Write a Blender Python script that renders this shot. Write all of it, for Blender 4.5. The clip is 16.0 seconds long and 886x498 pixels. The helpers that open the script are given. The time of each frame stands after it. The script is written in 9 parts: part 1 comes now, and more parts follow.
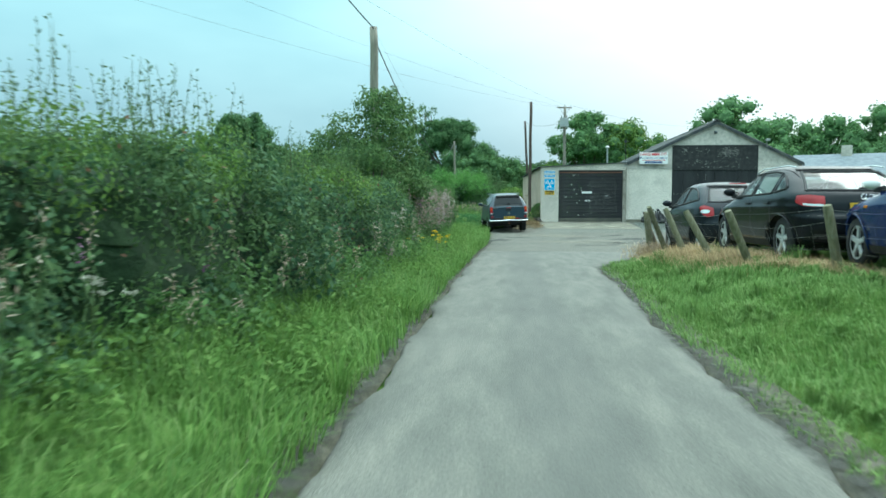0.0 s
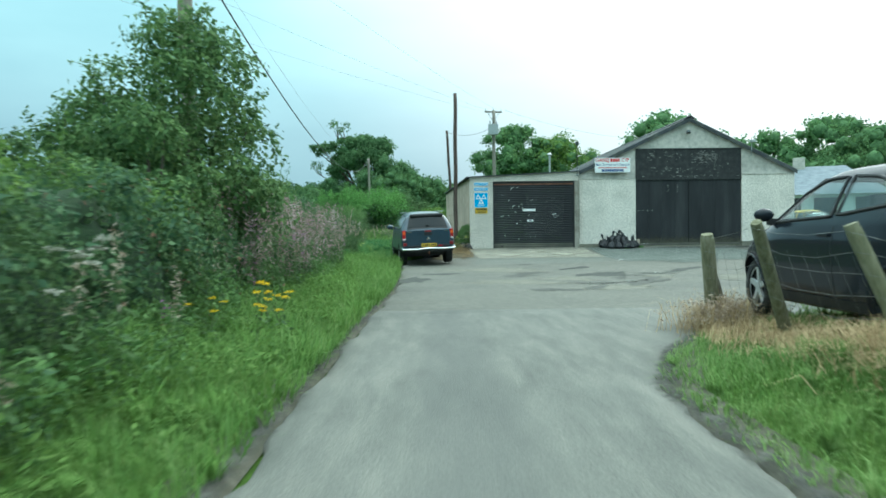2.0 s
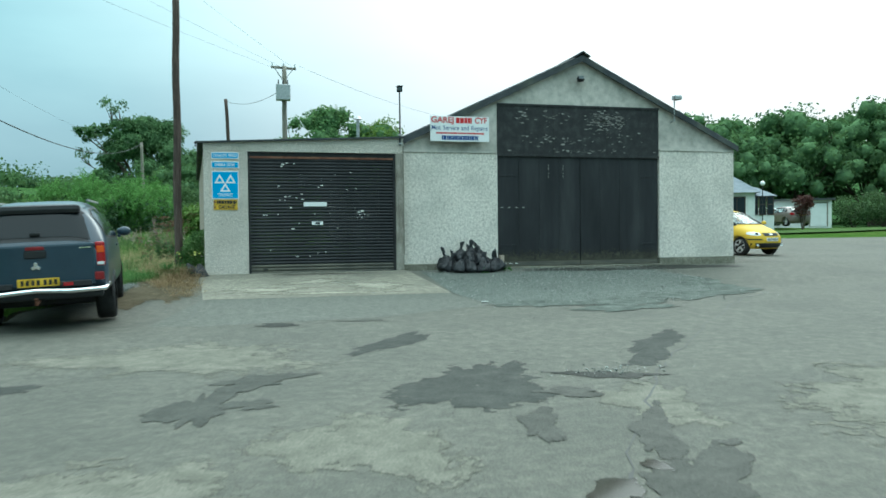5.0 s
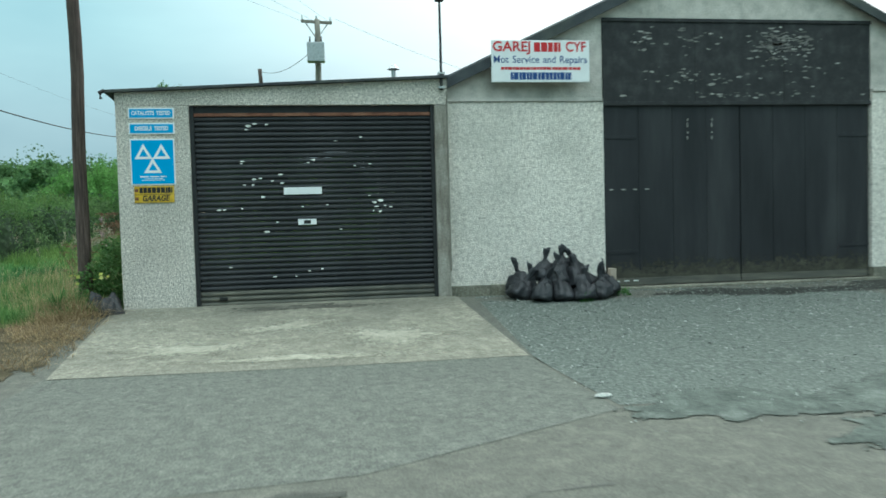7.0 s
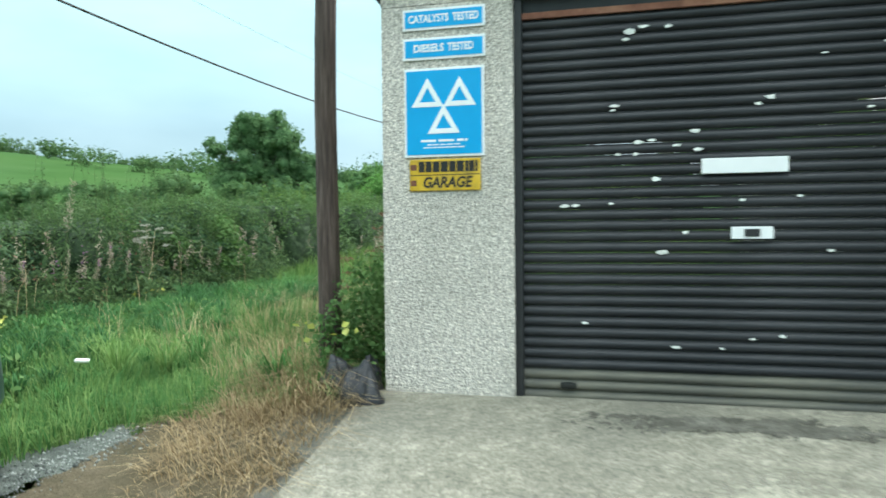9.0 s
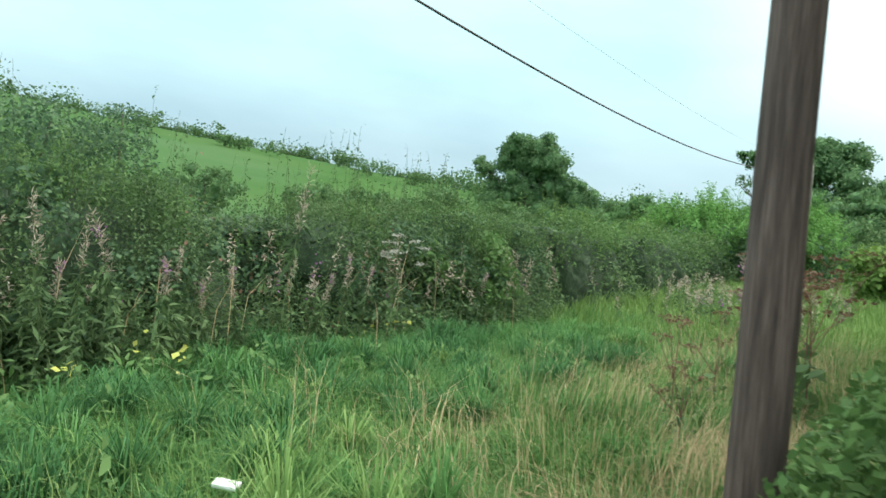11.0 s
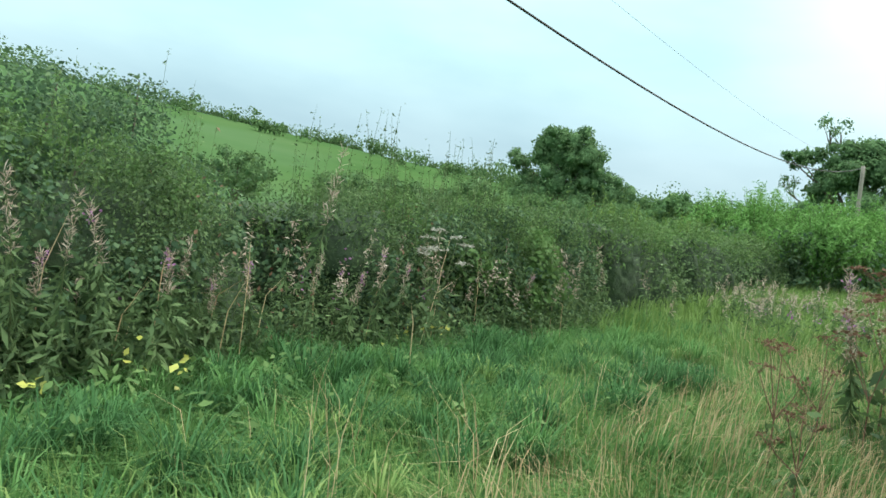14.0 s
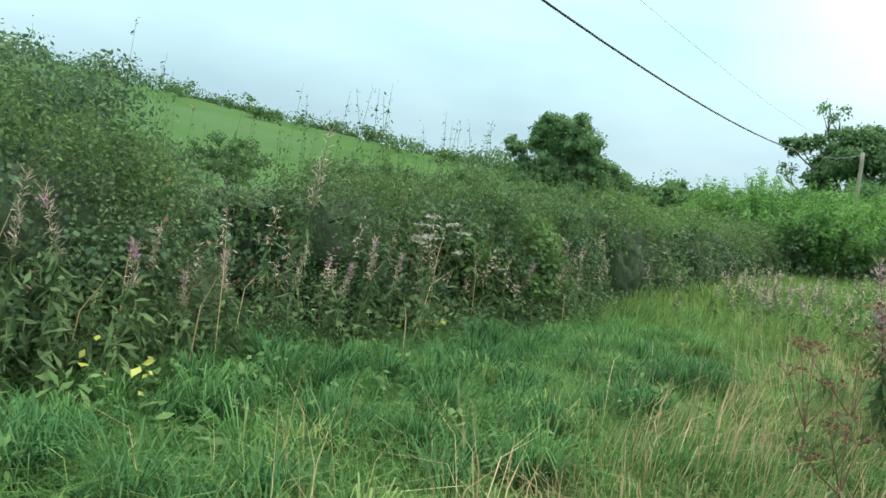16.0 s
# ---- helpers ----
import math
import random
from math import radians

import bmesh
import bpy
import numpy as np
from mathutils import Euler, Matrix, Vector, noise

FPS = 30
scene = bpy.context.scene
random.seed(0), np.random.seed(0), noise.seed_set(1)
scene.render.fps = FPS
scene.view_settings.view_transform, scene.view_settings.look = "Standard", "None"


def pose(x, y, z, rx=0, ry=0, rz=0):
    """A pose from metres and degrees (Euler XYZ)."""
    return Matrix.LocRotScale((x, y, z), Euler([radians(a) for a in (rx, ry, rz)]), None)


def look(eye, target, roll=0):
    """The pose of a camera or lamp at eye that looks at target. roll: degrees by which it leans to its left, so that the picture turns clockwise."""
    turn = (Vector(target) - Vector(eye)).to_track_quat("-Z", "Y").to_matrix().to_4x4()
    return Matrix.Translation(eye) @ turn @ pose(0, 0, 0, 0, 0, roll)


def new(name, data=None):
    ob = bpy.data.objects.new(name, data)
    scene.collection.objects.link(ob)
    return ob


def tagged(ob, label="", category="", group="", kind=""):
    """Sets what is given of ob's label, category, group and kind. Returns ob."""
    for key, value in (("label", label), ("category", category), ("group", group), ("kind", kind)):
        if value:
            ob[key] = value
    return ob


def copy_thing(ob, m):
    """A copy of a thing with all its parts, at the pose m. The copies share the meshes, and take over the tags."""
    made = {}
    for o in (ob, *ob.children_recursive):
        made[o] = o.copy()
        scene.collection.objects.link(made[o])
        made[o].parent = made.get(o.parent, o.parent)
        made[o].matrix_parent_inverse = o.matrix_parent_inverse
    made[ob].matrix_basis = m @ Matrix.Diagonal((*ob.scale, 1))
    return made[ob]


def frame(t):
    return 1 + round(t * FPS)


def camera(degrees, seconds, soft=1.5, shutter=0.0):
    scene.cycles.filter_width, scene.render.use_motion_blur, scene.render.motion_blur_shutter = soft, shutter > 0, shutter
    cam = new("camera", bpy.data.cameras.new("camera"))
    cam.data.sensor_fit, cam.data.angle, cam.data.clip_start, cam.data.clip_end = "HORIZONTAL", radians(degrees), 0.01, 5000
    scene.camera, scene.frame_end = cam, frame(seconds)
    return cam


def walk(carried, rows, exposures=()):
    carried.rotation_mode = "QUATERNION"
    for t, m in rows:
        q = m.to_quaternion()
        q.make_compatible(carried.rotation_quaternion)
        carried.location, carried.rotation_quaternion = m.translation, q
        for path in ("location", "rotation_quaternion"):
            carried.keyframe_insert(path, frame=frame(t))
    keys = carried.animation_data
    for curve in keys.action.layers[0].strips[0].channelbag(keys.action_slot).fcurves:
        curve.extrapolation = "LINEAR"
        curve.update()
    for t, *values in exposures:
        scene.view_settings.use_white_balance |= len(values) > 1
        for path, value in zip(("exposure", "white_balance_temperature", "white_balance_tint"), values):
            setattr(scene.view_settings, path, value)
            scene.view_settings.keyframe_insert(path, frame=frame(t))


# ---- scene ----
cam = camera(61.2, 16.0, soft=1.6, shutter=0.3)
PATH = [
    (0, (-1.801, -40.896, 0.809), (-1.971, -38.906, 0.697), 0.1),
    (0.5, (-1.933, -38.732, 0.824), (-2.044, -36.737, 0.729), -0.1),
    (1, (-2.042, -36.304, 0.780), (-2.102, -34.306, 0.709), 0.4),
    (1.5, (-1.949, -33.819, 0.732), (-1.963, -31.820, 0.678), -0.2),
    (2, (-1.678, -31.052, 0.775), (-1.643, -29.053, 0.727), -0.7),
    (2.5, (-1.521, -28.353, 0.743), (-1.428, -26.355, 0.706), -1.0),
    (3, (-1.208, -25.652, 0.768), (-1.052, -23.659, 0.734), -1.4),
    (3.5, (-0.753, -23.288, 0.824), (-0.521, -21.302, 0.794), -1.5),
    (4, (-0.185, -21.004, 0.865), (0.157, -19.034, 0.835), -1.4),
    (4.5, (0.459, -19.183, 0.919), (0.907, -17.234, 0.879), -0.9),
    (4.7, (0.695, -18.535, 0.935), (1.187, -16.597, 0.892), -0.6),
    (6.8, (2.834, -11.372, 1.159), (3.161, -9.401, 1.075), -1.2),
    (7, (2.877, -10.729, 1.181), (3.164, -8.752, 1.096), -1.5),
    (7.5, (2.937, -9.245, 1.213), (3.093, -7.253, 1.124), -1.6),
    (8, (2.762, -7.675, 1.128), (2.702, -5.677, 1.057), -2.0),
    (8.5, (2.247, -6.416, 1.234), (1.989, -4.435, 1.142), -1.8),
    (9, (1.813, -5.163, 1.226), (1.302, -3.230, 1.166), -0.6),
    (9.5, (1.352, -4.145, 1.238), (0.651, -2.273, 1.200), -0.0),
    (10, (0.796, -3.278, 1.284), (-0.096, -1.488, 1.243), 1.0),
    (10.2, (0.582, -3.034, 1.262), (-0.373, -1.277, 1.230), 2.2),
    (12.3, (-0.689, -1.681, 1.272), (-1.893, -0.084, 1.250), 7.5),
    (12.5, (-0.720, -1.660, 1.292), (-1.915, -0.056, 1.265), 8.0),
    (13, (-0.761, -1.601, 1.290), (-1.946, 0.009, 1.252), 8.2),
    (13.5, (-0.755, -1.602, 1.285), (-1.939, 0.009, 1.237), 8.0),
    (14, (-0.775, -1.578, 1.296), (-1.957, 0.034, 1.246), 7.6),
    (14.5, (-0.869, -1.455, 1.295), (-2.051, 0.158, 1.245), 7.7),
    (15, (-0.968, -1.301, 1.288), (-2.149, 0.312, 1.232), 7.9),
    (15.5, (-1.044, -1.203, 1.286), (-2.220, 0.413, 1.217), 7.8),
    (16, (-1.056, -1.188, 1.293), (-2.225, 0.432, 1.211), 7.6),
]
walk(cam, [(t, look(eye, target, roll)) for t, eye, target, roll in PATH], [(0, 0.37, 5700, -9), (2.5, 0.27, 5690, -8), (4.7, 0.06, 5700, -7), (7, 0.1, 5950, -2), (8, 0.3, 6150, 3), (9, 0.72, 6250, 6), (10.2, 0.7, 6400, 8), (12.5, 0.62, 6500, 9), (16, 0.62, 6500, 9)])

# ---- light: a bright overcast sky, brighter ahead and to the right ----
SUN_EL, SUN_AZ = 38.0, 40.0          # degrees; azimuth clockwise from +y
world = bpy.data.worlds.new("overcast")
scene.world = world
world.use_nodes = True
wn, wl = world.node_tree.nodes, world.node_tree.links
wn.clear()
w_out = wn.new("ShaderNodeOutputWorld")
w_bg = wn.new("ShaderNodeBackground")
w_sky = wn.new("ShaderNodeTexSky")
w_sky.sky_type, w_sky.sun_disc = "NISHITA", False
w_sky.sun_elevation, w_sky.sun_rotation = radians(SUN_EL), radians(SUN_AZ)
w_sky.air_density, w_sky.dust_density, w_sky.ozone_density = 1.0, 4.0, 1.5
w_co = wn.new("ShaderNodeTexCoord")
w_sep = wn.new("ShaderNodeSeparateXYZ")
w_dot = wn.new("ShaderNodeVectorMath")
w_dot.operation = "DOT_PRODUCT"
el, az = radians(SUN_EL), radians(SUN_AZ)
w_dot.inputs[1].default_value = (math.sin(az) * math.cos(el), math.cos(az) * math.cos(el), math.sin(el))
w_glow = wn.new("ShaderNodeMapRange")
w_glow.inputs[1].default_value, w_glow.inputs[2].default_value = 0.55, 1.0
w_glow.interpolation_type = "SMOOTHSTEP"
w_noise = wn.new("ShaderNodeTexNoise")
w_noise.inputs["Scale"].default_value, w_noise.inputs["Detail"].default_value = 2.2, 5.0
w_map = wn.new("ShaderNodeMapping")
w_map.inputs["Scale"].default_value = (1.0, 1.0, 3.0)
w_h = wn.new("ShaderNodeValToRGB")     # cloud colour by height over the horizon
w_h.color_ramp.elements[0].position, w_h.color_ramp.elements[0].color = 0.0, (0.36, 0.49, 0.55, 1)
w_h.color_ramp.elements[1].position, w_h.color_ramp.elements[1].color = 0.95, (3.3, 3.5, 3.5, 1)
e2 = w_h.color_ramp.elements.new(0.12)
e2.color = (0.41, 0.57, 0.63, 1)
e3 = w_h.color_ramp.elements.new(0.24)
e3.color = (0.53, 0.78, 0.82, 1)
e4 = w_h.color_ramp.elements.new(0.42)
e4.color = (0.66, 0.98, 1.0, 1)
w_cl = wn.new("ShaderNodeMix")
w_cl.data_type, w_cl.blend_type = "RGBA", "MULTIPLY"
w_cr = wn.new("ShaderNodeValToRGB")
w_cr.color_ramp.elements[0].position, w_cr.color_ramp.elements[0].color = 0.3, (0.78, 0.83, 0.86, 1)
w_cr.color_ramp.elements[1].position, w_cr.color_ramp.elements[1].color = 0.62, (1.06, 1.05, 1.04, 1)
w_add = wn.new("ShaderNodeMix")
w_add.data_type, w_add.blend_type = "RGBA", "ADD"
w_add.inputs["B"].default_value = (0.9, 0.62, 0.55, 1)
w_mix = wn.new("ShaderNodeMix")
w_mix.data_type = "RGBA"
w_mix.inputs["Factor"].default_value = 0.9
w_sc = wn.new("ShaderNodeVectorMath")
w_sc.operation = "SCALE"
w_sc.inputs["Scale"].default_value = 0.1
wl.new(w_co.outputs["Generated"], w_sep.inputs[0])
wl.new(w_co.outputs["Generated"], w_dot.inputs[0])
wl.new(w_co.outputs["Generated"], w_map.inputs[0])
wl.new(w_map.outputs[0], w_noise.inputs["Vector"])
wl.new(w_sep.outputs["Z"], w_h.inputs[0])
wl.new(w_dot.outputs["Value"], w_glow.inputs[0])
wl.new(w_noise.outputs["Fac"], w_cr.inputs[0])
w_cl.inputs["Factor"].default_value = 1.0
wl.new(w_h.outputs[0], w_cl.inputs["A"])
wl.new(w_cr.outputs[0], w_cl.inputs["B"])
wl.new(w_glow.outputs[0], w_add.inputs["Factor"])
wl.new(w_cl.outputs["Result"], w_add.inputs["A"])
wl.new(w_sky.outputs[0], w_sc.inputs[0])
wl.new(w_sc.outputs[0], w_mix.inputs["A"])
wl.new(w_add.outputs["Result"], w_mix.inputs["B"])
wl.new(w_mix.outputs["Result"], w_bg.inputs["Color"])
w_bg.inputs["Strength"].default_value = 1.0
wl.new(w_bg.outputs[0], w_out.inputs[0])
sun = new("sun", bpy.data.lights.new("sun", "SUN"))
sun.data.energy, sun.data.angle, sun.data.color = 0.8, radians(25), (1.0, 0.97, 0.92)
sun.matrix_world = look((0, 0, 0), (-math.sin(az) * math.cos(el), -math.cos(az) * math.cos(el), -math.sin(el)))


# ---- materials ----
def mat(name, colors, scale=4.0, detail=6.0, rough=0.8, metal=0.0, bump=0.0, bump_scale=None, spec=0.4,
        island=0.0, stain=None, stain_scale=0.7, stain_amount=0.5, coat=0.0, trans=0.0, stretch=(1, 1, 1), obj_random=0.0, speck=0.0, speck_scale=55.0, nrough=0.62):
    """A procedural surface: noise between colours, large stains, fine bump, variation by piece."""
    m = bpy.data.materials.new(name)
    m.use_nodes = True
    n, l = m.node_tree.nodes, m.node_tree.links
    b = n["Principled BSDF"]
    co = n.new("ShaderNodeTexCoord")
    mp = n.new("ShaderNodeMapping")
    mp.inputs["Scale"].default_value = stretch
    l.new(co.outputs["Object"], mp.inputs[0])
    nz = n.new("ShaderNodeTexNoise")
    nz.inputs["Scale"].default_value, nz.inputs["Detail"].default_value = scale, detail
    nz.inputs["Roughness"].default_value = nrough
    l.new(mp.outputs[0], nz.inputs["Vector"])
    rp = n.new("ShaderNodeValToRGB")
    k = len(colors)
    while len(rp.color_ramp.elements) < k:
        rp.color_ramp.elements.new(0.5)
    for i, c in enumerate(colors):
        rp.color_ramp.elements[i].position = 0.3 + 0.4 * i / max(1, k - 1)
        rp.color_ramp.elements[i].color = (*c, 1)
    fac = nz.outputs["Fac"]
    if island or obj_random:
        src = n.new("ShaderNodeNewGeometry").outputs["Random Per Island"] if island else n.new("ShaderNodeObjectInfo").outputs["Random"]
        amt = island or obj_random
        mx = n.new("ShaderNodeMix")
        mx.inputs["Factor"].default_value = amt
        l.new(fac, mx.inputs["A"])
        sq = n.new("ShaderNodeMapRange")
        sq.inputs[3].default_value, sq.inputs[4].default_value = 0.25, 0.75
        l.new(src, sq.inputs[0])
        l.new(sq.outputs[0], mx.inputs["B"])
        fac = mx.outputs["Result"]
    l.new(fac, rp.inputs[0])
    col = rp.outputs[0]
    if stain is not None:
        n2 = n.new("ShaderNodeTexNoise")
        n2.inputs["Scale"].default_value, n2.inputs["Detail"].default_value = stain_scale, 5.0
        l.new(co.outputs["Object"], n2.inputs["Vector"])
        r2 = n.new("ShaderNodeMapRange")
        r2.inputs[1].default_value, r2.inputs[2].default_value = 0.45, 0.7
        r2.inputs[4].default_value = stain_amount
        l.new(n2.outputs["Fac"], r2.inputs[0])
        m2 = n.new("ShaderNodeMix")
        m2.data_type = "RGBA"
        m2.inputs["B"].default_value = (*stain, 1)
        l.new(r2.outputs[0], m2.inputs["Factor"])
        l.new(col, m2.inputs["A"])
        col = m2.outputs["Result"]
    if speck:
        n4 = n.new("ShaderNodeTexNoise")
        n4.inputs["Scale"].default_value, n4.inputs["Detail"].default_value, n4.inputs["Roughness"].default_value = speck_scale, 4.0, 0.7
        l.new(co.outputs["Object"], n4.inputs["Vector"])
        r4 = n.new("ShaderNodeMapRange")
        r4.inputs[1].default_value, r4.inputs[2].default_value, r4.inputs[3].default_value, r4.inputs[4].default_value = 0.3, 0.7, 1 - speck, 1 + speck
        l.new(n4.outputs["Fac"], r4.inputs[0])
        v4 = n.new("ShaderNodeVectorMath")
        v4.operation = "SCALE"
        l.new(col, v4.inputs[0])
        l.new(r4.outputs[0], v4.inputs["Scale"])
        col = v4.outputs[0]
    l.new(col, b.inputs["Base Color"])
    b.inputs["Roughness"].default_value, b.inputs["Metallic"].default_value = rough, metal
    b.inputs["Specular IOR Level"].default_value = spec
    b.inputs["Coat Weight"].default_value = coat
    b.inputs["Coat Roughness"].default_value = 0.05
    if bump:
        n3 = n.new("ShaderNodeTexNoise")
        n3.inputs["Scale"].default_value, n3.inputs["Detail"].default_value = bump_scale or scale * 4, 4.0
        l.new(mp.outputs[0], n3.inputs["Vector"])
        bp = n.new("ShaderNodeBump")
        bp.inputs["Strength"].default_value, bp.inputs["Distance"].default_value = 1.0, bump
        l.new(n3.outputs["Fac"], bp.inputs["Height"])
        l.new(bp.outputs[0], b.inputs["Normal"])
    if trans:
        tr = n.new("ShaderNodeBsdfTranslucent")
        l.new(col, tr.inputs["Color"])
        ms = n.new("ShaderNodeMixShader")
        ms.inputs[0].default_value = trans
        l.new(b.outputs[0], ms.inputs[1])
        l.new(tr.outputs[0], ms.inputs[2])
        l.new(ms.outputs[0], n["Material Output"].inputs[0])
    return m


def glass_mat(name, tint=(0.02, 0.025, 0.03), rough=0.04):
    """Dark car or window glass: a glossy dark pane."""
    m = bpy.data.materials.new(name)
    m.use_nodes = True
    b = m.node_tree.nodes["Principled BSDF"]
    b.inputs["Base Color"].default_value = (*tint, 1)
    b.inputs["Roughness"].default_value = rough
    b.inputs["Specular IOR Level"].default_value = 0.25
    return m


def clear_glass(name, tint, gloss=0.06):
    """A thin tinted pane: light passes straight through, with a mirror-like sheen."""
    m = bpy.data.materials.new(name)
    m.use_nodes = True
    n, l = m.node_tree.nodes, m.node_tree.links
    n.clear()
    out, mx = n.new("ShaderNodeOutputMaterial"), n.new("ShaderNodeMixShader")
    tr, gl, fr = n.new("ShaderNodeBsdfTransparent"), n.new("ShaderNodeBsdfGlossy"), n.new("ShaderNodeLayerWeight")
    tr.inputs[0].default_value = (*tint, 1)
    gl.inputs["Roughness"].default_value = gloss
    fr.inputs[0].default_value = 0.28
    ad = n.new("ShaderNodeMath")
    ad.operation, ad.use_clamp = "MULTIPLY_ADD", True
    ad.inputs[1].default_value, ad.inputs[2].default_value = 0.26, 0.035
    l.new(fr.outputs["Facing"], ad.inputs[0])
    l.new(ad.outputs[0], mx.inputs[0])
    l.new(tr.outputs[0], mx.inputs[1])
    l.new(gl.outputs[0], mx.inputs[2])
    l.new(mx.outputs[0], out.inputs[0])
    return m


M = {}
M["grassland"] = mat("grassland", [(0.033, 0.066, 0.0132), (0.051, 0.102, 0.0192), (0.078, 0.12, 0.03)], 1.6, 8, 0.95, spec=0.0, bump=0.03, bump_scale=9, stain=(0.15, 0.13, 0.06), stain_scale=0.25, stain_amount=0.15, speck=0.4, speck_scale=12)
M["hill"] = mat("hill", [(0.034, 0.074, 0.024), (0.047, 0.096, 0.03), (0.06, 0.106, 0.038)], 0.02, 8, 0.95, spec=0.0, stain=(0.07, 0.12, 0.06), stain_scale=0.012, stain_amount=0.5)
M["shoulder"] = mat("gritty_shoulder", [(0.06, 0.058, 0.042), (0.1, 0.095, 0.072), (0.16, 0.15, 0.115)], 6, 12, 0.95, bump=0.015, bump_scale=40, spec=0.1, speck=0.45, stain=(0.05, 0.06, 0.03), stain_scale=1.2, stain_amount=0.5)
M["asphalt"] = mat("asphalt", [(0.066, 0.066, 0.053), (0.105, 0.102, 0.083), (0.165, 0.157, 0.126)], 7.0, 15, 0.85, bump=0.008, bump_scale=70, stain=(0.062, 0.063, 0.053), stain_scale=0.55, stain_amount=0.42, nrough=0.78, speck=0.4)
M["patch"] = mat("old_tarmac", [(0.05, 0.053, 0.05), (0.08, 0.083, 0.078), (0.115, 0.115, 0.105)], 3, 12, 0.7, bump=0.008, bump_scale=70)
M["pale"] = mat("pale_tarmac", [(0.06, 0.063, 0.052), (0.11, 0.112, 0.094), (0.18, 0.178, 0.15)], 11, 15, 0.9, bump=0.01, bump_scale=60, speck=0.5, nrough=0.8)
M["puddle"] = mat("puddle", [(0.035, 0.035, 0.032), (0.055, 0.052, 0.045)], 2, 4, 0.06, spec=0.5)
M["wet"] = mat("wet_tarmac", [(0.045, 0.047, 0.045), (0.07, 0.07, 0.065), (0.1, 0.1, 0.09)], 4, 10, 0.35, bump=0.006, bump_scale=70)
M["concrete"] = mat("concrete", [(0.095, 0.0893, 0.0665), (0.199, 0.186, 0.144), (0.38, 0.351, 0.28)], 8, 15, 0.9, bump=0.006, bump_scale=60, stain=(0.115, 0.11, 0.088), stain_scale=0.8, stain_amount=0.65, nrough=0.82, speck=0.45, speck_scale=40)
M["gravel"] = mat("gravel", [(0.045, 0.052, 0.045), (0.1, 0.112, 0.096), (0.22, 0.235, 0.205)], 26, 10, 0.9, bump=0.012, bump_scale=110, speck=0.5, speck_scale=130)
M["pale_stone"] = mat("pale_stone", [(0.22, 0.22, 0.2), (0.38, 0.38, 0.35), (0.52, 0.52, 0.48)], 18, 6, 0.9, bump=0.01, bump_scale=60, speck=0.4)
M["stone"] = mat("stone", [(0.0725, 0.0798, 0.0725), (0.189, 0.2, 0.181), (0.464, 0.478, 0.435)], 3, 4, 0.9, island=0.8)
M["dash"] = mat("pebbledash", [(0.347, 0.315, 0.278), (0.594, 0.541, 0.478), (0.784, 0.719, 0.651)], 26, 8, 0.95, bump=0.02, bump_scale=65, stain=(0.3, 0.285, 0.24), stain_scale=0.8, stain_amount=0.55, speck=0.75, speck_scale=62)
M["dash_white"] = mat("limewashed_pebbledash", [(0.47, 0.42, 0.37), (0.71, 0.65, 0.58), (0.85, 0.79, 0.71)], 16, 10, 0.95, bump=0.02, bump_scale=45, stain=(0.4, 0.385, 0.34), stain_scale=0.9, stain_amount=0.5, speck=0.34, speck_scale=45)
M["render"] = mat("grey_render", [(0.374, 0.352, 0.319), (0.503, 0.468, 0.424), (0.608, 0.561, 0.512)], 6, 8, 0.95, bump=0.012, bump_scale=30, stain=(0.2, 0.2, 0.17), stain_scale=1.1, stain_amount=0.6)
M["pier"] = mat("stained_pier", [(0.2, 0.18, 0.15), (0.31, 0.285, 0.245), (0.44, 0.41, 0.36)], 5, 10, 0.95, bump=0.012, bump_scale=40, stain=(0.1, 0.075, 0.055), stain_scale=1.6, stain_amount=0.7, stretch=(3, 3, 0.5), speck=0.3, speck_scale=60)
M["pinkblock"] = mat("side_wall", [(0.33, 0.26, 0.21), (0.42, 0.34, 0.27), (0.48, 0.40, 0.33)], 4, 8, 0.95, bump=0.01, bump_scale=30, stain=(0.22, 0.19, 0.15), stain_scale=0.8, stain_amount=0.5)
M["slat"] = mat("shutter_slat", [(0.00945, 0.00994, 0.0119), (0.0178, 0.0189, 0.0216), (0.0315, 0.0315, 0.0346)], 3, 8, 0.48, bump=0.002, bump_scale=30, spec=0.3, stretch=(0.4, 1, 3))
M["slat_low"] = mat("shutter_foot", [(0.05, 0.05, 0.045), (0.09, 0.085, 0.07), (0.14, 0.13, 0.1)], 3, 8, 0.7, stretch=(0.4, 1, 3))
M["rust"] = mat("rust", [(0.1, 0.04, 0.025), (0.19, 0.08, 0.05), (0.26, 0.13, 0.08)], 8, 8, 0.9)
M["blackdoor"] = mat("black_door", [(0.011, 0.011, 0.013), (0.022, 0.022, 0.025), (0.04, 0.04, 0.042)], 1.4, 10, 0.5, bump=0.003, bump_scale=8, spec=0.3, stretch=(1.5, 1, 0.25))
M["blackboard"] = mat("black_boarding", [(0.01, 0.01, 0.011), (0.02, 0.02, 0.021), (0.045, 0.045, 0.045)], 5, 10, 0.65, bump=0.006, bump_scale=14)
M["flake"] = mat("bare_flake", [(0.5, 0.5, 0.47), (0.68, 0.68, 0.64), (0.8, 0.8, 0.77)], 9, 6, 0.8)
M["greyflake"] = mat("peeled_patch", [(0.07, 0.065, 0.06), (0.2, 0.19, 0.175), (0.42, 0.4, 0.37)], 9, 6, 0.8, island=0.6)
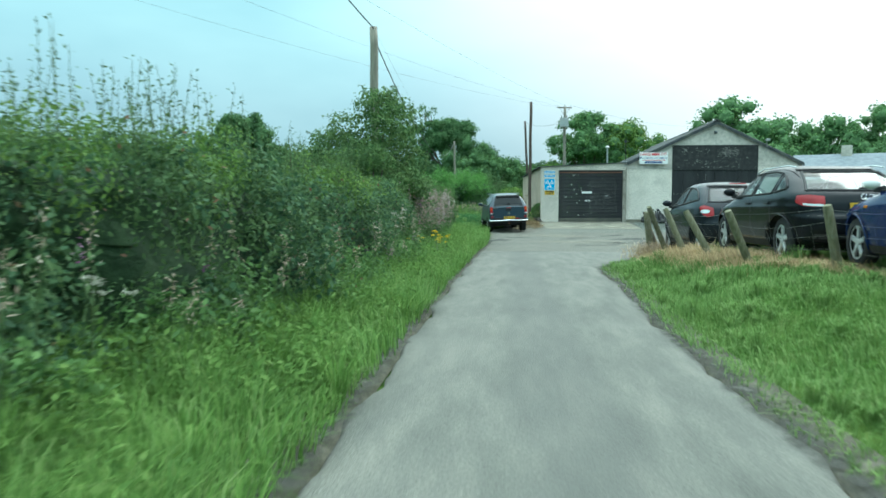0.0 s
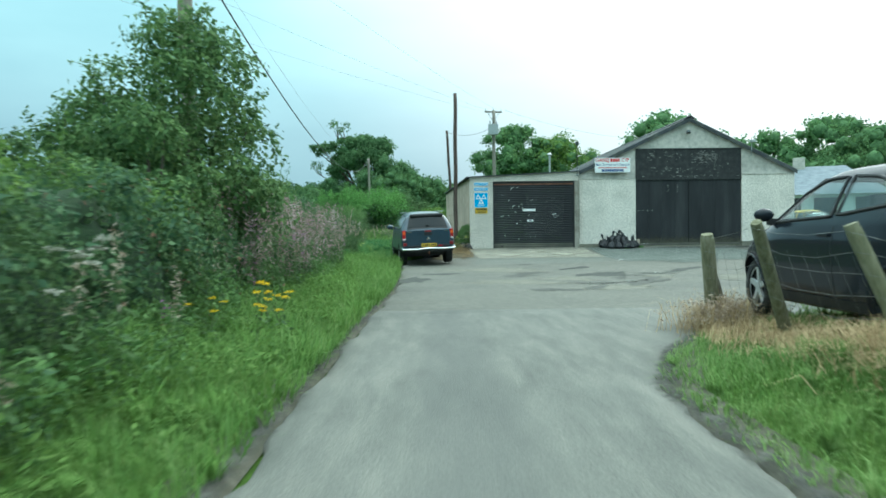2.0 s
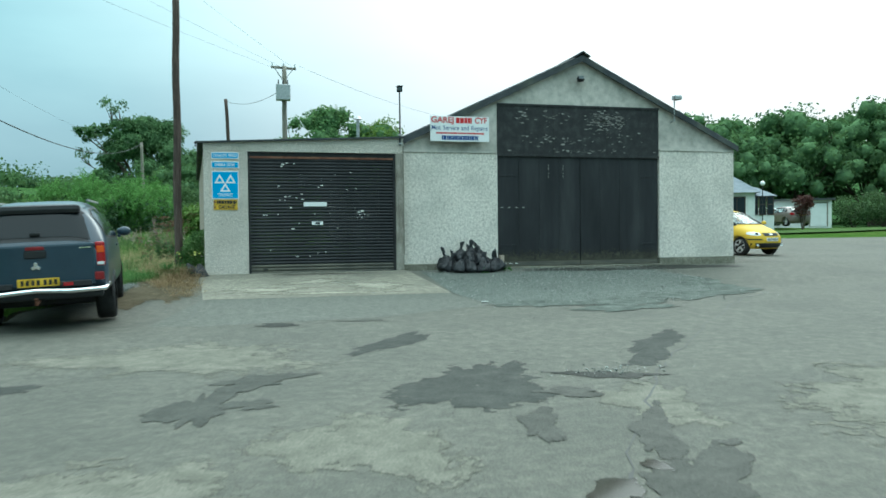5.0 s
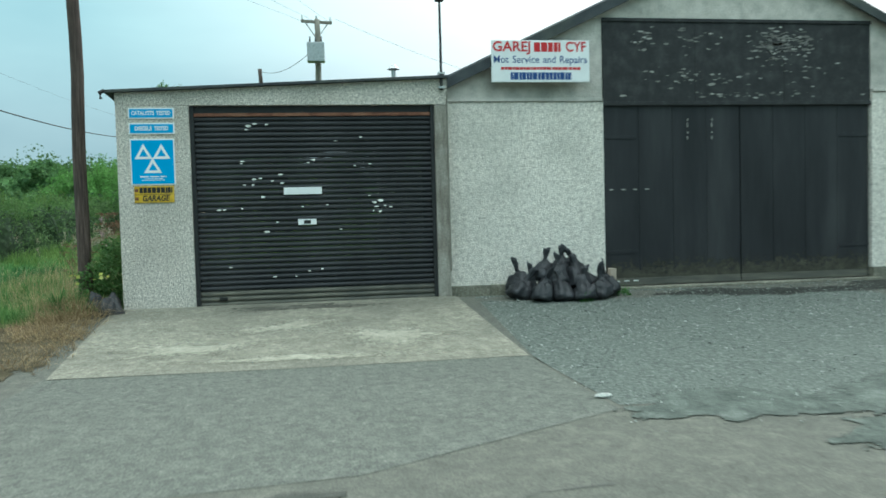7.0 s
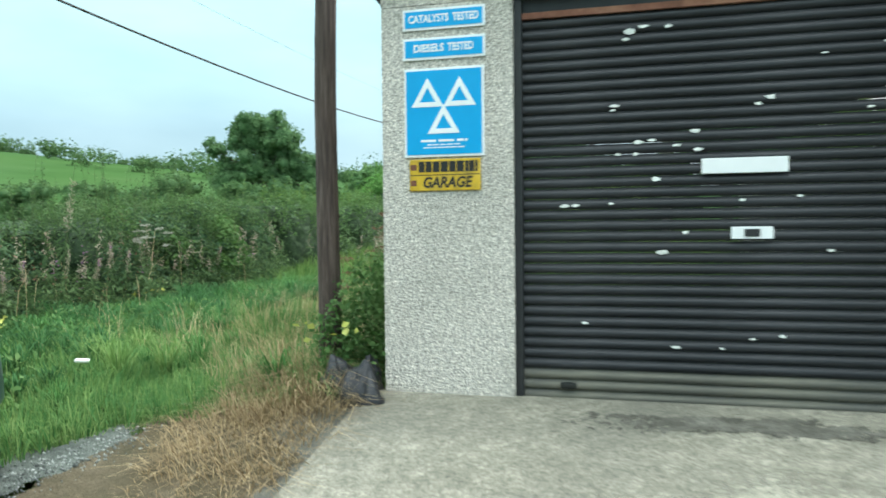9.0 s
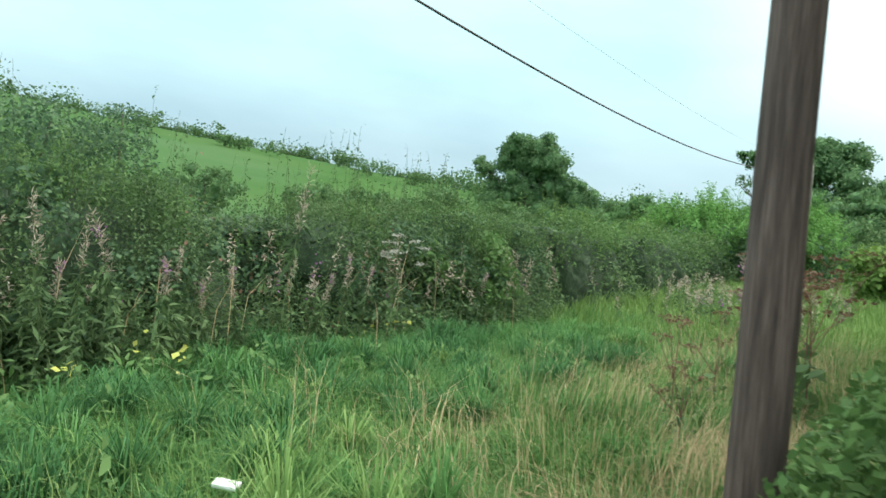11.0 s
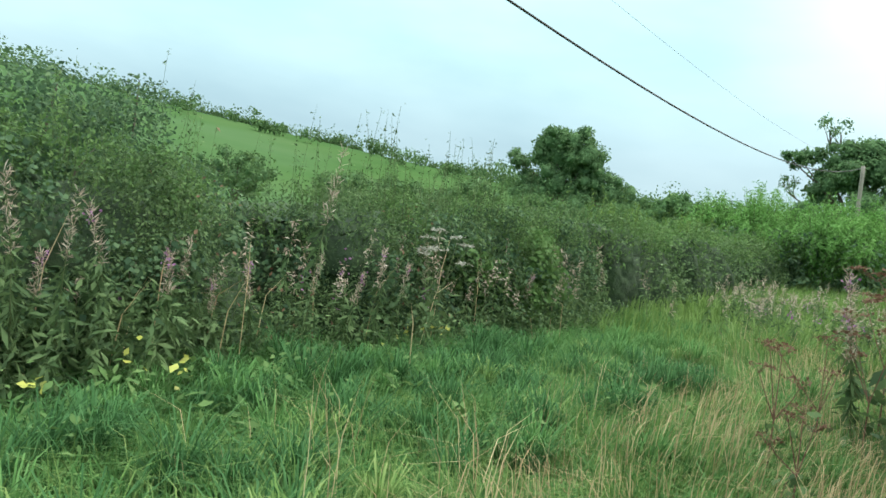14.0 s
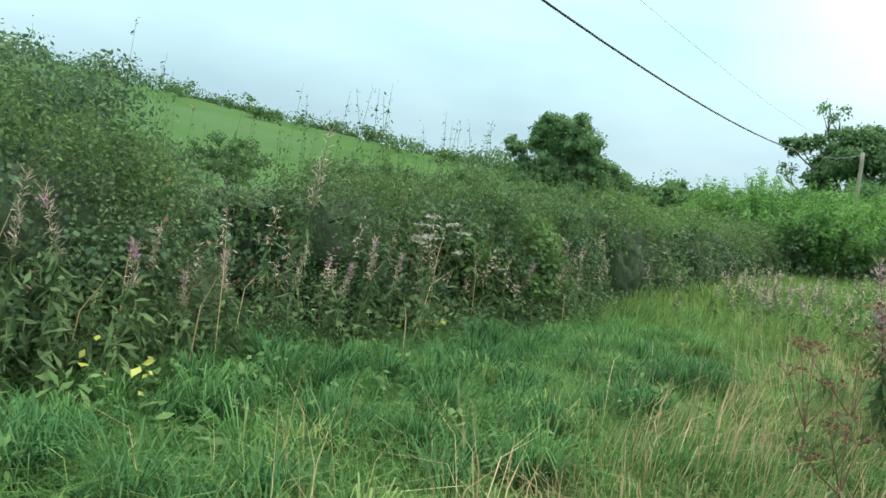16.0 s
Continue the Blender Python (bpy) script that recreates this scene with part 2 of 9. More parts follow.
M["roofsheet"] = mat("roof_sheet", [(0.033, 0.0372, 0.042), (0.051, 0.057, 0.063), (0.078, 0.084, 0.087)], 3, 8, 0.85, bump=0.004, bump_scale=30, stain=(0.12, 0.13, 0.09), stain_scale=1.5, stain_amount=0.5)
M["slate"] = mat("slate", [(0.136, 0.16, 0.184), (0.192, 0.216, 0.24), (0.248, 0.272, 0.288)], 2, 6, 0.8, stretch=(1, 1, 4))
M["whitewall"] = mat("white_wall", [(0.62, 0.62, 0.6), (0.72, 0.72, 0.7), (0.8, 0.8, 0.78)], 2, 6, 0.9, bump=0.01, bump_scale=30)
M["wood_dark"] = mat("creosoted_wood", [(0.03, 0.02, 0.017), (0.065, 0.045, 0.036), (0.12, 0.09, 0.075)], 5, 10, 0.85, bump=0.01, bump_scale=12, stretch=(6, 6, 0.35))
M["wood_pole"] = mat("weathered_dark_pole", [(0.036, 0.024, 0.02), (0.085, 0.058, 0.048), (0.165, 0.122, 0.102)], 5, 12, 0.85, bump=0.012, bump_scale=16, stretch=(9, 9, 0.5), stain=(0.03, 0.022, 0.018), stain_scale=1.3, stain_amount=0.6)
M["wood_grey"] = mat("weathered_wood", [(0.13, 0.12, 0.1), (0.22, 0.2, 0.165), (0.32, 0.3, 0.25)], 5, 10, 0.9, bump=0.01, bump_scale=12, stretch=(6, 6, 0.35))
M["post"] = mat("mossy_post", [(0.1, 0.1, 0.055), (0.17, 0.165, 0.1), (0.26, 0.24, 0.17)], 6, 10, 0.95, bump=0.012, bump_scale=14, stretch=(4, 4, 0.6))
M["metal"] = mat("galvanised", [(0.3, 0.31, 0.31), (0.42, 0.43, 0.43), (0.5, 0.5, 0.5)], 12, 4, 0.45, metal=0.7)
M["chrome"] = mat("chrome", [(0.75, 0.76, 0.77), (0.85, 0.85, 0.86)], 4, 2, 0.12, metal=1.0)
M["black_metal"] = mat("black_metal", [(0.012, 0.012, 0.013), (0.025, 0.025, 0.026)], 8, 4, 0.5)
M["fence_wire"] = mat("fence_wire", [(0.1, 0.1, 0.09), (0.17, 0.165, 0.15)], 30, 3, 0.6, metal=0.4)
M["wire"] = mat("wire", [(0.015, 0.015, 0.015), (0.03, 0.03, 0.03)], 8, 2, 0.6)
M["plastic"] = mat("black_bag", [(0.011, 0.012, 0.014), (0.02, 0.021, 0.024), (0.042, 0.043, 0.049)], 5, 6, 0.45, bump=0.03, bump_scale=11, spec=0.35)
M["sign_blue"] = mat("sign_blue", [(0.004, 0.3, 0.62), (0.01, 0.34, 0.68)], 3, 3, 0.35)
M["sign_white"] = mat("sign_white", [(0.74, 0.74, 0.74), (0.82, 0.82, 0.82)], 3, 3, 0.4)
M["sign_yellow"] = mat("sign_yellow", [(0.5, 0.3, 0.012), (0.62, 0.39, 0.02), (0.68, 0.45, 0.05)], 6, 6, 0.5, stain=(0.22, 0.15, 0.05), stain_scale=9, stain_amount=0.5)
M["ink_red"] = mat("ink_red", [(0.5, 0.015, 0.02), (0.55, 0.02, 0.025)], 3, 2, 0.5)
M["ink_blue"] = mat("ink_blue", [(0.01, 0.05, 0.2), (0.015, 0.06, 0.22)], 3, 2, 0.5)
M["ink_black"] = mat("ink_black", [(0.012, 0.012, 0.01), (0.02, 0.02, 0.018)], 3, 2, 0.5)
M["tyre"] = mat("tyre", [(0.012, 0.012, 0.012), (0.025, 0.025, 0.025)], 9, 4, 0.8)
M["alloy"] = mat("alloy", [(0.6, 0.61, 0.62), (0.72, 0.73, 0.74)], 4, 2, 0.35, metal=0.6)
M["glass_tinted"] = glass_mat("tinted_glass", (0.012, 0.015, 0.017), 0.12)
M["glass_tinted"].node_tree.nodes["Principled BSDF"].inputs["Specular IOR Level"].default_value = 0.18
M["paint_pickup"] = mat("pickup_paint", [(0.0195, 0.0375, 0.0562), (0.027, 0.0495, 0.0713)], 2, 4, 0.3, coat=0.4, spec=0.3)
M["paint_black"] = mat("black_paint", [(0.006, 0.007, 0.009), (0.011, 0.012, 0.015)], 2, 4, 0.22, coat=0.12, spec=0.2)
M["paint_grey"] = mat("dark_grey_paint", [(0.012, 0.015, 0.02), (0.016, 0.019, 0.026)], 2, 4, 0.22, coat=0.12, spec=0.2)
M["paint_blue"] = mat("blue_paint", [(0.008, 0.02, 0.08), (0.01, 0.025, 0.1)], 2, 4, 0.25, coat=0.35, spec=0.25)
M["paint_yellow"] = mat("yellow_paint", [(0.581, 0.375, 0.0312), (0.63, 0.422, 0.0416)], 2, 4, 0.5, spec=0.2)
M["paint_white"] = mat("white_paint", [(0.7, 0.7, 0.7), (0.78, 0.78, 0.78)], 2, 4, 0.3, coat=0.5)
M["paint_bronze"] = mat("bronze_paint", [(0.16, 0.13, 0.11), (0.2, 0.165, 0.14)], 2, 4, 0.3, coat=0.5)
M["trim"] = mat("car_trim", [(0.012, 0.012, 0.013), (0.02, 0.02, 0.021)], 9, 4, 0.6)
M["glass"] = glass_mat("car_glass")
M["glass_light"] = glass_mat("pale_glass", (0.07, 0.09, 0.095), 0.06)
M["pane"] = clear_glass("clear_car_pane", (0.68, 0.76, 0.75))
M["seat"] = mat("car_seat", [(0.03, 0.03, 0.034), (0.05, 0.05, 0.055)], 30, 4, 0.9)
M["lamp_red"] = mat("lamp_red", [(0.27, 0.008, 0.012), (0.36, 0.014, 0.02)], 6, 2, 0.12, coat=0.4)
M["lamp_amber"] = mat("lamp_amber", [(0.7, 0.2, 0.01), (0.75, 0.25, 0.02)], 6, 2, 0.15, coat=0.8)
M["lamp_dark"] = mat("lamp_dark", [(0.16, 0.01, 0.012), (0.22, 0.015, 0.018)], 6, 2, 0.3)
M["lamp_orange"] = mat("lamp_orange", [(0.62, 0.07, 0.012), (0.68, 0.1, 0.015)], 6, 2, 0.2, coat=0.3)
M["lamp_clear"] = mat("lamp_clear", [(0.6, 0.62, 0.63), (0.75, 0.76, 0.77)], 6, 2, 0.1, coat=0.8)
M["bark"] = mat("bark", [(0.05, 0.042, 0.03), (0.09, 0.075, 0.055), (0.14, 0.12, 0.09)], 6, 8, 0.95, bump=0.02, bump_scale=14, stretch=(2, 2, 0.5))
LEAF_FAR = dict(detail=3, rough=0.9, island=0.35, trans=0.3, spec=0.0)
LEAF = dict(detail=3, rough=0.7, island=0.6, trans=0.35, spec=0.16)
M["leaf_hedge"] = mat("hedge_leaf", [(0.0402, 0.0752, 0.032), (0.0836, 0.142, 0.0539), (0.156, 0.232, 0.0932)], 1.5, **LEAF)
M["leaf_bright"] = mat("bright_leaf", [(0.072, 0.138, 0.028), (0.125, 0.21, 0.044), (0.205, 0.29, 0.08)], 1.5, **LEAF)
M["leaf_tree_near"] = mat("young_tree_leaf", [(0.0451, 0.0916, 0.0351), (0.0966, 0.17, 0.0574), (0.193, 0.281, 0.0989)], 1.2, **LEAF)
M["leaf_dark"] = mat("dark_leaf", [(0.0334, 0.0702, 0.0401), (0.0671, 0.127, 0.0602), (0.134, 0.21, 0.0937)], 1.0, **LEAF)
M["leaf_wood"] = mat("wood_leaf", [(0.0476, 0.0929, 0.0439), (0.0892, 0.159, 0.0627), (0.154, 0.238, 0.094)], 0.5, **LEAF_FAR)
M["leaf_tree"] = mat("tree_leaf", [(0.0589, 0.117, 0.0535), (0.122, 0.224, 0.0891), (0.244, 0.361, 0.143)], 0.6, **LEAF_FAR)
M["leaf_oak"] = mat("oak_leaf", [(0.055, 0.105, 0.0522), (0.107, 0.192, 0.0831), (0.207, 0.308, 0.137)], 0.6, **LEAF_FAR)
M["leaf_willow"] = mat("willow_leaf", [(0.0782, 0.189, 0.0446), (0.127, 0.278, 0.0644), (0.196, 0.362, 0.104)], 1.0, **LEAF)
M["leaf_fresh"] = mat("fresh_leaf", [(0.0525, 0.11, 0.0322), (0.0945, 0.176, 0.0506), (0.158, 0.252, 0.0862)], 1.5, **LEAF)
M["leaf_elder"] = mat("elder_leaf", [(0.048, 0.105, 0.0298), (0.084, 0.163, 0.0467), (0.132, 0.221, 0.068)], 1.0, **LEAF)
M["leaf_red"] = mat("red_leaf", [(0.05, 0.02, 0.02), (0.09, 0.04, 0.035), (0.13, 0.07, 0.05)], 1.0, **LEAF)
M["leaf_yellow"] = mat("yellowing_leaf", [(0.3, 0.33, 0.06), (0.45, 0.47, 0.11), (0.55, 0.55, 0.2)], 2.0, **LEAF)
M["core_tree"] = mat("crown_shade", [(0.0673, 0.121, 0.0606), (0.108, 0.183, 0.0838), (0.158, 0.248, 0.116)], 2, 6, 0.95, spec=0.0, bump=0.1, bump_scale=3)
# Near-black green: the shade between hedge leaves, put into a filler sheet's colour.
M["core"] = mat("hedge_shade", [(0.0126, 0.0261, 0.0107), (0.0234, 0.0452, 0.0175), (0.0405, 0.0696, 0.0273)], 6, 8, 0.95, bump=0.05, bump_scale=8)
BLADE = dict(detail=2, rough=0.75, island=0.75, trans=0.35, spec=0.1)
M["blade"] = mat("grass_blade", [(0.0474, 0.123, 0.0333), (0.0821, 0.194, 0.0529), (0.135, 0.261, 0.0882)], 0.8, **BLADE)
M["blade_lush"] = mat("lush_blade", [(0.0261, 0.0772, 0.0255), (0.0464, 0.127, 0.0389), (0.0781, 0.178, 0.0657)], 0.8, **BLADE)
M["blade_verge"] = mat("verge_blade", [(0.0894, 0.159, 0.0395), (0.148, 0.245, 0.0658), (0.224, 0.317, 0.113)], 0.8, **BLADE)
M["blade_lane"] = mat("lane_blade", [(0.0727, 0.146, 0.0308), (0.122, 0.223, 0.0479), (0.192, 0.297, 0.0812)], 0.8, **BLADE)
M["herb"] = mat("herb_leaf", [(0.07, 0.135, 0.03), (0.115, 0.2, 0.045), (0.175, 0.265, 0.075)], 1.2, **BLADE)
M["lawn"] = mat("lawn", [(0.05, 0.085, 0.032), (0.075, 0.12, 0.042), (0.1, 0.14, 0.06)], 1.6, 8, 0.95, spec=0.0, bump=0.03, bump_scale=9, speck=0.3, speck_scale=12)
M["blade_dry"] = mat("dry_blade", [(0.3, 0.217, 0.118), (0.466, 0.351, 0.198), (0.66, 0.519, 0.317)], 0.8, **BLADE)
M["blade_straw"] = mat("straw_blade", [(0.21, 0.15, 0.0825), (0.345, 0.255, 0.143), (0.51, 0.398, 0.24)], 0.8, **BLADE)
M["blade_pale"] = mat("pale_blade", [(0.1, 0.19, 0.05), (0.16, 0.265, 0.075), (0.25, 0.34, 0.12)], 0.8, **BLADE)
M["stem"] = mat("stem", [(0.06, 0.1, 0.03), (0.1, 0.13, 0.05)], 4, 2, 0.8)
M["stem_red"] = mat("red_stem", [(0.12, 0.06, 0.04), (0.2, 0.11, 0.07)], 4, 2, 0.8)
M["seed"] = mat("seed_head", [(0.285, 0.207, 0.158), (0.422, 0.338, 0.264), (0.57, 0.503, 0.412)], 3, **LEAF)
M["fluff"] = mat("seed_fluff", [(0.36, 0.294, 0.28), (0.461, 0.392, 0.371), (0.547, 0.49, 0.462)], 3, **LEAF)
M["seed_pink"] = mat("pink_seed_head", [(0.293, 0.175, 0.19), (0.41, 0.254, 0.276), (0.546, 0.367, 0.39)], 3, **LEAF)
M["pinkflower"] = mat("pink_flower", [(0.187, 0.066, 0.17), (0.289, 0.132, 0.272), (0.383, 0.22, 0.357)], 3, **LEAF)
M["umbel"] = mat("umbel_flower", [(0.27, 0.27, 0.216), (0.36, 0.36, 0.3)], 3, **LEAF)
M["ragwort"] = mat("ragwort_flower", [(0.6, 0.42, 0.01), (0.75, 0.56, 0.02)], 3, **LEAF)
M["dead"] = mat("dead_plant", [(0.09, 0.05, 0.03), (0.16, 0.09, 0.055), (0.22, 0.14, 0.09)], 3, **LEAF)


def worn(name, colors, rough, bump=0.006, lo=0.74, hi=0.95, grain=4.5, crisp=True):
    """A patch whose rim breaks up: the mesh's "edge" value, 1 inside and 0 at the rim, is roughened by noise."""
    m = mat(name, colors, 4.0, 14, rough, bump=bump, bump_scale=70, speck=0.35, nrough=0.75, spec=0.1 if rough > 0.3 else 0.5)
    if crisp:
        lo, hi = (lo + hi) / 2 - 0.012, (lo + hi) / 2 + 0.012
    n, l = m.node_tree.nodes, m.node_tree.links
    at = n.new("ShaderNodeAttribute")
    at.attribute_name = "edge"
    co = n.new("ShaderNodeTexCoord")
    nz = n.new("ShaderNodeTexNoise")
    nz.inputs["Scale"].default_value, nz.inputs["Detail"].default_value, nz.inputs["Roughness"].default_value = grain, 12.0, 0.72
    l.new(co.outputs["Object"], nz.inputs["Vector"])
    ad = n.new("ShaderNodeMath")
    ad.operation = "ADD"
    l.new(at.outputs["Fac"], ad.inputs[0])
    l.new(nz.outputs["Fac"], ad.inputs[1])
    mr = n.new("ShaderNodeMapRange")
    mr.inputs[1].default_value, mr.inputs[2].default_value = lo, hi
    l.new(ad.outputs[0], mr.inputs[0])
    tr = n.new("ShaderNodeBsdfTransparent")
    ms = n.new("ShaderNodeMixShader")
    l.new(mr.outputs[0], ms.inputs[0])
    l.new(tr.outputs[0], ms.inputs[1])
    l.new(n["Principled BSDF"].outputs[0], ms.inputs[2])
    l.new(ms.outputs[0], n["Material Output"].inputs[0])
    return m


M["patch"] = worn("old_tarmac", [(0.04, 0.042, 0.037), (0.06, 0.062, 0.055), (0.088, 0.088, 0.077)], 0.8)
M["pale_patch"] = worn("pale_tarmac", [(0.1, 0.098, 0.08), (0.155, 0.15, 0.122), (0.21, 0.2, 0.165)], 0.9, lo=0.85, hi=1.05, grain=6)
M["wet"] = worn("wet_tarmac", [(0.022, 0.023, 0.02), (0.036, 0.037, 0.032), (0.055, 0.055, 0.047)], 0.6)
M["wet_light"] = worn("damp_tarmac", [(0.0432, 0.0448, 0.0379), (0.0672, 0.0673, 0.0575), (0.096, 0.0944, 0.0805)], 0.6, lo=0.6, hi=0.9)
M["scuffed"] = worn("scuffed_concrete", [(0.167, 0.157, 0.123), (0.285, 0.269, 0.214), (0.419, 0.391, 0.317)], 0.9, lo=0.86, hi=1.16, grain=17, crisp=False)
# Darker, browner concrete for one patch of the apron.
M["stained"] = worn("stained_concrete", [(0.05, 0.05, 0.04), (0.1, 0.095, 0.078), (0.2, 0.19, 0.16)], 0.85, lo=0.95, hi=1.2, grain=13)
M["puddle"] = worn("puddle", [(0.03, 0.027, 0.021), (0.05, 0.044, 0.034)], 0.08, 0.0)
M["dirt_patch"] = worn("bare_dirt", [(0.0625, 0.056, 0.033), (0.106, 0.0874, 0.055), (0.163, 0.129, 0.088)], 0.95, 0.02, 0.7, 0.85)
M["gravel_patch"] = worn("loose_gravel", [(0.055, 0.064, 0.056), (0.11, 0.122, 0.106), (0.2, 0.215, 0.19)], 0.9, 0.02, 0.66, 0.92)
M["door_dirt"] = worn("door_dirt", [(0.035, 0.034, 0.028), (0.06, 0.057, 0.045), (0.1, 0.092, 0.07)], 0.8, 0.004, 0.62, 0.95, grain=14)
M["crack"] = mat("crack", [(0.03, 0.032, 0.03), (0.055, 0.055, 0.05)], 4, 8, 0.6)
M["dirt"] = worn("verge_dirt", [(0.05, 0.05, 0.045), (0.09, 0.089, 0.078), (0.15, 0.145, 0.125)], 0.95, 0.02, lo=0.66, hi=1.0, crisp=False)
# the lane: paler wheel tracks either side of a darker crown
M["lane"] = mat("lane", [(0.078, 0.08, 0.068), (0.108, 0.109, 0.093), (0.148, 0.145, 0.122)], 3.0, 10, 0.85, bump=0.006, bump_scale=70, stain=(0.17, 0.168, 0.145), stain_scale=0.6, stain_amount=0.25, stretch=(1.6, 0.3, 1), speck=0.4)
ln, ll = M["lane"].node_tree.nodes, M["lane"].node_tree.links
l_b = ln["Principled BSDF"]
l_src = l_b.inputs["Base Color"].links[0].from_socket
l_co, l_sep = ln.new("ShaderNodeTexCoord"), ln.new("ShaderNodeSeparateXYZ")
ll.new(l_co.outputs["Object"], l_sep.inputs[0])
l_nz = ln.new("ShaderNodeTexNoise")
l_nz.inputs["Scale"].default_value = 0.8
ll.new(l_co.outputs["Object"], l_nz.inputs["Vector"])
l_w = ln.new("ShaderNodeMath")
l_w.operation = "MULTIPLY_ADD"
l_w.inputs[1].default_value, l_w.inputs[2].default_value = 0.5, 1.17
ll.new(l_nz.outputs["Fac"], l_w.inputs[0])
l_a = ln.new("ShaderNodeMath")
l_a.operation = "ADD"
ll.new(l_sep.outputs["X"], l_a.inputs[0])
ll.new(l_w.outputs[0], l_a.inputs[1])
l_abs = ln.new("ShaderNodeMath")
l_abs.operation = "ABSOLUTE"
ll.new(l_a.outputs[0], l_abs.inputs[0])
l_r = ln.new("ShaderNodeMapRange")
l_r.interpolation_type = "SMOOTHSTEP"
l_r.inputs[1].default_value, l_r.inputs[2].default_value, l_r.inputs[3].default_value, l_r.inputs[4].default_value = 0.15, 0.5, 0.45, 0.0
ll.new(l_abs.outputs[0], l_r.inputs[0])
l_m = ln.new("ShaderNodeMix")
l_m.data_type = "RGBA"
l_m.inputs["B"].default_value = (0.07, 0.072, 0.066, 1)
ll.new(l_r.outputs[0], l_m.inputs["Factor"])
ll.new(l_src, l_m.inputs["A"])
ll.new(l_m.outputs["Result"], l_b.inputs["Base Color"])


# ---- building helpers ----
def obj(name, bm, material, parent=None, label="", smooth=False):
    me = bpy.data.meshes.new(name)
    bm.to_mesh(me)
    bm.free()
    for mm in (material if isinstance(material, (list, tuple)) else [material]):
        me.materials.append(mm)
    if smooth:
        me.shade_smooth()
    ob = new(name, me)
    if parent is not None:
        ob.parent = parent
    if label:
        ob["label"] = label
    return ob


def part(name, bm, material, parent, label="", smooth=False):
    return obj(name, bm, material, parent, label, smooth)


def empty(name, m, label, category, group="", kind=""):
    ob = new(name)
    ob.matrix_world = m
    return tagged(ob, label, category, group, kind)


def box(bm, x0, x1, y0, y1, z0, z1, bevel=0.0, m=None):
    vs = bmesh.ops.create_cube(bm, size=1.0)["verts"]
    bmesh.ops.scale(bm, vec=(x1 - x0, y1 - y0, z1 - z0), verts=vs)
    bmesh.ops.translate(bm, vec=((x0 + x1) / 2, (y0 + y1) / 2, (z0 + z1) / 2), verts=vs)
    if bevel:
        es = list({e for v in vs for e in v.link_edges})
        r = bmesh.ops.bevel(bm, geom=es, offset=bevel, segments=2, affect="EDGES", profile=0.6)
        vs = list({v for f in r["faces"] for v in f.verts} | {v for v in vs if v.is_valid})
    if m is not None:
        bmesh.ops.transform(bm, matrix=m, verts=[v for v in vs if v.is_valid])
    return vs


def boxm(*a, bevel=0.0, m=None):
    bm = bmesh.new()
    box(bm, *a, bevel=bevel, m=m)
    return bm


def prism(bm, pts, y0, y1):
    """A slab from an outline in x, z, between two y."""
    a = [bm.verts.new((x, y0, z)) for x, z in pts]
    b = [bm.verts.new((x, y1, z)) for x, z in pts]
    bm.faces.new(a)
    bm.faces.new(b[::-1])
    for i in range(len(pts)):
        j = (i + 1) % len(pts)
        bm.faces.new((a[j], a[i], b[i], b[j]))
    bmesh.ops.recalc_face_normals(bm, faces=bm.faces)
    return bm


def tube(bm, pts, radii, sides=8, cap=True):
    """A tapered tube through points."""
    pts = [Vector(p) for p in pts]
    if not isinstance(radii, (list, tuple)):
        radii = [radii] * len(pts)
    rings = []
    for i, p in enumerate(pts):
        d = (pts[min(i + 1, len(pts) - 1)] - pts[max(i - 1, 0)]).normalized()
        a = d.cross((0, 0, 1)) if abs(d.z) < 0.95 else d.cross((1, 0, 0))
        a.normalize()
        b = d.cross(a)
        rings.append([bm.verts.new(p + radii[i] * (a * math.cos(k) + b * math.sin(k)))
                      for k in (2 * math.pi * s / sides for s in range(sides))])
    for r, q in zip(rings, rings[1:]):
        for s in range(sides):
            bm.faces.new((r[s], r[(s + 1) % sides], q[(s + 1) % sides], q[s]))
    if cap:
        bm.faces.new(rings[0][::-1])
        bm.faces.new(rings[-1])
    return bm


def cyl(bm, r, h, m, sides=20, r2=None):
    g = bmesh.ops.create_cone(bm, cap_ends=True, segments=sides, radius1=r, radius2=r if r2 is None else r2, depth=h, matrix=m)
    return g["verts"]


def mesh_np(name, verts, faces, material, parent=None, smooth=False):
    """Links a mesh from arrays: verts (n, 3), faces (m, k) with k corners each."""
    me = bpy.data.meshes.new(name)
    n, (f, k) = len(verts), faces.shape
    me.vertices.add(n)
    me.vertices.foreach_set("co", np.ascontiguousarray(verts, np.float32).ravel())
    me.loops.add(f * k)
    me.loops.foreach_set("vertex_index", np.ascontiguousarray(faces, np.int32).ravel())
    me.polygons.add(f)
    me.polygons.foreach_set("loop_start", np.arange(0, f * k, k, dtype=np.int32))
    me.update(calc_edges=True)
    me.materials.append(material)
    if smooth:
        me.shade_smooth()
    ob = new(name, me)
    if parent is not None:
        ob.parent = parent
    return ob


RNG = np.random.default_rng(7)


def unit(v):
    return v / np.maximum(np.linalg.norm(v, axis=-1, keepdims=True), 1e-9)


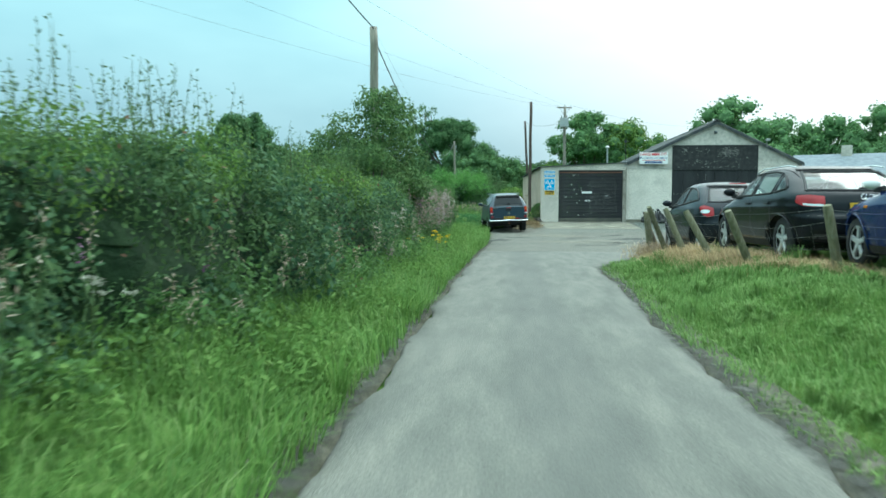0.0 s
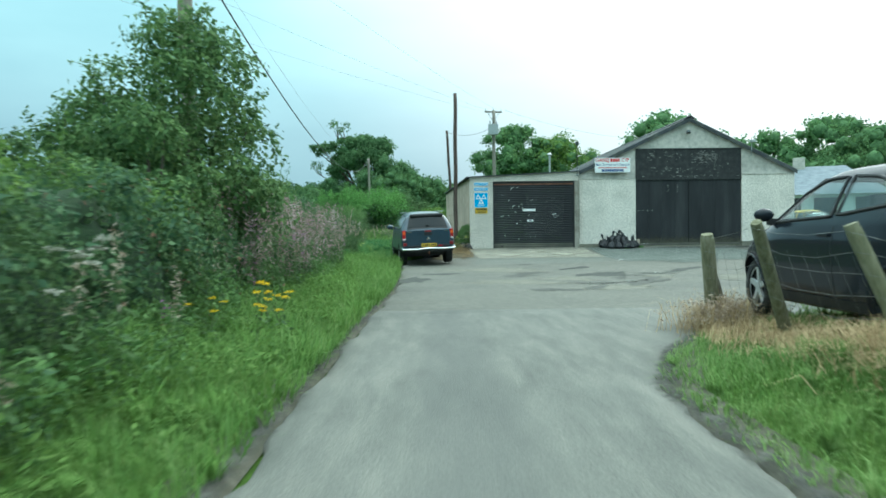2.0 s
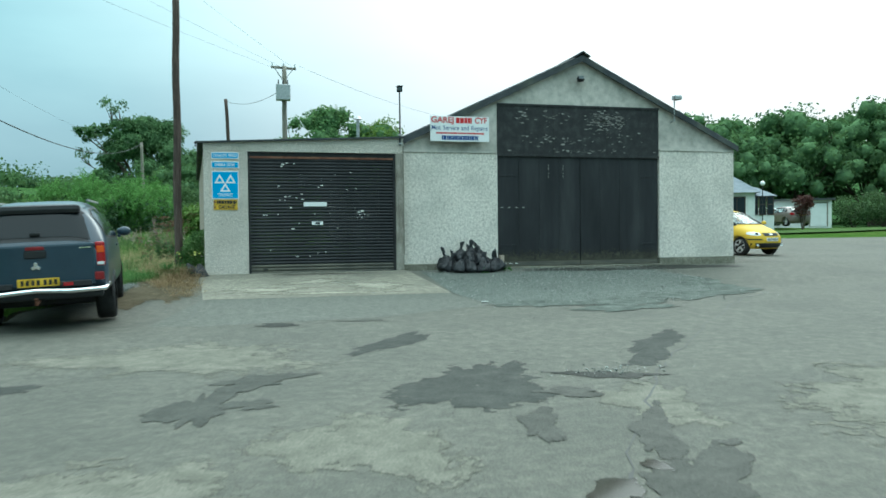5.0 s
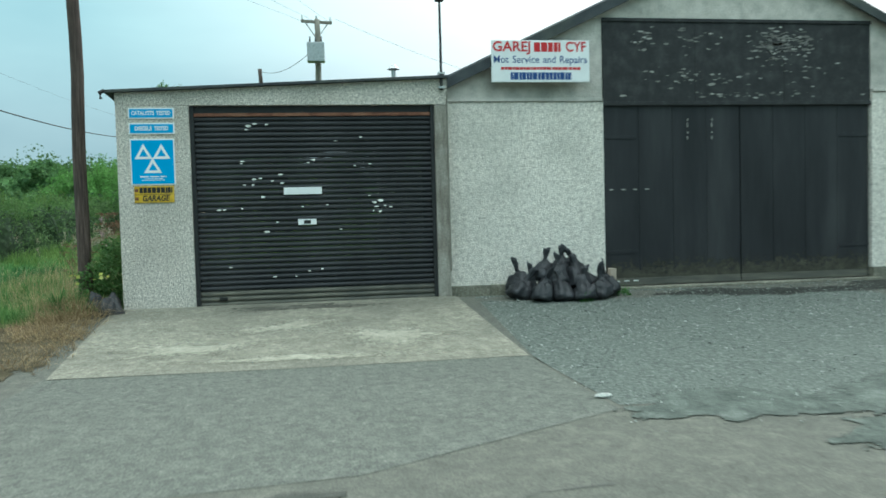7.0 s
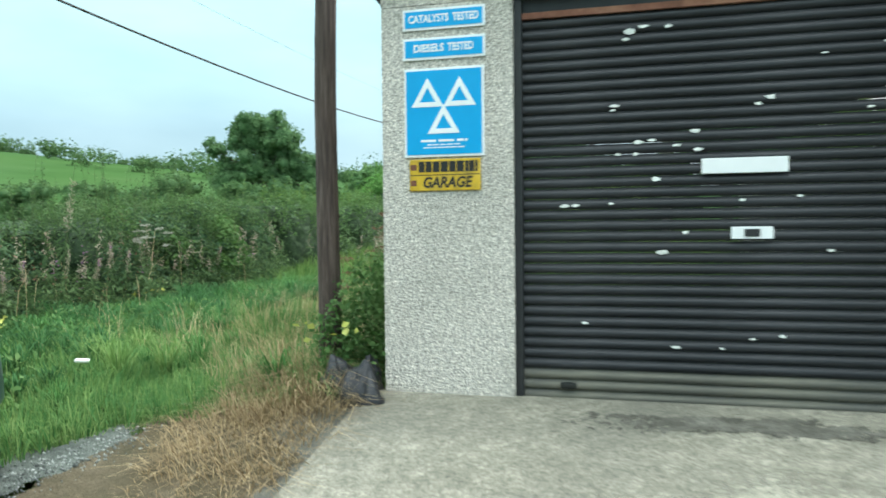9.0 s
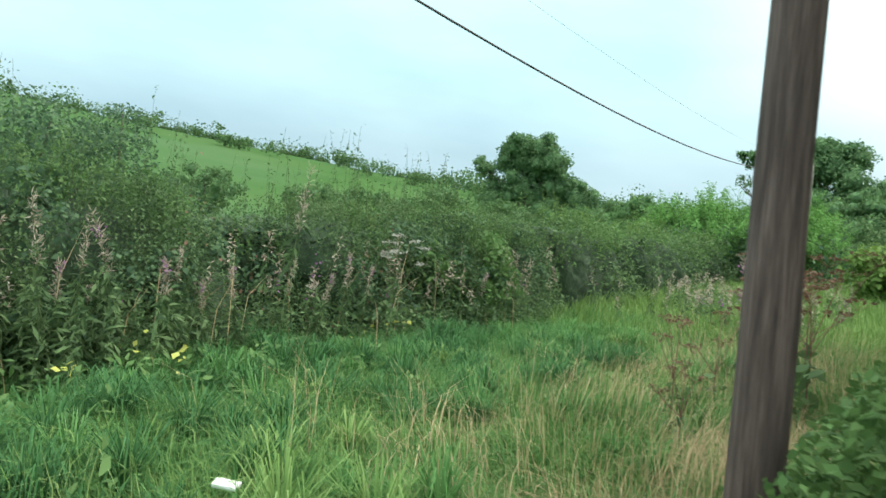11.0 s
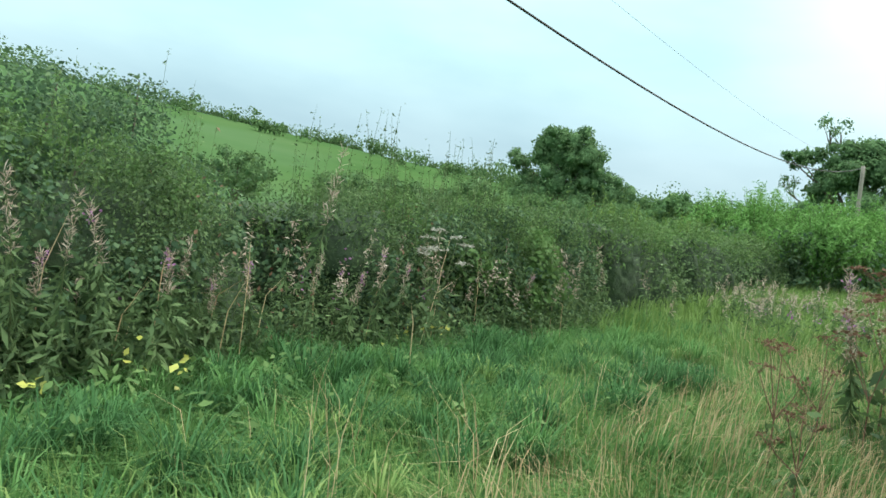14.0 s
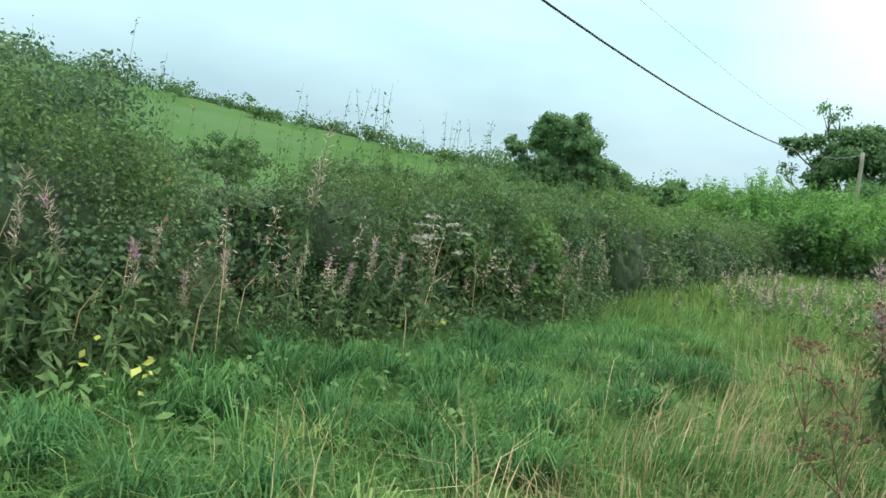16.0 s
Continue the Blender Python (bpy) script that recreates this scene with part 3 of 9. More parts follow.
def leaf_mesh(name, pts, size, material, parent=None, out=None, aspect=0.55, droop=0.3, spread=0.8):
    """Leaves as folded diamonds: one for each point, facing about the way 'out'."""
    n = len(pts)
    out = np.tile((0, 0, 1.0), (n, 1)) if out is None else out
    nrm = unit(out + RNG.normal(0, spread, (n, 3)))
    a = unit(np.cross(nrm, RNG.normal(0, 1, (n, 3))))
    b = np.cross(nrm, a)
    s = (size * RNG.uniform(0.55, 1.3, n))[:, None]
    tip = a * s - np.array([0, 0, droop]) * s * 0.5
    v = np.stack([pts, pts + tip * 0.5 + b * s * aspect * 0.5 + nrm * s * 0.08,
                  pts + tip, pts + tip * 0.5 - b * s * aspect * 0.5 + nrm * s * 0.08], 1).reshape(-1, 3)
    f = np.arange(4 * n).reshape(n, 4)
    ob = mesh_np(name, v, f, material, parent)
    if parent is not None and name not in ("crown", "foliage"):
        ob["kind"] = "stuff"
    return ob


def blade_mesh(name, pts, height, width, material, parent=None, lean=0.5):
    """Grass blades: bent tapering strips; neighbours lean one way and grow to like heights."""
    n = len(pts)
    x, y = pts[:, 0], pts[:, 1]
    tall = 1 + 0.28 * np.sin(x * 2.9 + 1.3 * np.sin(y * 1.7)) * np.sin(y * 2.3 + x) + 0.16 * np.sin(x * 7.1 + y * 5.3)
    h = (height * tall * RNG.uniform(0.5, 1.2, n))[:, None]
    ang = 2.2 * np.sin(x * 1.1 + 0.6) + 2.4 * np.sin(y * 0.9 + 0.7 * x) + RNG.normal(0, 1.1, n)
    d = np.stack([np.cos(ang), np.sin(ang), np.zeros(n)], 1)
    turn = ang + RNG.normal(0, 0.5, n)
    side = np.stack([-np.sin(turn), np.cos(turn), np.zeros(n)], 1) * width * 0.5
    le = (lean * RNG.uniform(0.1, 1.7, n))[:, None] * h
    up = np.array([0, 0, 1.0])
    p1 = pts + up * h * 0.6 + d * le * 0.28
    p2 = pts + up * h * np.maximum(0.45, 1 - 0.32 * le / h) + d * le
    v = np.stack([pts - side, pts + side, p1 + side * 0.85, p1 - side * 0.85, p2], 1).reshape(-1, 3)
    i = np.arange(n)[:, None] * 5
    f = np.concatenate([i + [0, 1, 2], i + [0, 2, 3], i + [3, 2, 4]])
    return mesh_np(name, v, f, material, parent)


def text_mesh(name, words, size, material, parent, m, spacing=1.0, depth=0.002, shear=0.0, align="CENTER", width=None, bold=0.0):
    """Raised lettering in the built-in font; width squeezes or widens it to that many metres."""
    cu = bpy.data.curves.new(name, "FONT")
    cu.body, cu.size, cu.align_x, cu.align_y = words, size, align, "CENTER"
    cu.space_character, cu.extrude, cu.shear, cu.resolution_u = spacing, depth, shear, 3
    cu.offset = bold
    tmp = new(name, cu)
    dg = bpy.context.evaluated_depsgraph_get()
    me = bpy.data.meshes.new_from_object(tmp.evaluated_get(dg))
    bpy.data.objects.remove(tmp)
    bpy.data.curves.remove(cu)
    if width:
        xs = [v.co.x for v in me.vertices]
        k = width / (max(xs) - min(xs))
        for v in me.vertices:
            v.co.x *= k
    me.materials.clear()
    me.materials.append(material)
    ob = new(name, me)
    ob.parent = parent
    ob.matrix_local = m
    return ob


FACE = pose(0, 0, 0, 90, 0, 0)          # lettering in x, y turned upright, facing -y


# ---- the lie of the land ----
def smooth(a, b, t):
    t = np.clip((t - a) / (b - a), 0, 1)
    return t * t * (3 - 2 * t)


LEFT_Y = np.array([-60, -46, -30, -22, -15, -8, -4, -2.0, 0.5])
LEFT_X = np.array([-2.8, -2.76, -2.74, -2.62, -2.42, -2.55, -2.65, -1.4, -0.3])
RIGHT_Y = np.array([-60, -46, -38, -33, -29, -25.4, -23.6, -22.3, -21.2, -20.2, -19.6])
RIGHT_X = np.array([-0.25, -0.25, -0.25, -0.2, 0.0, 0.05, 0.7, 1.5, 2.7, 5.0, 60.0])


def road_left(y):
    return np.interp(y, LEFT_Y, LEFT_X)


def road_right(y):
    return np.interp(y, RIGHT_Y, RIGHT_X)


def hill_z(x, y):
    """Pasture hills to the west and north-west, a wooded rise to the north-east."""
    r = np.hypot(x, y)
    b = np.degrees(np.arctan2(-x, y))          # bearing, to the left of +y
    west = np.interp(b, [-180, -120, -60, -20, 5, 29, 47, 68, 110, 150, 180], [1.0, 2, 5, 2.6, 2.6, 3.6, 5.1, 6.7, 7.6, 4, 1.0])
    rise = np.tan(np.radians(west)) * 420
    return rise * smooth(70, 430, r) + 0.02 * np.maximum(r - 430, 0) * np.tan(np.radians(west)) * 10


def ground_z(x, y):
    x, y = np.asarray(x, float), np.asarray(y, float)
    z = np.interp(y, [-200, -60, -11, -3.5, -0.2, 6, 30, 60], [-2.0, -0.45, -0.45, -0.30, 0.0, 0.05, 0.9, 1.6])
    ditch = road_left(y) - x                     # metres into the left verge
    z = z + 0.28 * smooth(0.3, 2.6, ditch) * smooth(-2, -9, y)
    verge = x - road_right(np.minimum(y, -19.7))
    z = z + np.interp(y, [-28, -24], [0.46, 0.32]) * smooth(0.2, 2.0, verge) * smooth(-20.5, -24.5, y)
    z = z + hill_z(x, y)
    n = 0.03 * np.sin(x * 1.7 + 0.6 * y) * np.sin(y * 1.3 - 0.4 * x)
    return z + n * smooth(0.2, 1.0, np.maximum(ditch, verge))


def grid(name, xs, ys, material, lift=0.0):
    X, Y = np.meshgrid(xs, ys)
    Z = ground_z(X, Y) + lift
    v = np.stack([X.ravel(), Y.ravel(), Z.ravel()], 1)
    w = len(xs)
    i = (np.arange(len(ys) - 1)[:, None] * w + np.arange(w - 1)[None]).ravel()
    return mesh_np(name, v, np.stack([i, i + 1, i + w + 1, i + w], 1), material, smooth=True)


def spaced(a, b, step, far, grow=1.22):
    mid = np.arange(a, b + step / 2, step)
    out, s = [], step
    while not out or out[-1] < far:
        s *= grow
        out.append((out[-1] if out else 0) + s)
    out = np.array(out)
    return np.concatenate([(mid[0] - out)[::-1], mid, mid[-1] + out])


ground = tagged(grid("ground", spaced(-12, 24, 0.5, 2500), spaced(-56, 34, 0.6, 2500), M["grassland"], -0.06),
                "green pasture and verge ground reaching to the hills", "ground", kind="structure")
gm = ground.data
gm.materials.append(M["hill"])
for p in gm.polygons:
    if math.hypot(p.center.x, p.center.y) > 60:
        p.material_index = 1


def strip(name, ys, fl, fr, cols, material, lift):
    """A sheet between two edges, laid on the land."""
    ys = np.asarray(ys)
    t = np.linspace(0, 1, cols)
    X = fl(ys)[:, None] * (1 - t) + fr(ys)[:, None] * t
    X[:, 1], X[:, -2] = X[:, 0] + 0.05, X[:, -1] - 0.05
    Y = np.repeat(ys[:, None], cols, 1)
    Z = ground_z(X, Y) + lift
    Z[:, 0] -= 0.05
    Z[:, -1] -= 0.05
    v = np.stack([X.ravel(), Y.ravel(), Z.ravel()], 1)
    i = (np.arange(len(ys) - 1)[:, None] * cols + np.arange(cols - 1)[None]).ravel()
    return mesh_np(name, v, np.stack([i, i + 1, i + cols + 1, i + cols], 1), material, smooth=True)


def wobble(y, k, a=0.035):
    return a * (np.sin(y * 2.3 + k) + 0.6 * np.sin(y * 5.1 + 2 * k) + 0.9 * np.abs(np.sin(y * 1.9 + 3 * k)) + 0.4 * np.sin(y * 11.3 + 3 * k))


road = tagged(strip("road", np.arange(-60, -19.55, 0.2), lambda y: road_left(y) + wobble(y, 1), lambda y: np.minimum(road_right(y), 60) + wobble(y, 4), 24, M["lane"], 0.012),
              "worn single-track tarmac lane with crumbled edges", "road", kind="structure")
yard = tagged(strip("yard", np.arange(-19.6, 0.01, 0.245), lambda y: road_left(y) + wobble(y, 1), lambda y: np.full_like(y, 60.0), 90, M["asphalt"], 0.012),
              "patched grey tarmac forecourt in front of the garage", "yard", kind="structure")
yard_side = tagged(strip("yard", np.arange(0.0, 16, 0.5), lambda y: np.full_like(y, 13.4), lambda y: np.full_like(y, 60.0), 40, M["asphalt"], 0.012),
                   "grey tarmac yard beside the shed", "yard", kind="structure")


def shoulder(ys, edge, s):
    """Bare earth and crumbs between tarmac and grass."""
    tagged(strip("road_shoulder", ys, lambda y: edge(y) - 0.38 if s < 0 else edge(y) - 0.03, lambda y: edge(y) + 0.03 if s < 0 else edge(y) + 0.38, 5, M["shoulder"], 0.004),
           "bare earth and moss beside the tarmac", "road edge", kind="structure")


shoulder(np.arange(-56, -3, 0.3), road_left, -1)
shoulder(np.arange(-56, -22.3, 0.3), road_right, 1)


# ---- the garage ----
def wall_with(name, x0, x1, z0, z1, y0, y1, material, label):
    return tagged(obj(name, boxm(x0, x1, y0, y1, z0, z1, bevel=0.012), material), label, "wall", kind="structure")


PIL, SH0, SH1, LX = 0.96, 0.96, 4.36, 4.55           # pillar, shutter opening, end of the lean-to
LT0, LT1 = 2.97, 3.17                                  # top of the lean-to at its two ends
wall_with("wall_pillar", 0, PIL, -0.35, 2.80, 0.0, 0.35, M["dash"], "pebbledashed grey pillar beside the roller shutter")
bm = bmesh.new()
prism(bm, [(0, 2.803), (LX, 2.803), (LX, LT1), (0, LT0)], 0.002, 0.35)
tagged(obj("wall_header", bm, M["dash"]), "pebbledashed lintel wall over the shutter", "wall", kind="structure")
wall_with("wall_pier", SH1, LX, -0.35, 2.80, 0.004, 0.35, M["pier"], "narrow brown-stained render pier beside the shutter")
bm = bmesh.new()
v = [bm.verts.new(p) for p in [(0, 0.35, -0.35), (-0.75, 10, -0.35), (-0.75, 10, 2.78), (0, 0.35, 2.95),
                               (0.25, 0.35, -0.35), (-0.5, 10, -0.35), (-0.5, 10, 2.78), (0.25, 0.35, 2.95)]]
for q in ((0, 1, 2, 3), (5, 4, 7, 6), (3, 2, 6, 7), (1, 5, 6, 2), (0, 3, 7, 4), (0, 4, 5, 1)):
    bm.faces.new([v[i] for i in q])
tagged(obj("wall_west", bm, M["pinkblock"]), "pinkish brown rendered side wall of the lean-to", "wall", kind="structure")
bm = bmesh.new()
v = [bm.verts.new(p) for p in [(-0.12, -0.07, LT0), (LX + 0.02, -0.07, LT1 + 0.005), (LX + 0.02, 10.1, LT1 + 0.005), (-0.85, 10.1, LT0 - 0.16),
                               (-0.12, -0.07, LT0 + 0.035), (LX + 0.02, -0.07, LT1 + 0.04), (LX + 0.02, 10.1, LT1 + 0.04), (-0.85, 10.1, LT0 - 0.125)]]
for q in ((3, 2, 1, 0), (4, 5, 6, 7), (0, 1, 5, 4), (1, 2, 6, 5), (2, 3, 7, 6), (3, 0, 4, 7)):
    bm.faces.new([v[i] for i in q])
tagged(obj("roof_lean_to", bm, M["roofsheet"]), "low sloping sheet roof of the lean-to", "roof", kind="structure")

# main shed: side walls, gable with the tall doorway
D0, D1, DT, SX = 6.96, 11.43, 4.12, 13.66
AP = (9.22, 5.36)
E0, E1 = (LX - 0.1, 3.12), (SX + 0.08, 3.14)
FY = 0.18


def roof_z(x):
    return AP[1] - (AP[0] - x) * (AP[1] - E0[1]) / (AP[0] - E0[0]) if x < AP[0] else AP[1] - (x - AP[0]) * (AP[1] - E1[1]) / (E1[0] - AP[0])


wall_with("wall_front_left", LX + 0.003, D0, -0.3, 2.86, FY, FY + 0.3, M["dash_white"], "whitish pebbledashed front wall of the shed")
RT = 3.0                                               # ledge on the right-hand wall
wall_with("wall_front_right", D1, SX, 0.2, RT, FY, FY + 0.3, M["dash_white"], "whitish pebbledashed front wall of the shed")
wall_with("plinth", D1, SX + 0.02, -0.3, 0.197, FY - 0.03, FY + 0.3, M["concrete"], "stained concrete plinth under the shed wall")
wall_with("plinth", LX, D0 - 0.02, -0.3, 0.16, FY - 0.04, FY - 0.003, M["concrete"], "stained concrete plinth under the shed wall")
for a, b, nm in ((LX + 0.003, D0, "gable_left"), (D1, SX, "gable_right")):
    bm = bmesh.new()
    lz = RT + 0.003 if a == D1 else 2.863
    prism(bm, [(a, lz), (b, lz), (b, roof_z(b) - 0.05), (a, roof_z(a) - 0.05)], FY + 0.035, FY + 0.3)
    tagged(obj("wall_" + nm, bm, M["render"]), "weathered grey render gable of the shed", "wall", kind="structure")
bm = bmesh.new()
prism(bm, [(D0, DT + 0.003), (D1, DT + 0.003), (D1, roof_z(D1) - 0.05), (AP[0], AP[1] - 0.05), (D0, roof_z(D0) - 0.05)], FY + 0.03, FY + 0.3)
tagged(obj("wall_gable_top", bm, M["render"]), "weathered grey render gable under the ridge", "wall", kind="structure")
for a, b, z in ((LX + 0.01, D0 - 0.01, 2.86), (D1 + 0.01, SX, RT)):
    tagged(obj("trim", boxm(a, b, FY - 0.025, FY + 0.036, z + 0.002, z + 0.05, bevel=0.008), M["render"]), "thin concrete ledge across the shed wall", "trim", kind="structure")
tagged(obj("wall_east", boxm(SX - 0.25, SX - 0.01, FY + 0.31, 18, -0.3, 3.0), M["dash_white"]), "pebbledashed long side wall of the shed", "wall", kind="structure")
tagged(obj("wall_back", boxm(LX, SX, 17.7, 18, -0.3, 3.0), M["dash_white"]), "plain rear wall of the shed", "wall", kind="structure")


def corrugated(xa, za, xb, zb, y0, y1, name):
    """A roof slope of sheeting, its waves running up the slope."""
    n = int((y1 - y0) / 0.075)
    ys = np.linspace(y0, y1, n * 2 + 1)
    wv = np.where(np.arange(len(ys)) % 2, 0.03, 0.0)
    rows = []
    for x, z in ((xa, za), (xb, zb)):
        rows.append(np.stack([np.full_like(ys, x), ys, z + wv], 1))
        rows.append(np.stack([np.full_like(ys, x), ys, z + wv - 0.012], 1))
    v = np.concatenate([rows[0], rows[2], rows[3], rows[1]])
    k = len(ys)
    i = np.arange(k - 1)
    f = np.concatenate([np.stack([i + a * k, i + 1 + a * k, i + 1 + b * k, i + b * k], 1) for a, b in ((0, 1), (1, 2), (2, 3), (3, 0))])
    return mesh_np(name, v, f, M["roofsheet"])


for a, nm in ((E0, "roof_west"), (E1, "roof_east")):
    tagged(corrugated(AP[0], AP[1] + 0.03, a[0], a[1] + 0.03, FY - 0.06, 18.2, nm), "dark corrugated sheet roof of the shed", "roof", kind="structure")
    bm = bmesh.new()
    s = 1 if a[0] > AP[0] else -1
    prism(bm, [(AP[0], AP[1] + 0.02), (a[0], a[1] + 0.02), (a[0], a[1] - 0.13), (AP[0], AP[1] - 0.14)], FY - 0.10, FY - 0.065)
    tagged(obj("bargeboard", bm, M["roofsheet"]), "dark weathered bargeboard along the gable", "trim", kind="structure")
bm = bmesh.new()
prism(bm, [(AP[0] - 0.22, AP[1] - 0.02), (AP[0], AP[1] + 0.12), (AP[0] + 0.22, AP[1] - 0.02), (AP[0] + 0.18, AP[1] - 0.03), (AP[0], AP[1] + 0.085), (AP[0] - 0.18, AP[1] - 0.03)], FY - 0.14, 18.2)
tagged(obj("ridge", bm, M["roofsheet"]), "dark ridge capping of the shed roof", "roof", kind="structure")


def rimmed(name, ys, centre, half, material, lift, label, category):
    """A ragged band along a line, its rims fading out."""
    ys = np.asarray(ys)
    t = np.array([-1, -0.6, 0, 0.6, 1])
    X = centre(ys)[:, None] + half * t
    Y = np.repeat(ys[:, None], 5, 1)
    v = np.stack([X, Y, ground_z(X, Y) + lift], -1).reshape(-1, 3)
    i = (np.arange(len(ys) - 1)[:, None] * 5 + np.arange(4)[None]).ravel()
    ob = mesh_np(name, v, np.stack([i, i + 1, i + 6, i + 5], 1), material, smooth=True)
    at = ob.data.attributes.new("edge", "FLOAT", "POINT")
    at.data.foreach_set("value", np.tile([0.0, 0.22, 0.4, 0.22, 0.0], len(ys)).astype(np.float32))
    return tagged(ob, label, category, kind="structure")


rimmed("road_edge", np.arange(-55, -20, 0.3), lambda y: road_left(y) - 0.05, 0.15, M["dirt"], 0.022, "crumbled dirty edge of the lane", "road edge")
rimmed("road_edge", np.arange(-20, -3, 0.3), lambda y: road_left(y) - 0.03, 0.07, M["dirt"], 0.022, "thin dirty edge of the forecourt", "road edge")
rimmed("road_edge", np.arange(-55, -22.4, 0.3), lambda y: road_right(y) + 0.05, 0.17, M["dirt"], 0.022, "crumbled dirty edge of the lane", "road edge")


# ---- roller shutter ----
shutter = empty("roller_shutter", pose(0, 0.085, 0), "black steel roller shutter with chipped paint, closed, in the lean-to", "shutter")
N_SLAT = 36
SLAT_H = 2.66 / N_SLAT
bm = bmesh.new()
prof = [(0.0, 0.004), (-0.010, 0.010), (-0.017, 0.024), (-0.018, 0.040), (-0.012, 0.056), (-0.002, 0.064), (0.002, 0.070), (0.004, SLAT_H + 0.002)]
for (ya, za), (yb, zb) in zip(prof, prof[1:]):
    q = [bm.verts.new(p) for p in ((SH0 + 0.03, ya, za), (SH1 - 0.03, ya, za), (SH1 - 0.03, yb, zb), (SH0 + 0.03, yb, zb))]
    bm.faces.new(q)
bmesh.ops.remove_doubles(bm, verts=bm.verts, dist=1e-5)
slat = part("slat", bm, M["slat"], shutter, smooth=True)
slat.location.z = 0.0
slat_low = slat.data.copy()
slat_low.materials[0] = M["slat_low"]
for i in range(1, N_SLAT):
    s2 = new("slat", slat_low if i < 3 else slat.data)
    s2.parent = shutter
    s2.location.z = i * SLAT_H
slat.data = slat_low
part("bottom_rail", boxm(SH0 + 0.02, SH1 - 0.02, -0.025, 0.02, -0.02, 0.012, bevel=0.004), M["slat_low"], shutter, "worn greyish bottom rail")
for a, b in ((SH0 - 0.0, SH0 + 0.055), (SH1 - 0.055, SH1)):
    part("guide_rail", boxm(a, b, -0.045, 0.06, -0.01, 2.80, bevel=0.006), M["black_metal"], shutter)
part("head_box", boxm(SH0 + 0.01, SH1 - 0.01, 0.0, 0.2, 2.70, 2.80), M["black_metal"], shutter)
part("rusty_strip", boxm(SH0 + 0.01, SH1 - 0.01, -0.03, 0.0, 2.655, 2.70, bevel=0.004), M["rust"], shutter, "rusty red steel strip over the slats")
part("letter_plate", boxm(2.20, 2.73, -0.034, -0.019, 1.555, 1.655, bevel=0.004), M["sign_white"], shutter, "blank chipped white plate")
hp = part("handle_plate", boxm(2.385, 2.64, -0.034, -0.019, 1.125, 1.205, bevel=0.004), M["sign_white"], shutter, "small white plate with a lock")
part("lock", boxm(2.465, 2.56, -0.042, -0.033, 1.14, 1.19, bevel=0.004), M["black_metal"], hp)
part("torn_hole", boxm(1.27, 1.38, -0.030, -0.020, 0.09, 0.135, bevel=0.012), M["ink_black"], shutter, "small torn hole near the floor")
CHIPS = [(1.91, 1.53, 5), (1.95, 1.04, 5), (1.645, 2.03, 4), (1.63, 2.00, 2), (2.04, 0.40, 4), (2.70, 0.49, 3), (2.52, 0.47, 2), (1.38, 1.36, 3), (1.30, 1.36, 4),
         (1.62, 1.37, 2), (1.80, 1.78, 4), (1.88, 1.79, 3), (1.66, 1.70, 2), (1.78, 1.70, 3), (2.16, 1.84, 4), (2.18, 1.72, 3), (2.05, 1.75, 3), (1.75, 2.52, 6), (1.83, 2.55, 4),
         (1.99, 2.54, 3), (1.72, 2.47, 3), (2.62, 2.04, 5), (2.55, 2.0, 3), (2.80, 1.40, 2), (3.47, 1.42, 6), (3.56, 1.44, 7), (3.50, 1.36, 4), (3.62, 1.37, 3), (3.70, 1.35, 3),
         (3.55, 1.29, 4), (3.45, 1.30, 2), (3.40, 1.52, 2), (2.10, 1.17, 3), (2.98, 1.05, 2), (2.94, 2.3, 2), (3.20, 1.95, 2), (3.42, 1.97, 2), (1.44, 0.55, 2), (2.33, 0.40, 2), (3.3, 2.35, 2), (2.45, 1.38, 2)]
bm = bmesh.new()
rc = random.Random(4)
for cx, cz, k in CHIPS:
    k2 = 0.008 + 0.0045 * k
    n = 7
    ring = [bm.verts.new((cx + k2 * 1.5 * rc.uniform(0.5, 1.1) * math.cos(a), -0.0205 - 0.002 * rc.random(), cz + k2 * 0.62 * rc.uniform(0.5, 1.1) * math.sin(a)))
            for a in (2 * math.pi * j / n for j in range(n))]
    top = bm.verts.new((cx, -0.0225, cz))
    for j in range(n):
        bm.faces.new((ring[j], ring[(j + 1) % n], top))
tagged(part("chipped_paint", bm, M["flake"], shutter, "pale chips where the black paint has flaked"), kind="stuff")

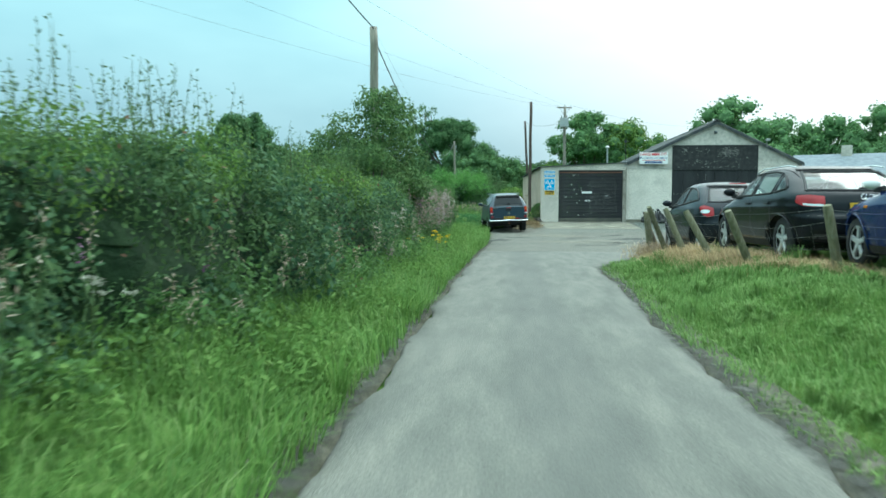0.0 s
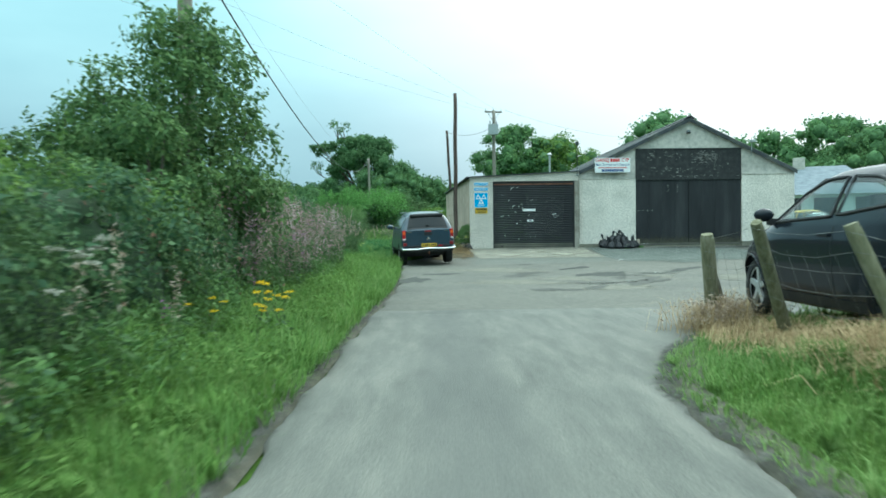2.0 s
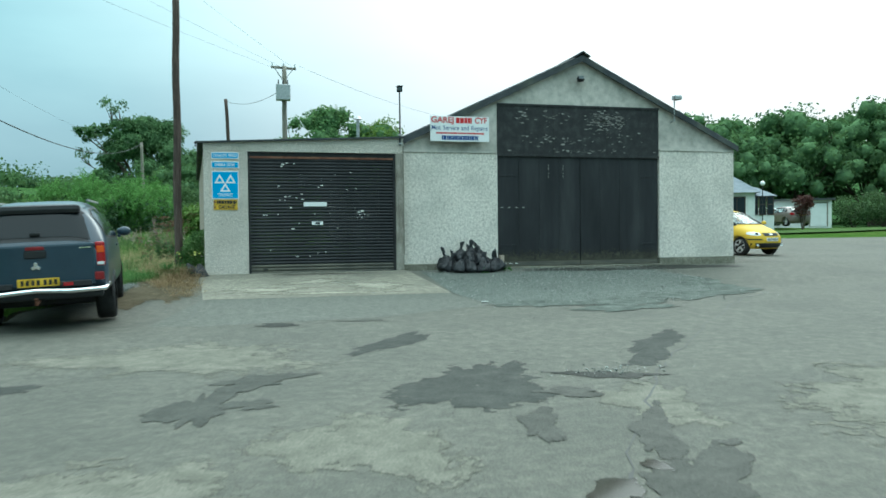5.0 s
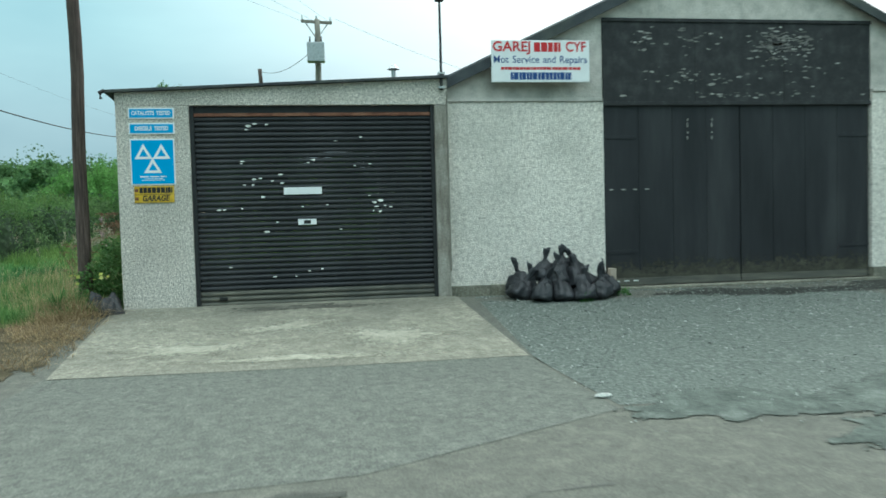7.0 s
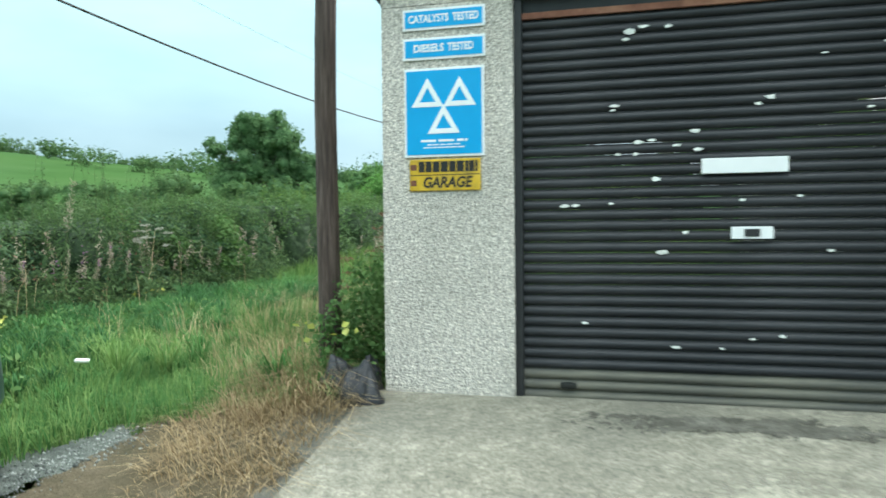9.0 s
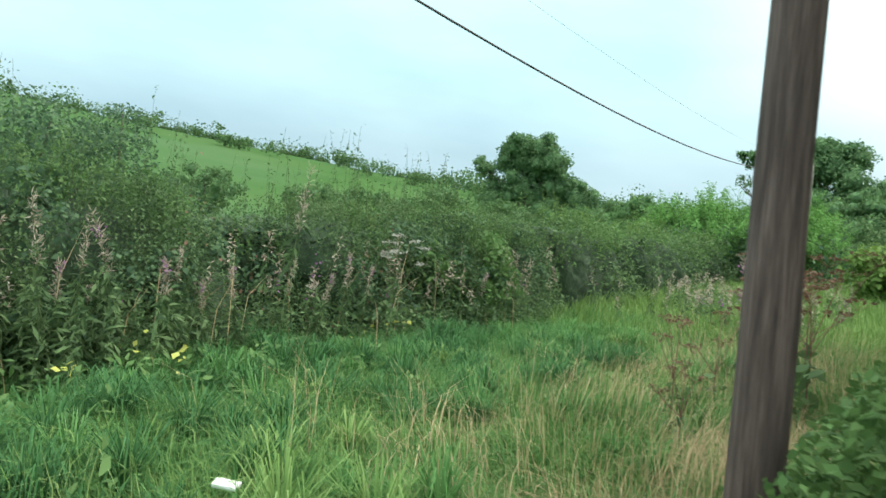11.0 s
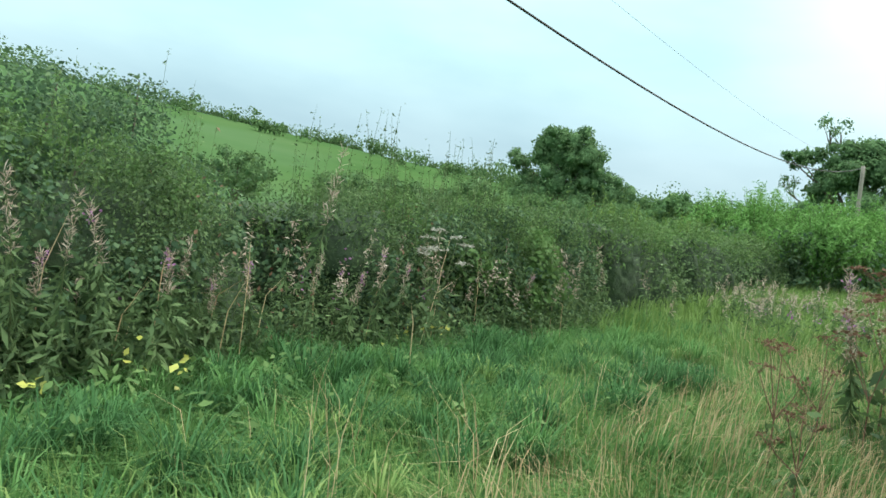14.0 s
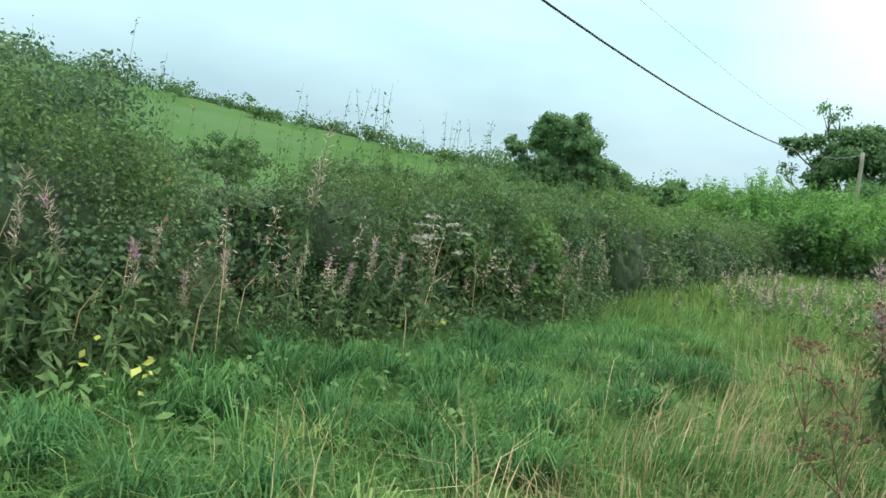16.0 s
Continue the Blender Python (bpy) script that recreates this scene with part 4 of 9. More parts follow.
# ---- shed doors: two tall leaves under a boarded panel ----
MID = 9.20
for a, b in ((D0 + 0.02, MID - 0.006), (MID + 0.006, D1 - 0.02)):
    dr = empty("shed_door", pose(0, FY + 0.06, 0), "tall black sheeted shed door leaf, closed", "door", "leaves of the shed doors")
    n = 4
    w = (b - a) / n
    for i in range(n):
        part("panel", boxm(a + i * w + 0.002, a + (i + 1) * w - 0.002, 0, 0.035, 0.06, 2.83, bevel=0.004), M["blackdoor"], dr)
    part("bottom_edge", boxm(a, b, -0.008, 0.0, 0.06, 0.17), M["slat_low"], dr, "muddy worn bottom edge")
    gx, gz = np.meshgrid(np.linspace(a + 0.01, b - 0.01, 24), np.linspace(0.172, 0.75, 8))
    k = (np.arange(7)[:, None] * 24 + np.arange(23)[None]).ravel()
    mud = mesh_np("splashed_dirt", np.stack([gx.ravel(), np.full(gx.size, -0.004), gz.ravel()], 1), np.stack([k, k + 1, k + 25, k + 24], 1), M["door_dirt"], dr)
    at = mud.data.attributes.new("edge", "FLOAT", "POINT")
    at.data.foreach_set("value", np.repeat(np.linspace(0.42, 0.0, 8), 24).astype(np.float32))
    for z in (0.55, 2.3):
        hx = a if a < MID - 1 else b
        s = 1 if a < MID - 1 else -1
        part("hinge", boxm(min(hx, hx + s * 0.5), max(hx, hx + s * 0.5), -0.010, 0.0, z, z + 0.05, bevel=0.003), M["blackdoor"], dr)
    if a < MID - 1:
        for x in (8.32, 8.72):
            # Broken rows of pale flecks, each drawn as a small raised box.
            for i, h in enumerate((0.05, 0.03, 0.07, 0.04)):
                part("bolt", boxm(x + 0.006 * (i % 2), x + 0.02 + 0.006 * (i % 2), -0.010, 0.0, 2.28 + 0.095 * i, 2.28 + 0.095 * i + h, bevel=0.004), M["greyflake"], dr, "small pale fleck on the black door")
        for i in range(4):
            part("fixing", boxm(7.06 + i * 0.19, 7.12 + i * 0.19, -0.008, 0.0, 1.52, 1.54), M["greyflake"], dr)
        for i in range(3):
            part("fixing", boxm(7.12 + i * 0.15, 7.2 + i * 0.15, -0.012, -0.008, 0.12, 0.135), M["flake"], dr)
upper = empty("door_boarding", pose(0, FY + 0.03, 0), "black boarding with peeling paint over the shed doors", "boarding")
xs_b = np.linspace(D0 + 0.01, D1 - 0.01, 4)
for xa, xb in zip(xs_b, xs_b[1:]):
    part("board", boxm(xa + 0.002, xb - 0.002, 0, 0.05, 2.84, DT - 0.05, bevel=0.005), M["blackboard"], upper)
part("rail", boxm(D0, D1, -0.02, 0.03, 2.80, 2.86, bevel=0.006), M["blackboard"], upper)
part("head_rail", boxm(D0, D1, -0.02, 0.05, DT - 0.055, DT - 0.002, bevel=0.006), M["blackboard"], upper)
bm = bmesh.new()
rc = random.Random(9)
for cx, cz, sx, sz, k in ((9.75, 3.72, 0.42, 0.26, 120), (10.25, 3.78, 0.3, 0.18, 50), (8.4, 3.22, 0.9, 0.12, 40), (7.6, 3.8, 0.3, 0.15, 20), (9.4, 2.96, 1.6, 0.05, 34), (8.3, 3.8, 0.6, 0.15, 20), (10.0, 3.35, 0.8, 0.2, 24)):
    for j in range(k):
        x, z, r = rc.gauss(cx, sx * 0.5), rc.gauss(cz, sz * 0.55), rc.uniform(0.006, 0.03)
        if not (D0 + 0.1 < x < D1 - 0.1 and 2.9 < z < DT - 0.1):
            continue
        ring = [bm.verts.new((x + r * 2.3 * rc.uniform(0.4, 1.2) * math.cos(t), -0.002, z + r * 0.7 * rc.uniform(0.4, 1.2) * math.sin(t))) for t in (2 * math.pi * q / 7 for q in range(7))]
        bm.faces.new(ring[::-1])
tagged(part("peeled_paint", bm, M["greyflake"], upper, "grey bare patches where paint has peeled"), kind="stuff")
tagged(obj("threshold", boxm(D0 - 0.1, D1 + 0.1, FY - 0.14, FY + 0.3, -0.25, 0.045, bevel=0.012), M["concrete"]), "worn pale concrete threshold under the shed doors", "threshold", kind="structure")
tagged(obj("door_stop", boxm(6.99, 7.09, FY - 0.1, FY + 0.02, 0.046, 0.34, bevel=0.015), M["pinkblock"]), "short rough brown block beside the shed door", "block")
# Unseen panel added behind the doors, coloured as dark as the hedge filler.
tagged(obj("shed_dark_panel", boxm(LX + 0.1, SX - 0.3, 4, 4.1, -0.2, 3.0), M["core"]), "unseen dark panel added inside the closed shed", "wall", kind="structure")

# ---- signs ----
def sign(name, x0, x1, z0, z1, y, border, face, label, rim=0.018, category="sign"):
    s = empty(name, pose((x0 + x1) / 2, y, (z0 + z1) / 2), label, category)
    w, h = (x1 - x0) / 2, (z1 - z0) / 2
    part("backing", boxm(-w, w, -0.012, 0.0, -h, h, bevel=0.004), border, s)
    part("face", boxm(-w + rim, w - rim, -0.0155, -0.0118, -h + rim, h - rim, bevel=0.001), face, s)
    return s


def word(s, text, x, z, size, material, width=None, shear=0.0, y=-0.017, bold=0.0):
    return text_mesh("lettering", text, size, material, s, pose(x, y, z) @ FACE, depth=0.0012, shear=shear, width=width, bold=bold)


def bars(s, x0, x1, z, h, material, k=7, seed=1):
    """Unreadable lettering as a row of plain bars."""
    r = random.Random(seed)
    x = x0
    while x < x1 - 0.004:
        w = r.uniform(0.5, 1.2) * (x1 - x0) / k
        part("letter_bar", boxm(x, min(x1, x + w * 0.85), -0.0175, -0.0155, z - h / 2, z + h / 2), material, s)
        x += w


c = sign("small_sign", 0.17, 0.77, 2.62, 2.77, -0.002, M["sign_white"], M["sign_blue"], "blue and white sign reading catalysts tested, on the pillar")
word(c, "CATALYSTS", -0.108, 0, 0.075, M["sign_white"], width=0.295, bold=0.0022)
word(c, "TESTED", 0.162, 0, 0.075, M["sign_white"], width=0.187, bold=0.0022)
c = sign("small_sign", 0.17, 0.77, 2.41, 2.565, -0.002, M["sign_white"], M["sign_blue"], "blue and white sign reading diesels tested, on the pillar")
word(c, "DIESELS", -0.108, 0, 0.075, M["sign_white"], width=0.222, bold=0.0022)
word(c, "TESTED", 0.126, 0, 0.075, M["sign_white"], width=0.187, bold=0.0022)
c = sign("test_station_sign", 0.175, 0.76, 1.72, 2.35, -0.002, M["sign_white"], M["sign_blue"], "blue test station sign with three white triangles, on the pillar")


def tri_ring(bm, cx, cz, w, h, t, lift=0.0):
    o = [(cx - w / 2, cz), (cx + w / 2, cz), (cx, cz + h)]
    g = (cx, cz + h / 3)
    i = [(g[0] + (px - g[0]) * t, g[1] + (pz - g[1]) * t) for px, pz in o]
    for a, b in ((0, 1), (1, 2), (2, 0)):
        q = []
        for y in (-0.0178 - lift, -0.0156):
            q.append([bm.verts.new((p[0], y, p[1])) for p in (o[a], o[b], i[b], i[a])])
        bm.faces.new(q[0][::-1])
        for k in range(4):
            bm.faces.new((q[0][k], q[0][(k + 1) % 4], q[1][(k + 1) % 4], q[1][k]))


for cx, cz, up in ((-0.117, 0.04, 0), (0.117, 0.04, 0), (0.0, -0.15, 0.0008)):
    bm = bmesh.new()
    tri_ring(bm, cx, cz, 0.235, 0.205, 0.5, up)
    part("triangle", bm, M["sign_white"], c)
bars(c, -0.17, 0.17, -0.20, 0.016, M["sign_white"], 3, 2)
bars(c, -0.12, 0.12, -0.228, 0.008, M["sign_white"], 4, 3)
bars(c, -0.15, 0.15, -0.248, 0.008, M["sign_white"], 6, 4)
c = sign("yellow_sign", 0.21, 0.73, 1.48, 1.705, -0.002, M["sign_yellow"], M["sign_yellow"], "chipped yellow two-line garage sign, on the pillar", rim=0.006)
bars(c, -0.19, 0.24, 0.058, 0.075, M["ink_black"], 8, 5)
word(c, "GARAGE", 0.015, -0.056, 0.105, M["ink_black"], width=0.36, shear=0.2, bold=0.003)
part("divider", boxm(-0.255, 0.255, -0.017, -0.015, -0.003, 0.003), M["ink_black"], c)
for z in (0.056, -0.056):
    part("bracket", boxm(-0.25, -0.205, -0.018, -0.015, z - 0.02, z + 0.02, bevel=0.004), M["rust"], c)
c = sign("name_board", 5.22, 6.70, 3.12, 3.73, FY - 0.145, M["sign_white"], M["sign_white"], "large white name board with red and blue lettering, on the shed", rim=0.01)
word(c, "GAREJ", -0.435, 0.205, 0.2, M["ink_red"], width=0.56, bold=0.004)
bars(c, -0.10, 0.30, 0.205, 0.135, M["ink_red"], 4, 6)
word(c, "CYF", 0.53, 0.205, 0.2, M["ink_red"], width=0.31, bold=0.004)
for tx, cx, cw in (("Mot", -0.6, 0.22), ("Service", -0.225, 0.40), ("and", 0.13, 0.19), ("Repairs", 0.49, 0.41)):
    word(c, tx, cx, 0.02, 0.15, M["ink_blue"], width=cw, bold=0.0006)
bars(c, -0.6, 0.6, -0.105, 0.04, M["ink_red"], 16, 7)
bars(c, -0.46, 0.46, -0.215, 0.105, M["ink_blue"], 13, 8)
for x in (-0.5, 0.5):
    part("batten", boxm(x - 0.025, x + 0.025, 0.001, 0.175, -0.27, 0.0), M["wood_grey"], c)


# ---- lights on the building ----
def floodlight(x, z, y, label):
    f = empty("floodlight", pose(x, y, z), label, "floodlight")
    bm = bmesh.new()
    tube(bm, [(0, 0.0, 0.06), (0, -0.09, 0.07), (0, -0.14, 0.02)], 0.014, 6)
    part("bracket", bm, M["black_metal"], f)
    part("housing", boxm(-0.08, 0.08, -0.2, -0.08, -0.06, 0.05, bevel=0.015, m=pose(0, 0, 0, -25, 0, 0)), M["black_metal"], f)
    part("lens", boxm(-0.068, 0.068, -0.205, -0.2, -0.05, 0.04, m=pose(0, 0, 0, -25, 0, 0)), M["glass_light"], f)
    return f


floodlight(9.16, 4.72, FY + 0.03, "small black floodlight under the shed ridge")
mast = empty("lamp_mast", pose(4.47, -0.02, 3.0), "black mast with a square lantern at the lean-to corner", "lamp")
bm = bmesh.new()
tube(bm, [(0, 0, 0), (0, 0, 0.25), (0.0, 0, 1.28)], [0.024, 0.02, 0.017], 8)
part("mast", bm, M["black_metal"], mast)
lan = part("lantern", boxm(-0.06, 0.06, -0.06, 0.06, 1.26, 1.38, bevel=0.012), M["black_metal"], mast)
part("glass", boxm(-0.045, 0.045, -0.064, -0.06, 1.28, 1.36), M["glass_light"], lan)
part("cap", boxm(-0.075, 0.075, -0.075, 0.075, 1.38, 1.40, bevel=0.008), M["black_metal"], lan)
for z in (0.02, 0.22):
    part("clamp", boxm(-0.05, 0.05, -0.03, 0.03, z, z + 0.035, bevel=0.006), M["metal"], mast)
cl = empty("corner_lamp", pose(11.78, FY - 0.10, 3.78), "small grey lamp on a bent arm on the shed gable", "lamp")
bm = bmesh.new()
tube(bm, [(0, 0.12, -0.02), (0, -0.05, 0.0), (0, -0.06, 0.52), (0.02, -0.12, 0.57)], 0.02, 6)
part("arm", bm, M["metal"], cl)
part("head", boxm(-0.09, 0.11, -0.25, -0.07, 0.52, 0.63, bevel=0.02), M["metal"], cl)
bm = bmesh.new()
tube(bm, [(LX - 0.01, -0.02, 2.98), (LX - 0.01, -0.02, 2.6), (LX + 0.0, -0.012, 0.4)], 0.012, 6)
tagged(obj("downpipe", bm, M["wood_grey"]), "thin stained downpipe between lean-to and shed", "downpipe")
bm = bmesh.new()
tube(bm, [(-0.1, -0.08, 2.99), (-0.16, -0.09, 2.96), (-0.15, -0.09, 2.88)], [0.03, 0.03, 0.025], 8)
tagged(obj("gutter_end", bm, M["black_metal"]), "black gutter stub at the lean-to corner", "gutter")
vent = empty("roof_vent", pose(4.3, 6, 3.15), "slim metal vent pipe with a cap on the lean-to roof", "vent")
bm = bmesh.new()
tube(bm, [(0, 0, -0.05), (0, 0, 1.3)], 0.05, 10)
part("pipe", bm, M["metal"], vent)
bm = bmesh.new()
cyl(bm, 0.14, 0.1, pose(0, 0, 1.38), 14, 0.05)
part("cowl", bm, M["metal"], vent)

# ---- concrete apron, gravel, patches and puddles on the forecourt ----
def sheet(name, outline, material, lift, label, category, kind="structure", thick=0.0, res=0.35):
    """A flat irregular piece laid on the land, cut into a mesh that follows it."""
    bm = bmesh.new()
    f = bm.faces.new([bm.verts.new((x, y, 0)) for x, y in outline])
    bmesh.ops.triangulate(bm, faces=[f])
    for _ in range(2):
        long_e = [e for e in bm.edges if e.calc_length() > res]
        if long_e:
            bmesh.ops.subdivide_edges(bm, edges=long_e, cuts=1, use_grid_fill=False)
            bmesh.ops.triangulate(bm, faces=bm.faces[:])
    for v in bm.verts:
        v.co.z = float(ground_z(v.co.x, v.co.y)) + lift
    bmesh.ops.recalc_face_normals(bm, faces=bm.faces)
    if bm.faces[0].normal.z < 0:
        bmesh.ops.reverse_faces(bm, faces=bm.faces)
    return tagged(obj(name, bm, material), label, category, kind=kind)


def blob(cx, cy, rx, ry, turn=0.0, n=60, rough=0.3, seed=1):
    r = random.Random(seed)
    ph = [r.uniform(0, 6.3) for _ in range(4)]
    out = []
    for i in range(n):
        a = 2 * math.pi * i / n
        k = 1 + rough * (0.5 * math.sin(2 * a + ph[0]) + 0.4 * math.sin(3 * a + ph[1]) + 0.3 * math.sin(5 * a + ph[2]) + 0.25 * math.sin(9 * a + ph[3])) + r.uniform(-0.10, 0.10)
        x, y = rx * k * math.cos(a), ry * k * math.sin(a)
        out.append((cx + x * math.cos(turn) - y * math.sin(turn), cy + x * math.sin(turn) + y * math.cos(turn)))
    return out


apron = sheet("apron", [(-0.05, 0.05), (-0.08, -0.35), (0.15, -3.26), (2.5, -3.32), (4.82, -3.3), (4.65, -0.86), (4.6, 0.05)], M["concrete"], 0.026, "pale cracked concrete apron in front of the roller shutter", "apron")
sheet("apron_strip", [(0.13, -3.1), (4.81, -3.1), (5.0, -5.3), (3.0, -6.3), (0.4, -6.6), (-0.4, -6.4), (-0.1, -4.6)], M["pale"], 0.0150, "rougher worn concrete strip along the apron", "apron")
sheet("gravel_bed", [(4.86, -0.1), (6.9, 0.1), (8.6, -0.25), (10.5, -0.9), (11.2, -2.4), (10.2, -4.3), (7.5, -5.3), (5.04, -5.2), (4.86, -3.3)], M["gravel"], 0.0165, "loose grey gravel in front of the shed wall", "gravel")


def worn_patch(name, cx, cy, rx, ry, turn, rough, seed, material, lift, label):
    """A flat piece with a broken rim: rings of points from the middle outwards."""
    out = np.array(blob(0, 0, rx, ry, turn, 48, rough, seed))
    fr = np.array([0.02, 0.35, 0.6, 0.8, 1.0])
    XY = out[None] * fr[:, None, None] * 1.15 + np.array([cx, cy])
    n = 48
    v = np.concatenate([XY.reshape(-1, 2), ground_z(XY[..., 0], XY[..., 1]).reshape(-1, 1) + lift], 1)
    k = np.arange(n)
    f = np.concatenate([np.stack([a * n + k, a * n + (k + 1) % n, (a + 1) * n + (k + 1) % n, (a + 1) * n + k], 1)[:, ::-1] for a in range(4)])
    ob = mesh_np(name, v, f, material, smooth=True)
    at = ob.data.attributes.new("edge", "FLOAT", "POINT")
    at.data.foreach_set("value", np.repeat([0.75, 0.6, 0.45, 0.25, 0.0], n).astype(np.float32))
    return tagged(ob, label, name.replace("_", " "), kind="structure")


PATCHES = [
    ("gravel_patch", -1.62, -1.95, 0.34, 0.95, -0.32, 0.3, 61, "gravel_patch"), ("dirt_patch", -0.95, -2.0, 0.42, 1.0, -0.25, 0.35, 62, "dirt_patch"),
    ("tarmac_patch", 3.0, -11.1, 0.62, 1.35, -0.48, 0.35, 3, "patch"), ("tarmac_patch", 2.7, -8.6, 0.24, 1.15, -0.69, 0.35, 4, "patch"), ("tarmac_patch", 5.6, -9.7, 0.3, 1.4, -0.7, 0.4, 5, "patch"), ("tarmac_patch", -2.1, -12.5, 0.4, 1.35, -0.2, 0.4, 7, "patch"),
    ("tarmac_patch", -1.35, -10.3, 0.5, 0.4, 0.2, 0.4, 8, "patch"), ("pale_patch", 1.75, -12.7, 0.9, 1.0, -0.3, 0.4, 11, "pale_patch"), ("pale_patch", 4.2, -12.1, 0.5, 1.0, -0.5, 0.4, 12, "pale_patch"),
    ("pale_patch", 0.3, -13.6, 1.4, 1.2, -0.2, 0.4, 16, "pale_patch"), ("pale_patch", 2.2, -15.6, 1.4, 0.8, 0.2, 0.4, 20, "pale_patch"), ("pale_patch", 0.3, -9.0, 1.8, 1.2, 0.1, 0.4, 17, "pale_patch"), ("pale_patch", 6.6, -12.5, 1.8, 1.6, 0.2, 0.4, 18, "pale_patch"),
    ("tarmac_patch", 0.85, -16.0, 0.55, 0.35, 0.1, 0.45, 9, "wet_light"), ("tarmac_patch", 1.8, -15.5, 0.2, 0.6, -0.6, 0.45, 10, "wet_light"),
    ("damp_patch", 0.6, -11.3, 0.22, 0.72, -0.15, 0.6, 21, "wet_light"), ("damp_patch", 1.08, -10.4, 0.45, 0.26, 0.25, 0.6, 22, "wet_light"), ("damp_patch", 1.0, -11.3, 0.2, 0.22, 0.25, 0.6, 25, "wet_light"), ("damp_patch", 2.1, -14.25, 0.56, 0.4, -0.2, 0.35, 23, "wet_light"),
    ("damp_patch", 3.3, -14.1, 0.34, 0.9, -0.67, 0.5, 24, "wet_light"), ("damp_patch", 1.4, -6.75, 0.4, 0.18, -0.5, 0.4, 26, "wet"), ("damp_patch", 2.6, -6.6, 0.35, 0.08, -0.1, 0.5, 20, "wet_light"), ("damp_patch", 3.06, -12.5, 0.17, 0.4, -0.4, 0.5, 27, "wet_light"),
    ("damp_patch", 3.75, -12.9, 0.16, 0.7, -0.55, 0.5, 34, "wet_light"), ("damp_patch", 4.35, -11.0, 0.5, 0.2, -0.35, 0.4, 36, "wet"), ("damp_patch", 3.7, -11.6, 0.28, 0.2, -0.3, 0.4, 35, "wet_light"),
    ("damp_patch", 9.2, -0.6, 1.9, 0.35, -0.1, 0.3, 28, "wet"), ("damp_patch", 11.8, -0.5, 1.6, 0.4, 0.0, 0.4, 29, "wet"),
    ("scuffed_concrete", 1.25, -2.4, 0.95, 0.5, 0.1, 0.4, 41, "scuffed"), ("scuffed_concrete", 3.5, -2.2, 1.05, 0.6, -0.1, 0.4, 42, "scuffed"), ("scuffed_concrete", 2.3, -1.5, 1.0, 0.4, 0.2, 0.4, 43, "scuffed"), ("scuffed_concrete", 2.5, -2.95, 1.7, 0.2, 0.0, 0.3, 44, "scuffed"),
    # darker brownish patch along the foot of the shutter
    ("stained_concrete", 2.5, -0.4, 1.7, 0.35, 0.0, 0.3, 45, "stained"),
    ("gravel_patch", 6.0, -5.4, 1.0, 0.5, 0.1, 0.4, 61, "gravel_patch"), ("gravel_patch", 7.6, -5.4, 1.2, 0.6, 0.2, 0.4, 62, "gravel_patch"), ("gravel_patch", 9.2, -4.8, 1.3, 0.6, 0.4, 0.4, 63, "gravel_patch"), ("gravel_patch", 10.6, -3.4, 0.7, 1.3, -0.3, 0.4, 64, "gravel_patch"), ("gravel_patch", 7.0, -6.3, 0.9, 0.4, 0.2, 0.5, 65, "gravel_patch"),
    ("dirt_patch", -0.75, -1.9, 0.62, 1.9, 0.05, 0.3, 51, "dirt_patch"), ("dirt_patch", -1.2, -3.2, 0.45, 0.9, 0.3, 0.4, 52, "dirt_patch"),
    ("puddle", 2.12, -14.27, 0.34, 0.2, -0.2, 0.25, 31, "puddle"), ("puddle", 2.93, -13.92, 0.17, 0.27, -0.5, 0.25, 32, "puddle"), ("puddle", 3.35, -13.6, 0.1, 0.12, -0.3, 0.3, 33, "puddle"),
]
WORDS = {"tarmac_patch": "darker tarmac repair on the forecourt", "pale_patch": "pale worn tarmac on the forecourt", "damp_patch": "damp dark hollow in the tarmac", "puddle": "small muddy puddle on the forecourt", "gravel_patch": "thinning loose gravel at the gravel edge", "dirt_patch": "bare mossy dirt beside the concrete apron", "scuffed_concrete": "whitish scuffed wear on the concrete apron", "stained_concrete": "darker brownish patch on the concrete apron"}
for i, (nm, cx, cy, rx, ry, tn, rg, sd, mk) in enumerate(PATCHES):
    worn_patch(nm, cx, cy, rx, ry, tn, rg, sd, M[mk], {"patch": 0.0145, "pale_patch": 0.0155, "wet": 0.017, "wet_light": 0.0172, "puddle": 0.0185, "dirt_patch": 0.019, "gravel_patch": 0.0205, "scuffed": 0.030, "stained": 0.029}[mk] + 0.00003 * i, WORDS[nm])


def crack(pts, w, seed):
    r = random.Random(seed)
    l, rr = [], []
    for (xa, ya), (xb, yb) in zip(pts, pts[1:]):
        for k in range(6):
            t = k / 6
            x, y = xa + (xb - xa) * t + r.uniform(-0.05, 0.05), ya + (yb - ya) * t + r.uniform(-0.05, 0.05)
            n = Vector((-(yb - ya), xb - xa)).normalized() * w * r.uniform(0.4, 1.3)
            l.append((x + n.x, y + n.y))
            rr.append((x - n.x, y - n.y))
    bm = bmesh.new()
    a = [bm.verts.new((x, y, float(ground_z(x, y)) + 0.0165)) for x, y in l]
    b = [bm.verts.new((x, y, float(ground_z(x, y)) + 0.0165)) for x, y in rr]
    for i in range(len(a) - 1):
        bm.faces.new((a[i], b[i], b[i + 1], a[i + 1]))
    bmesh.ops.recalc_face_normals(bm, faces=bm.faces)
    return tagged(obj("crack", bm, M["crack"]), "dark crumbling crack across the forecourt tarmac", "crack", kind="structure")


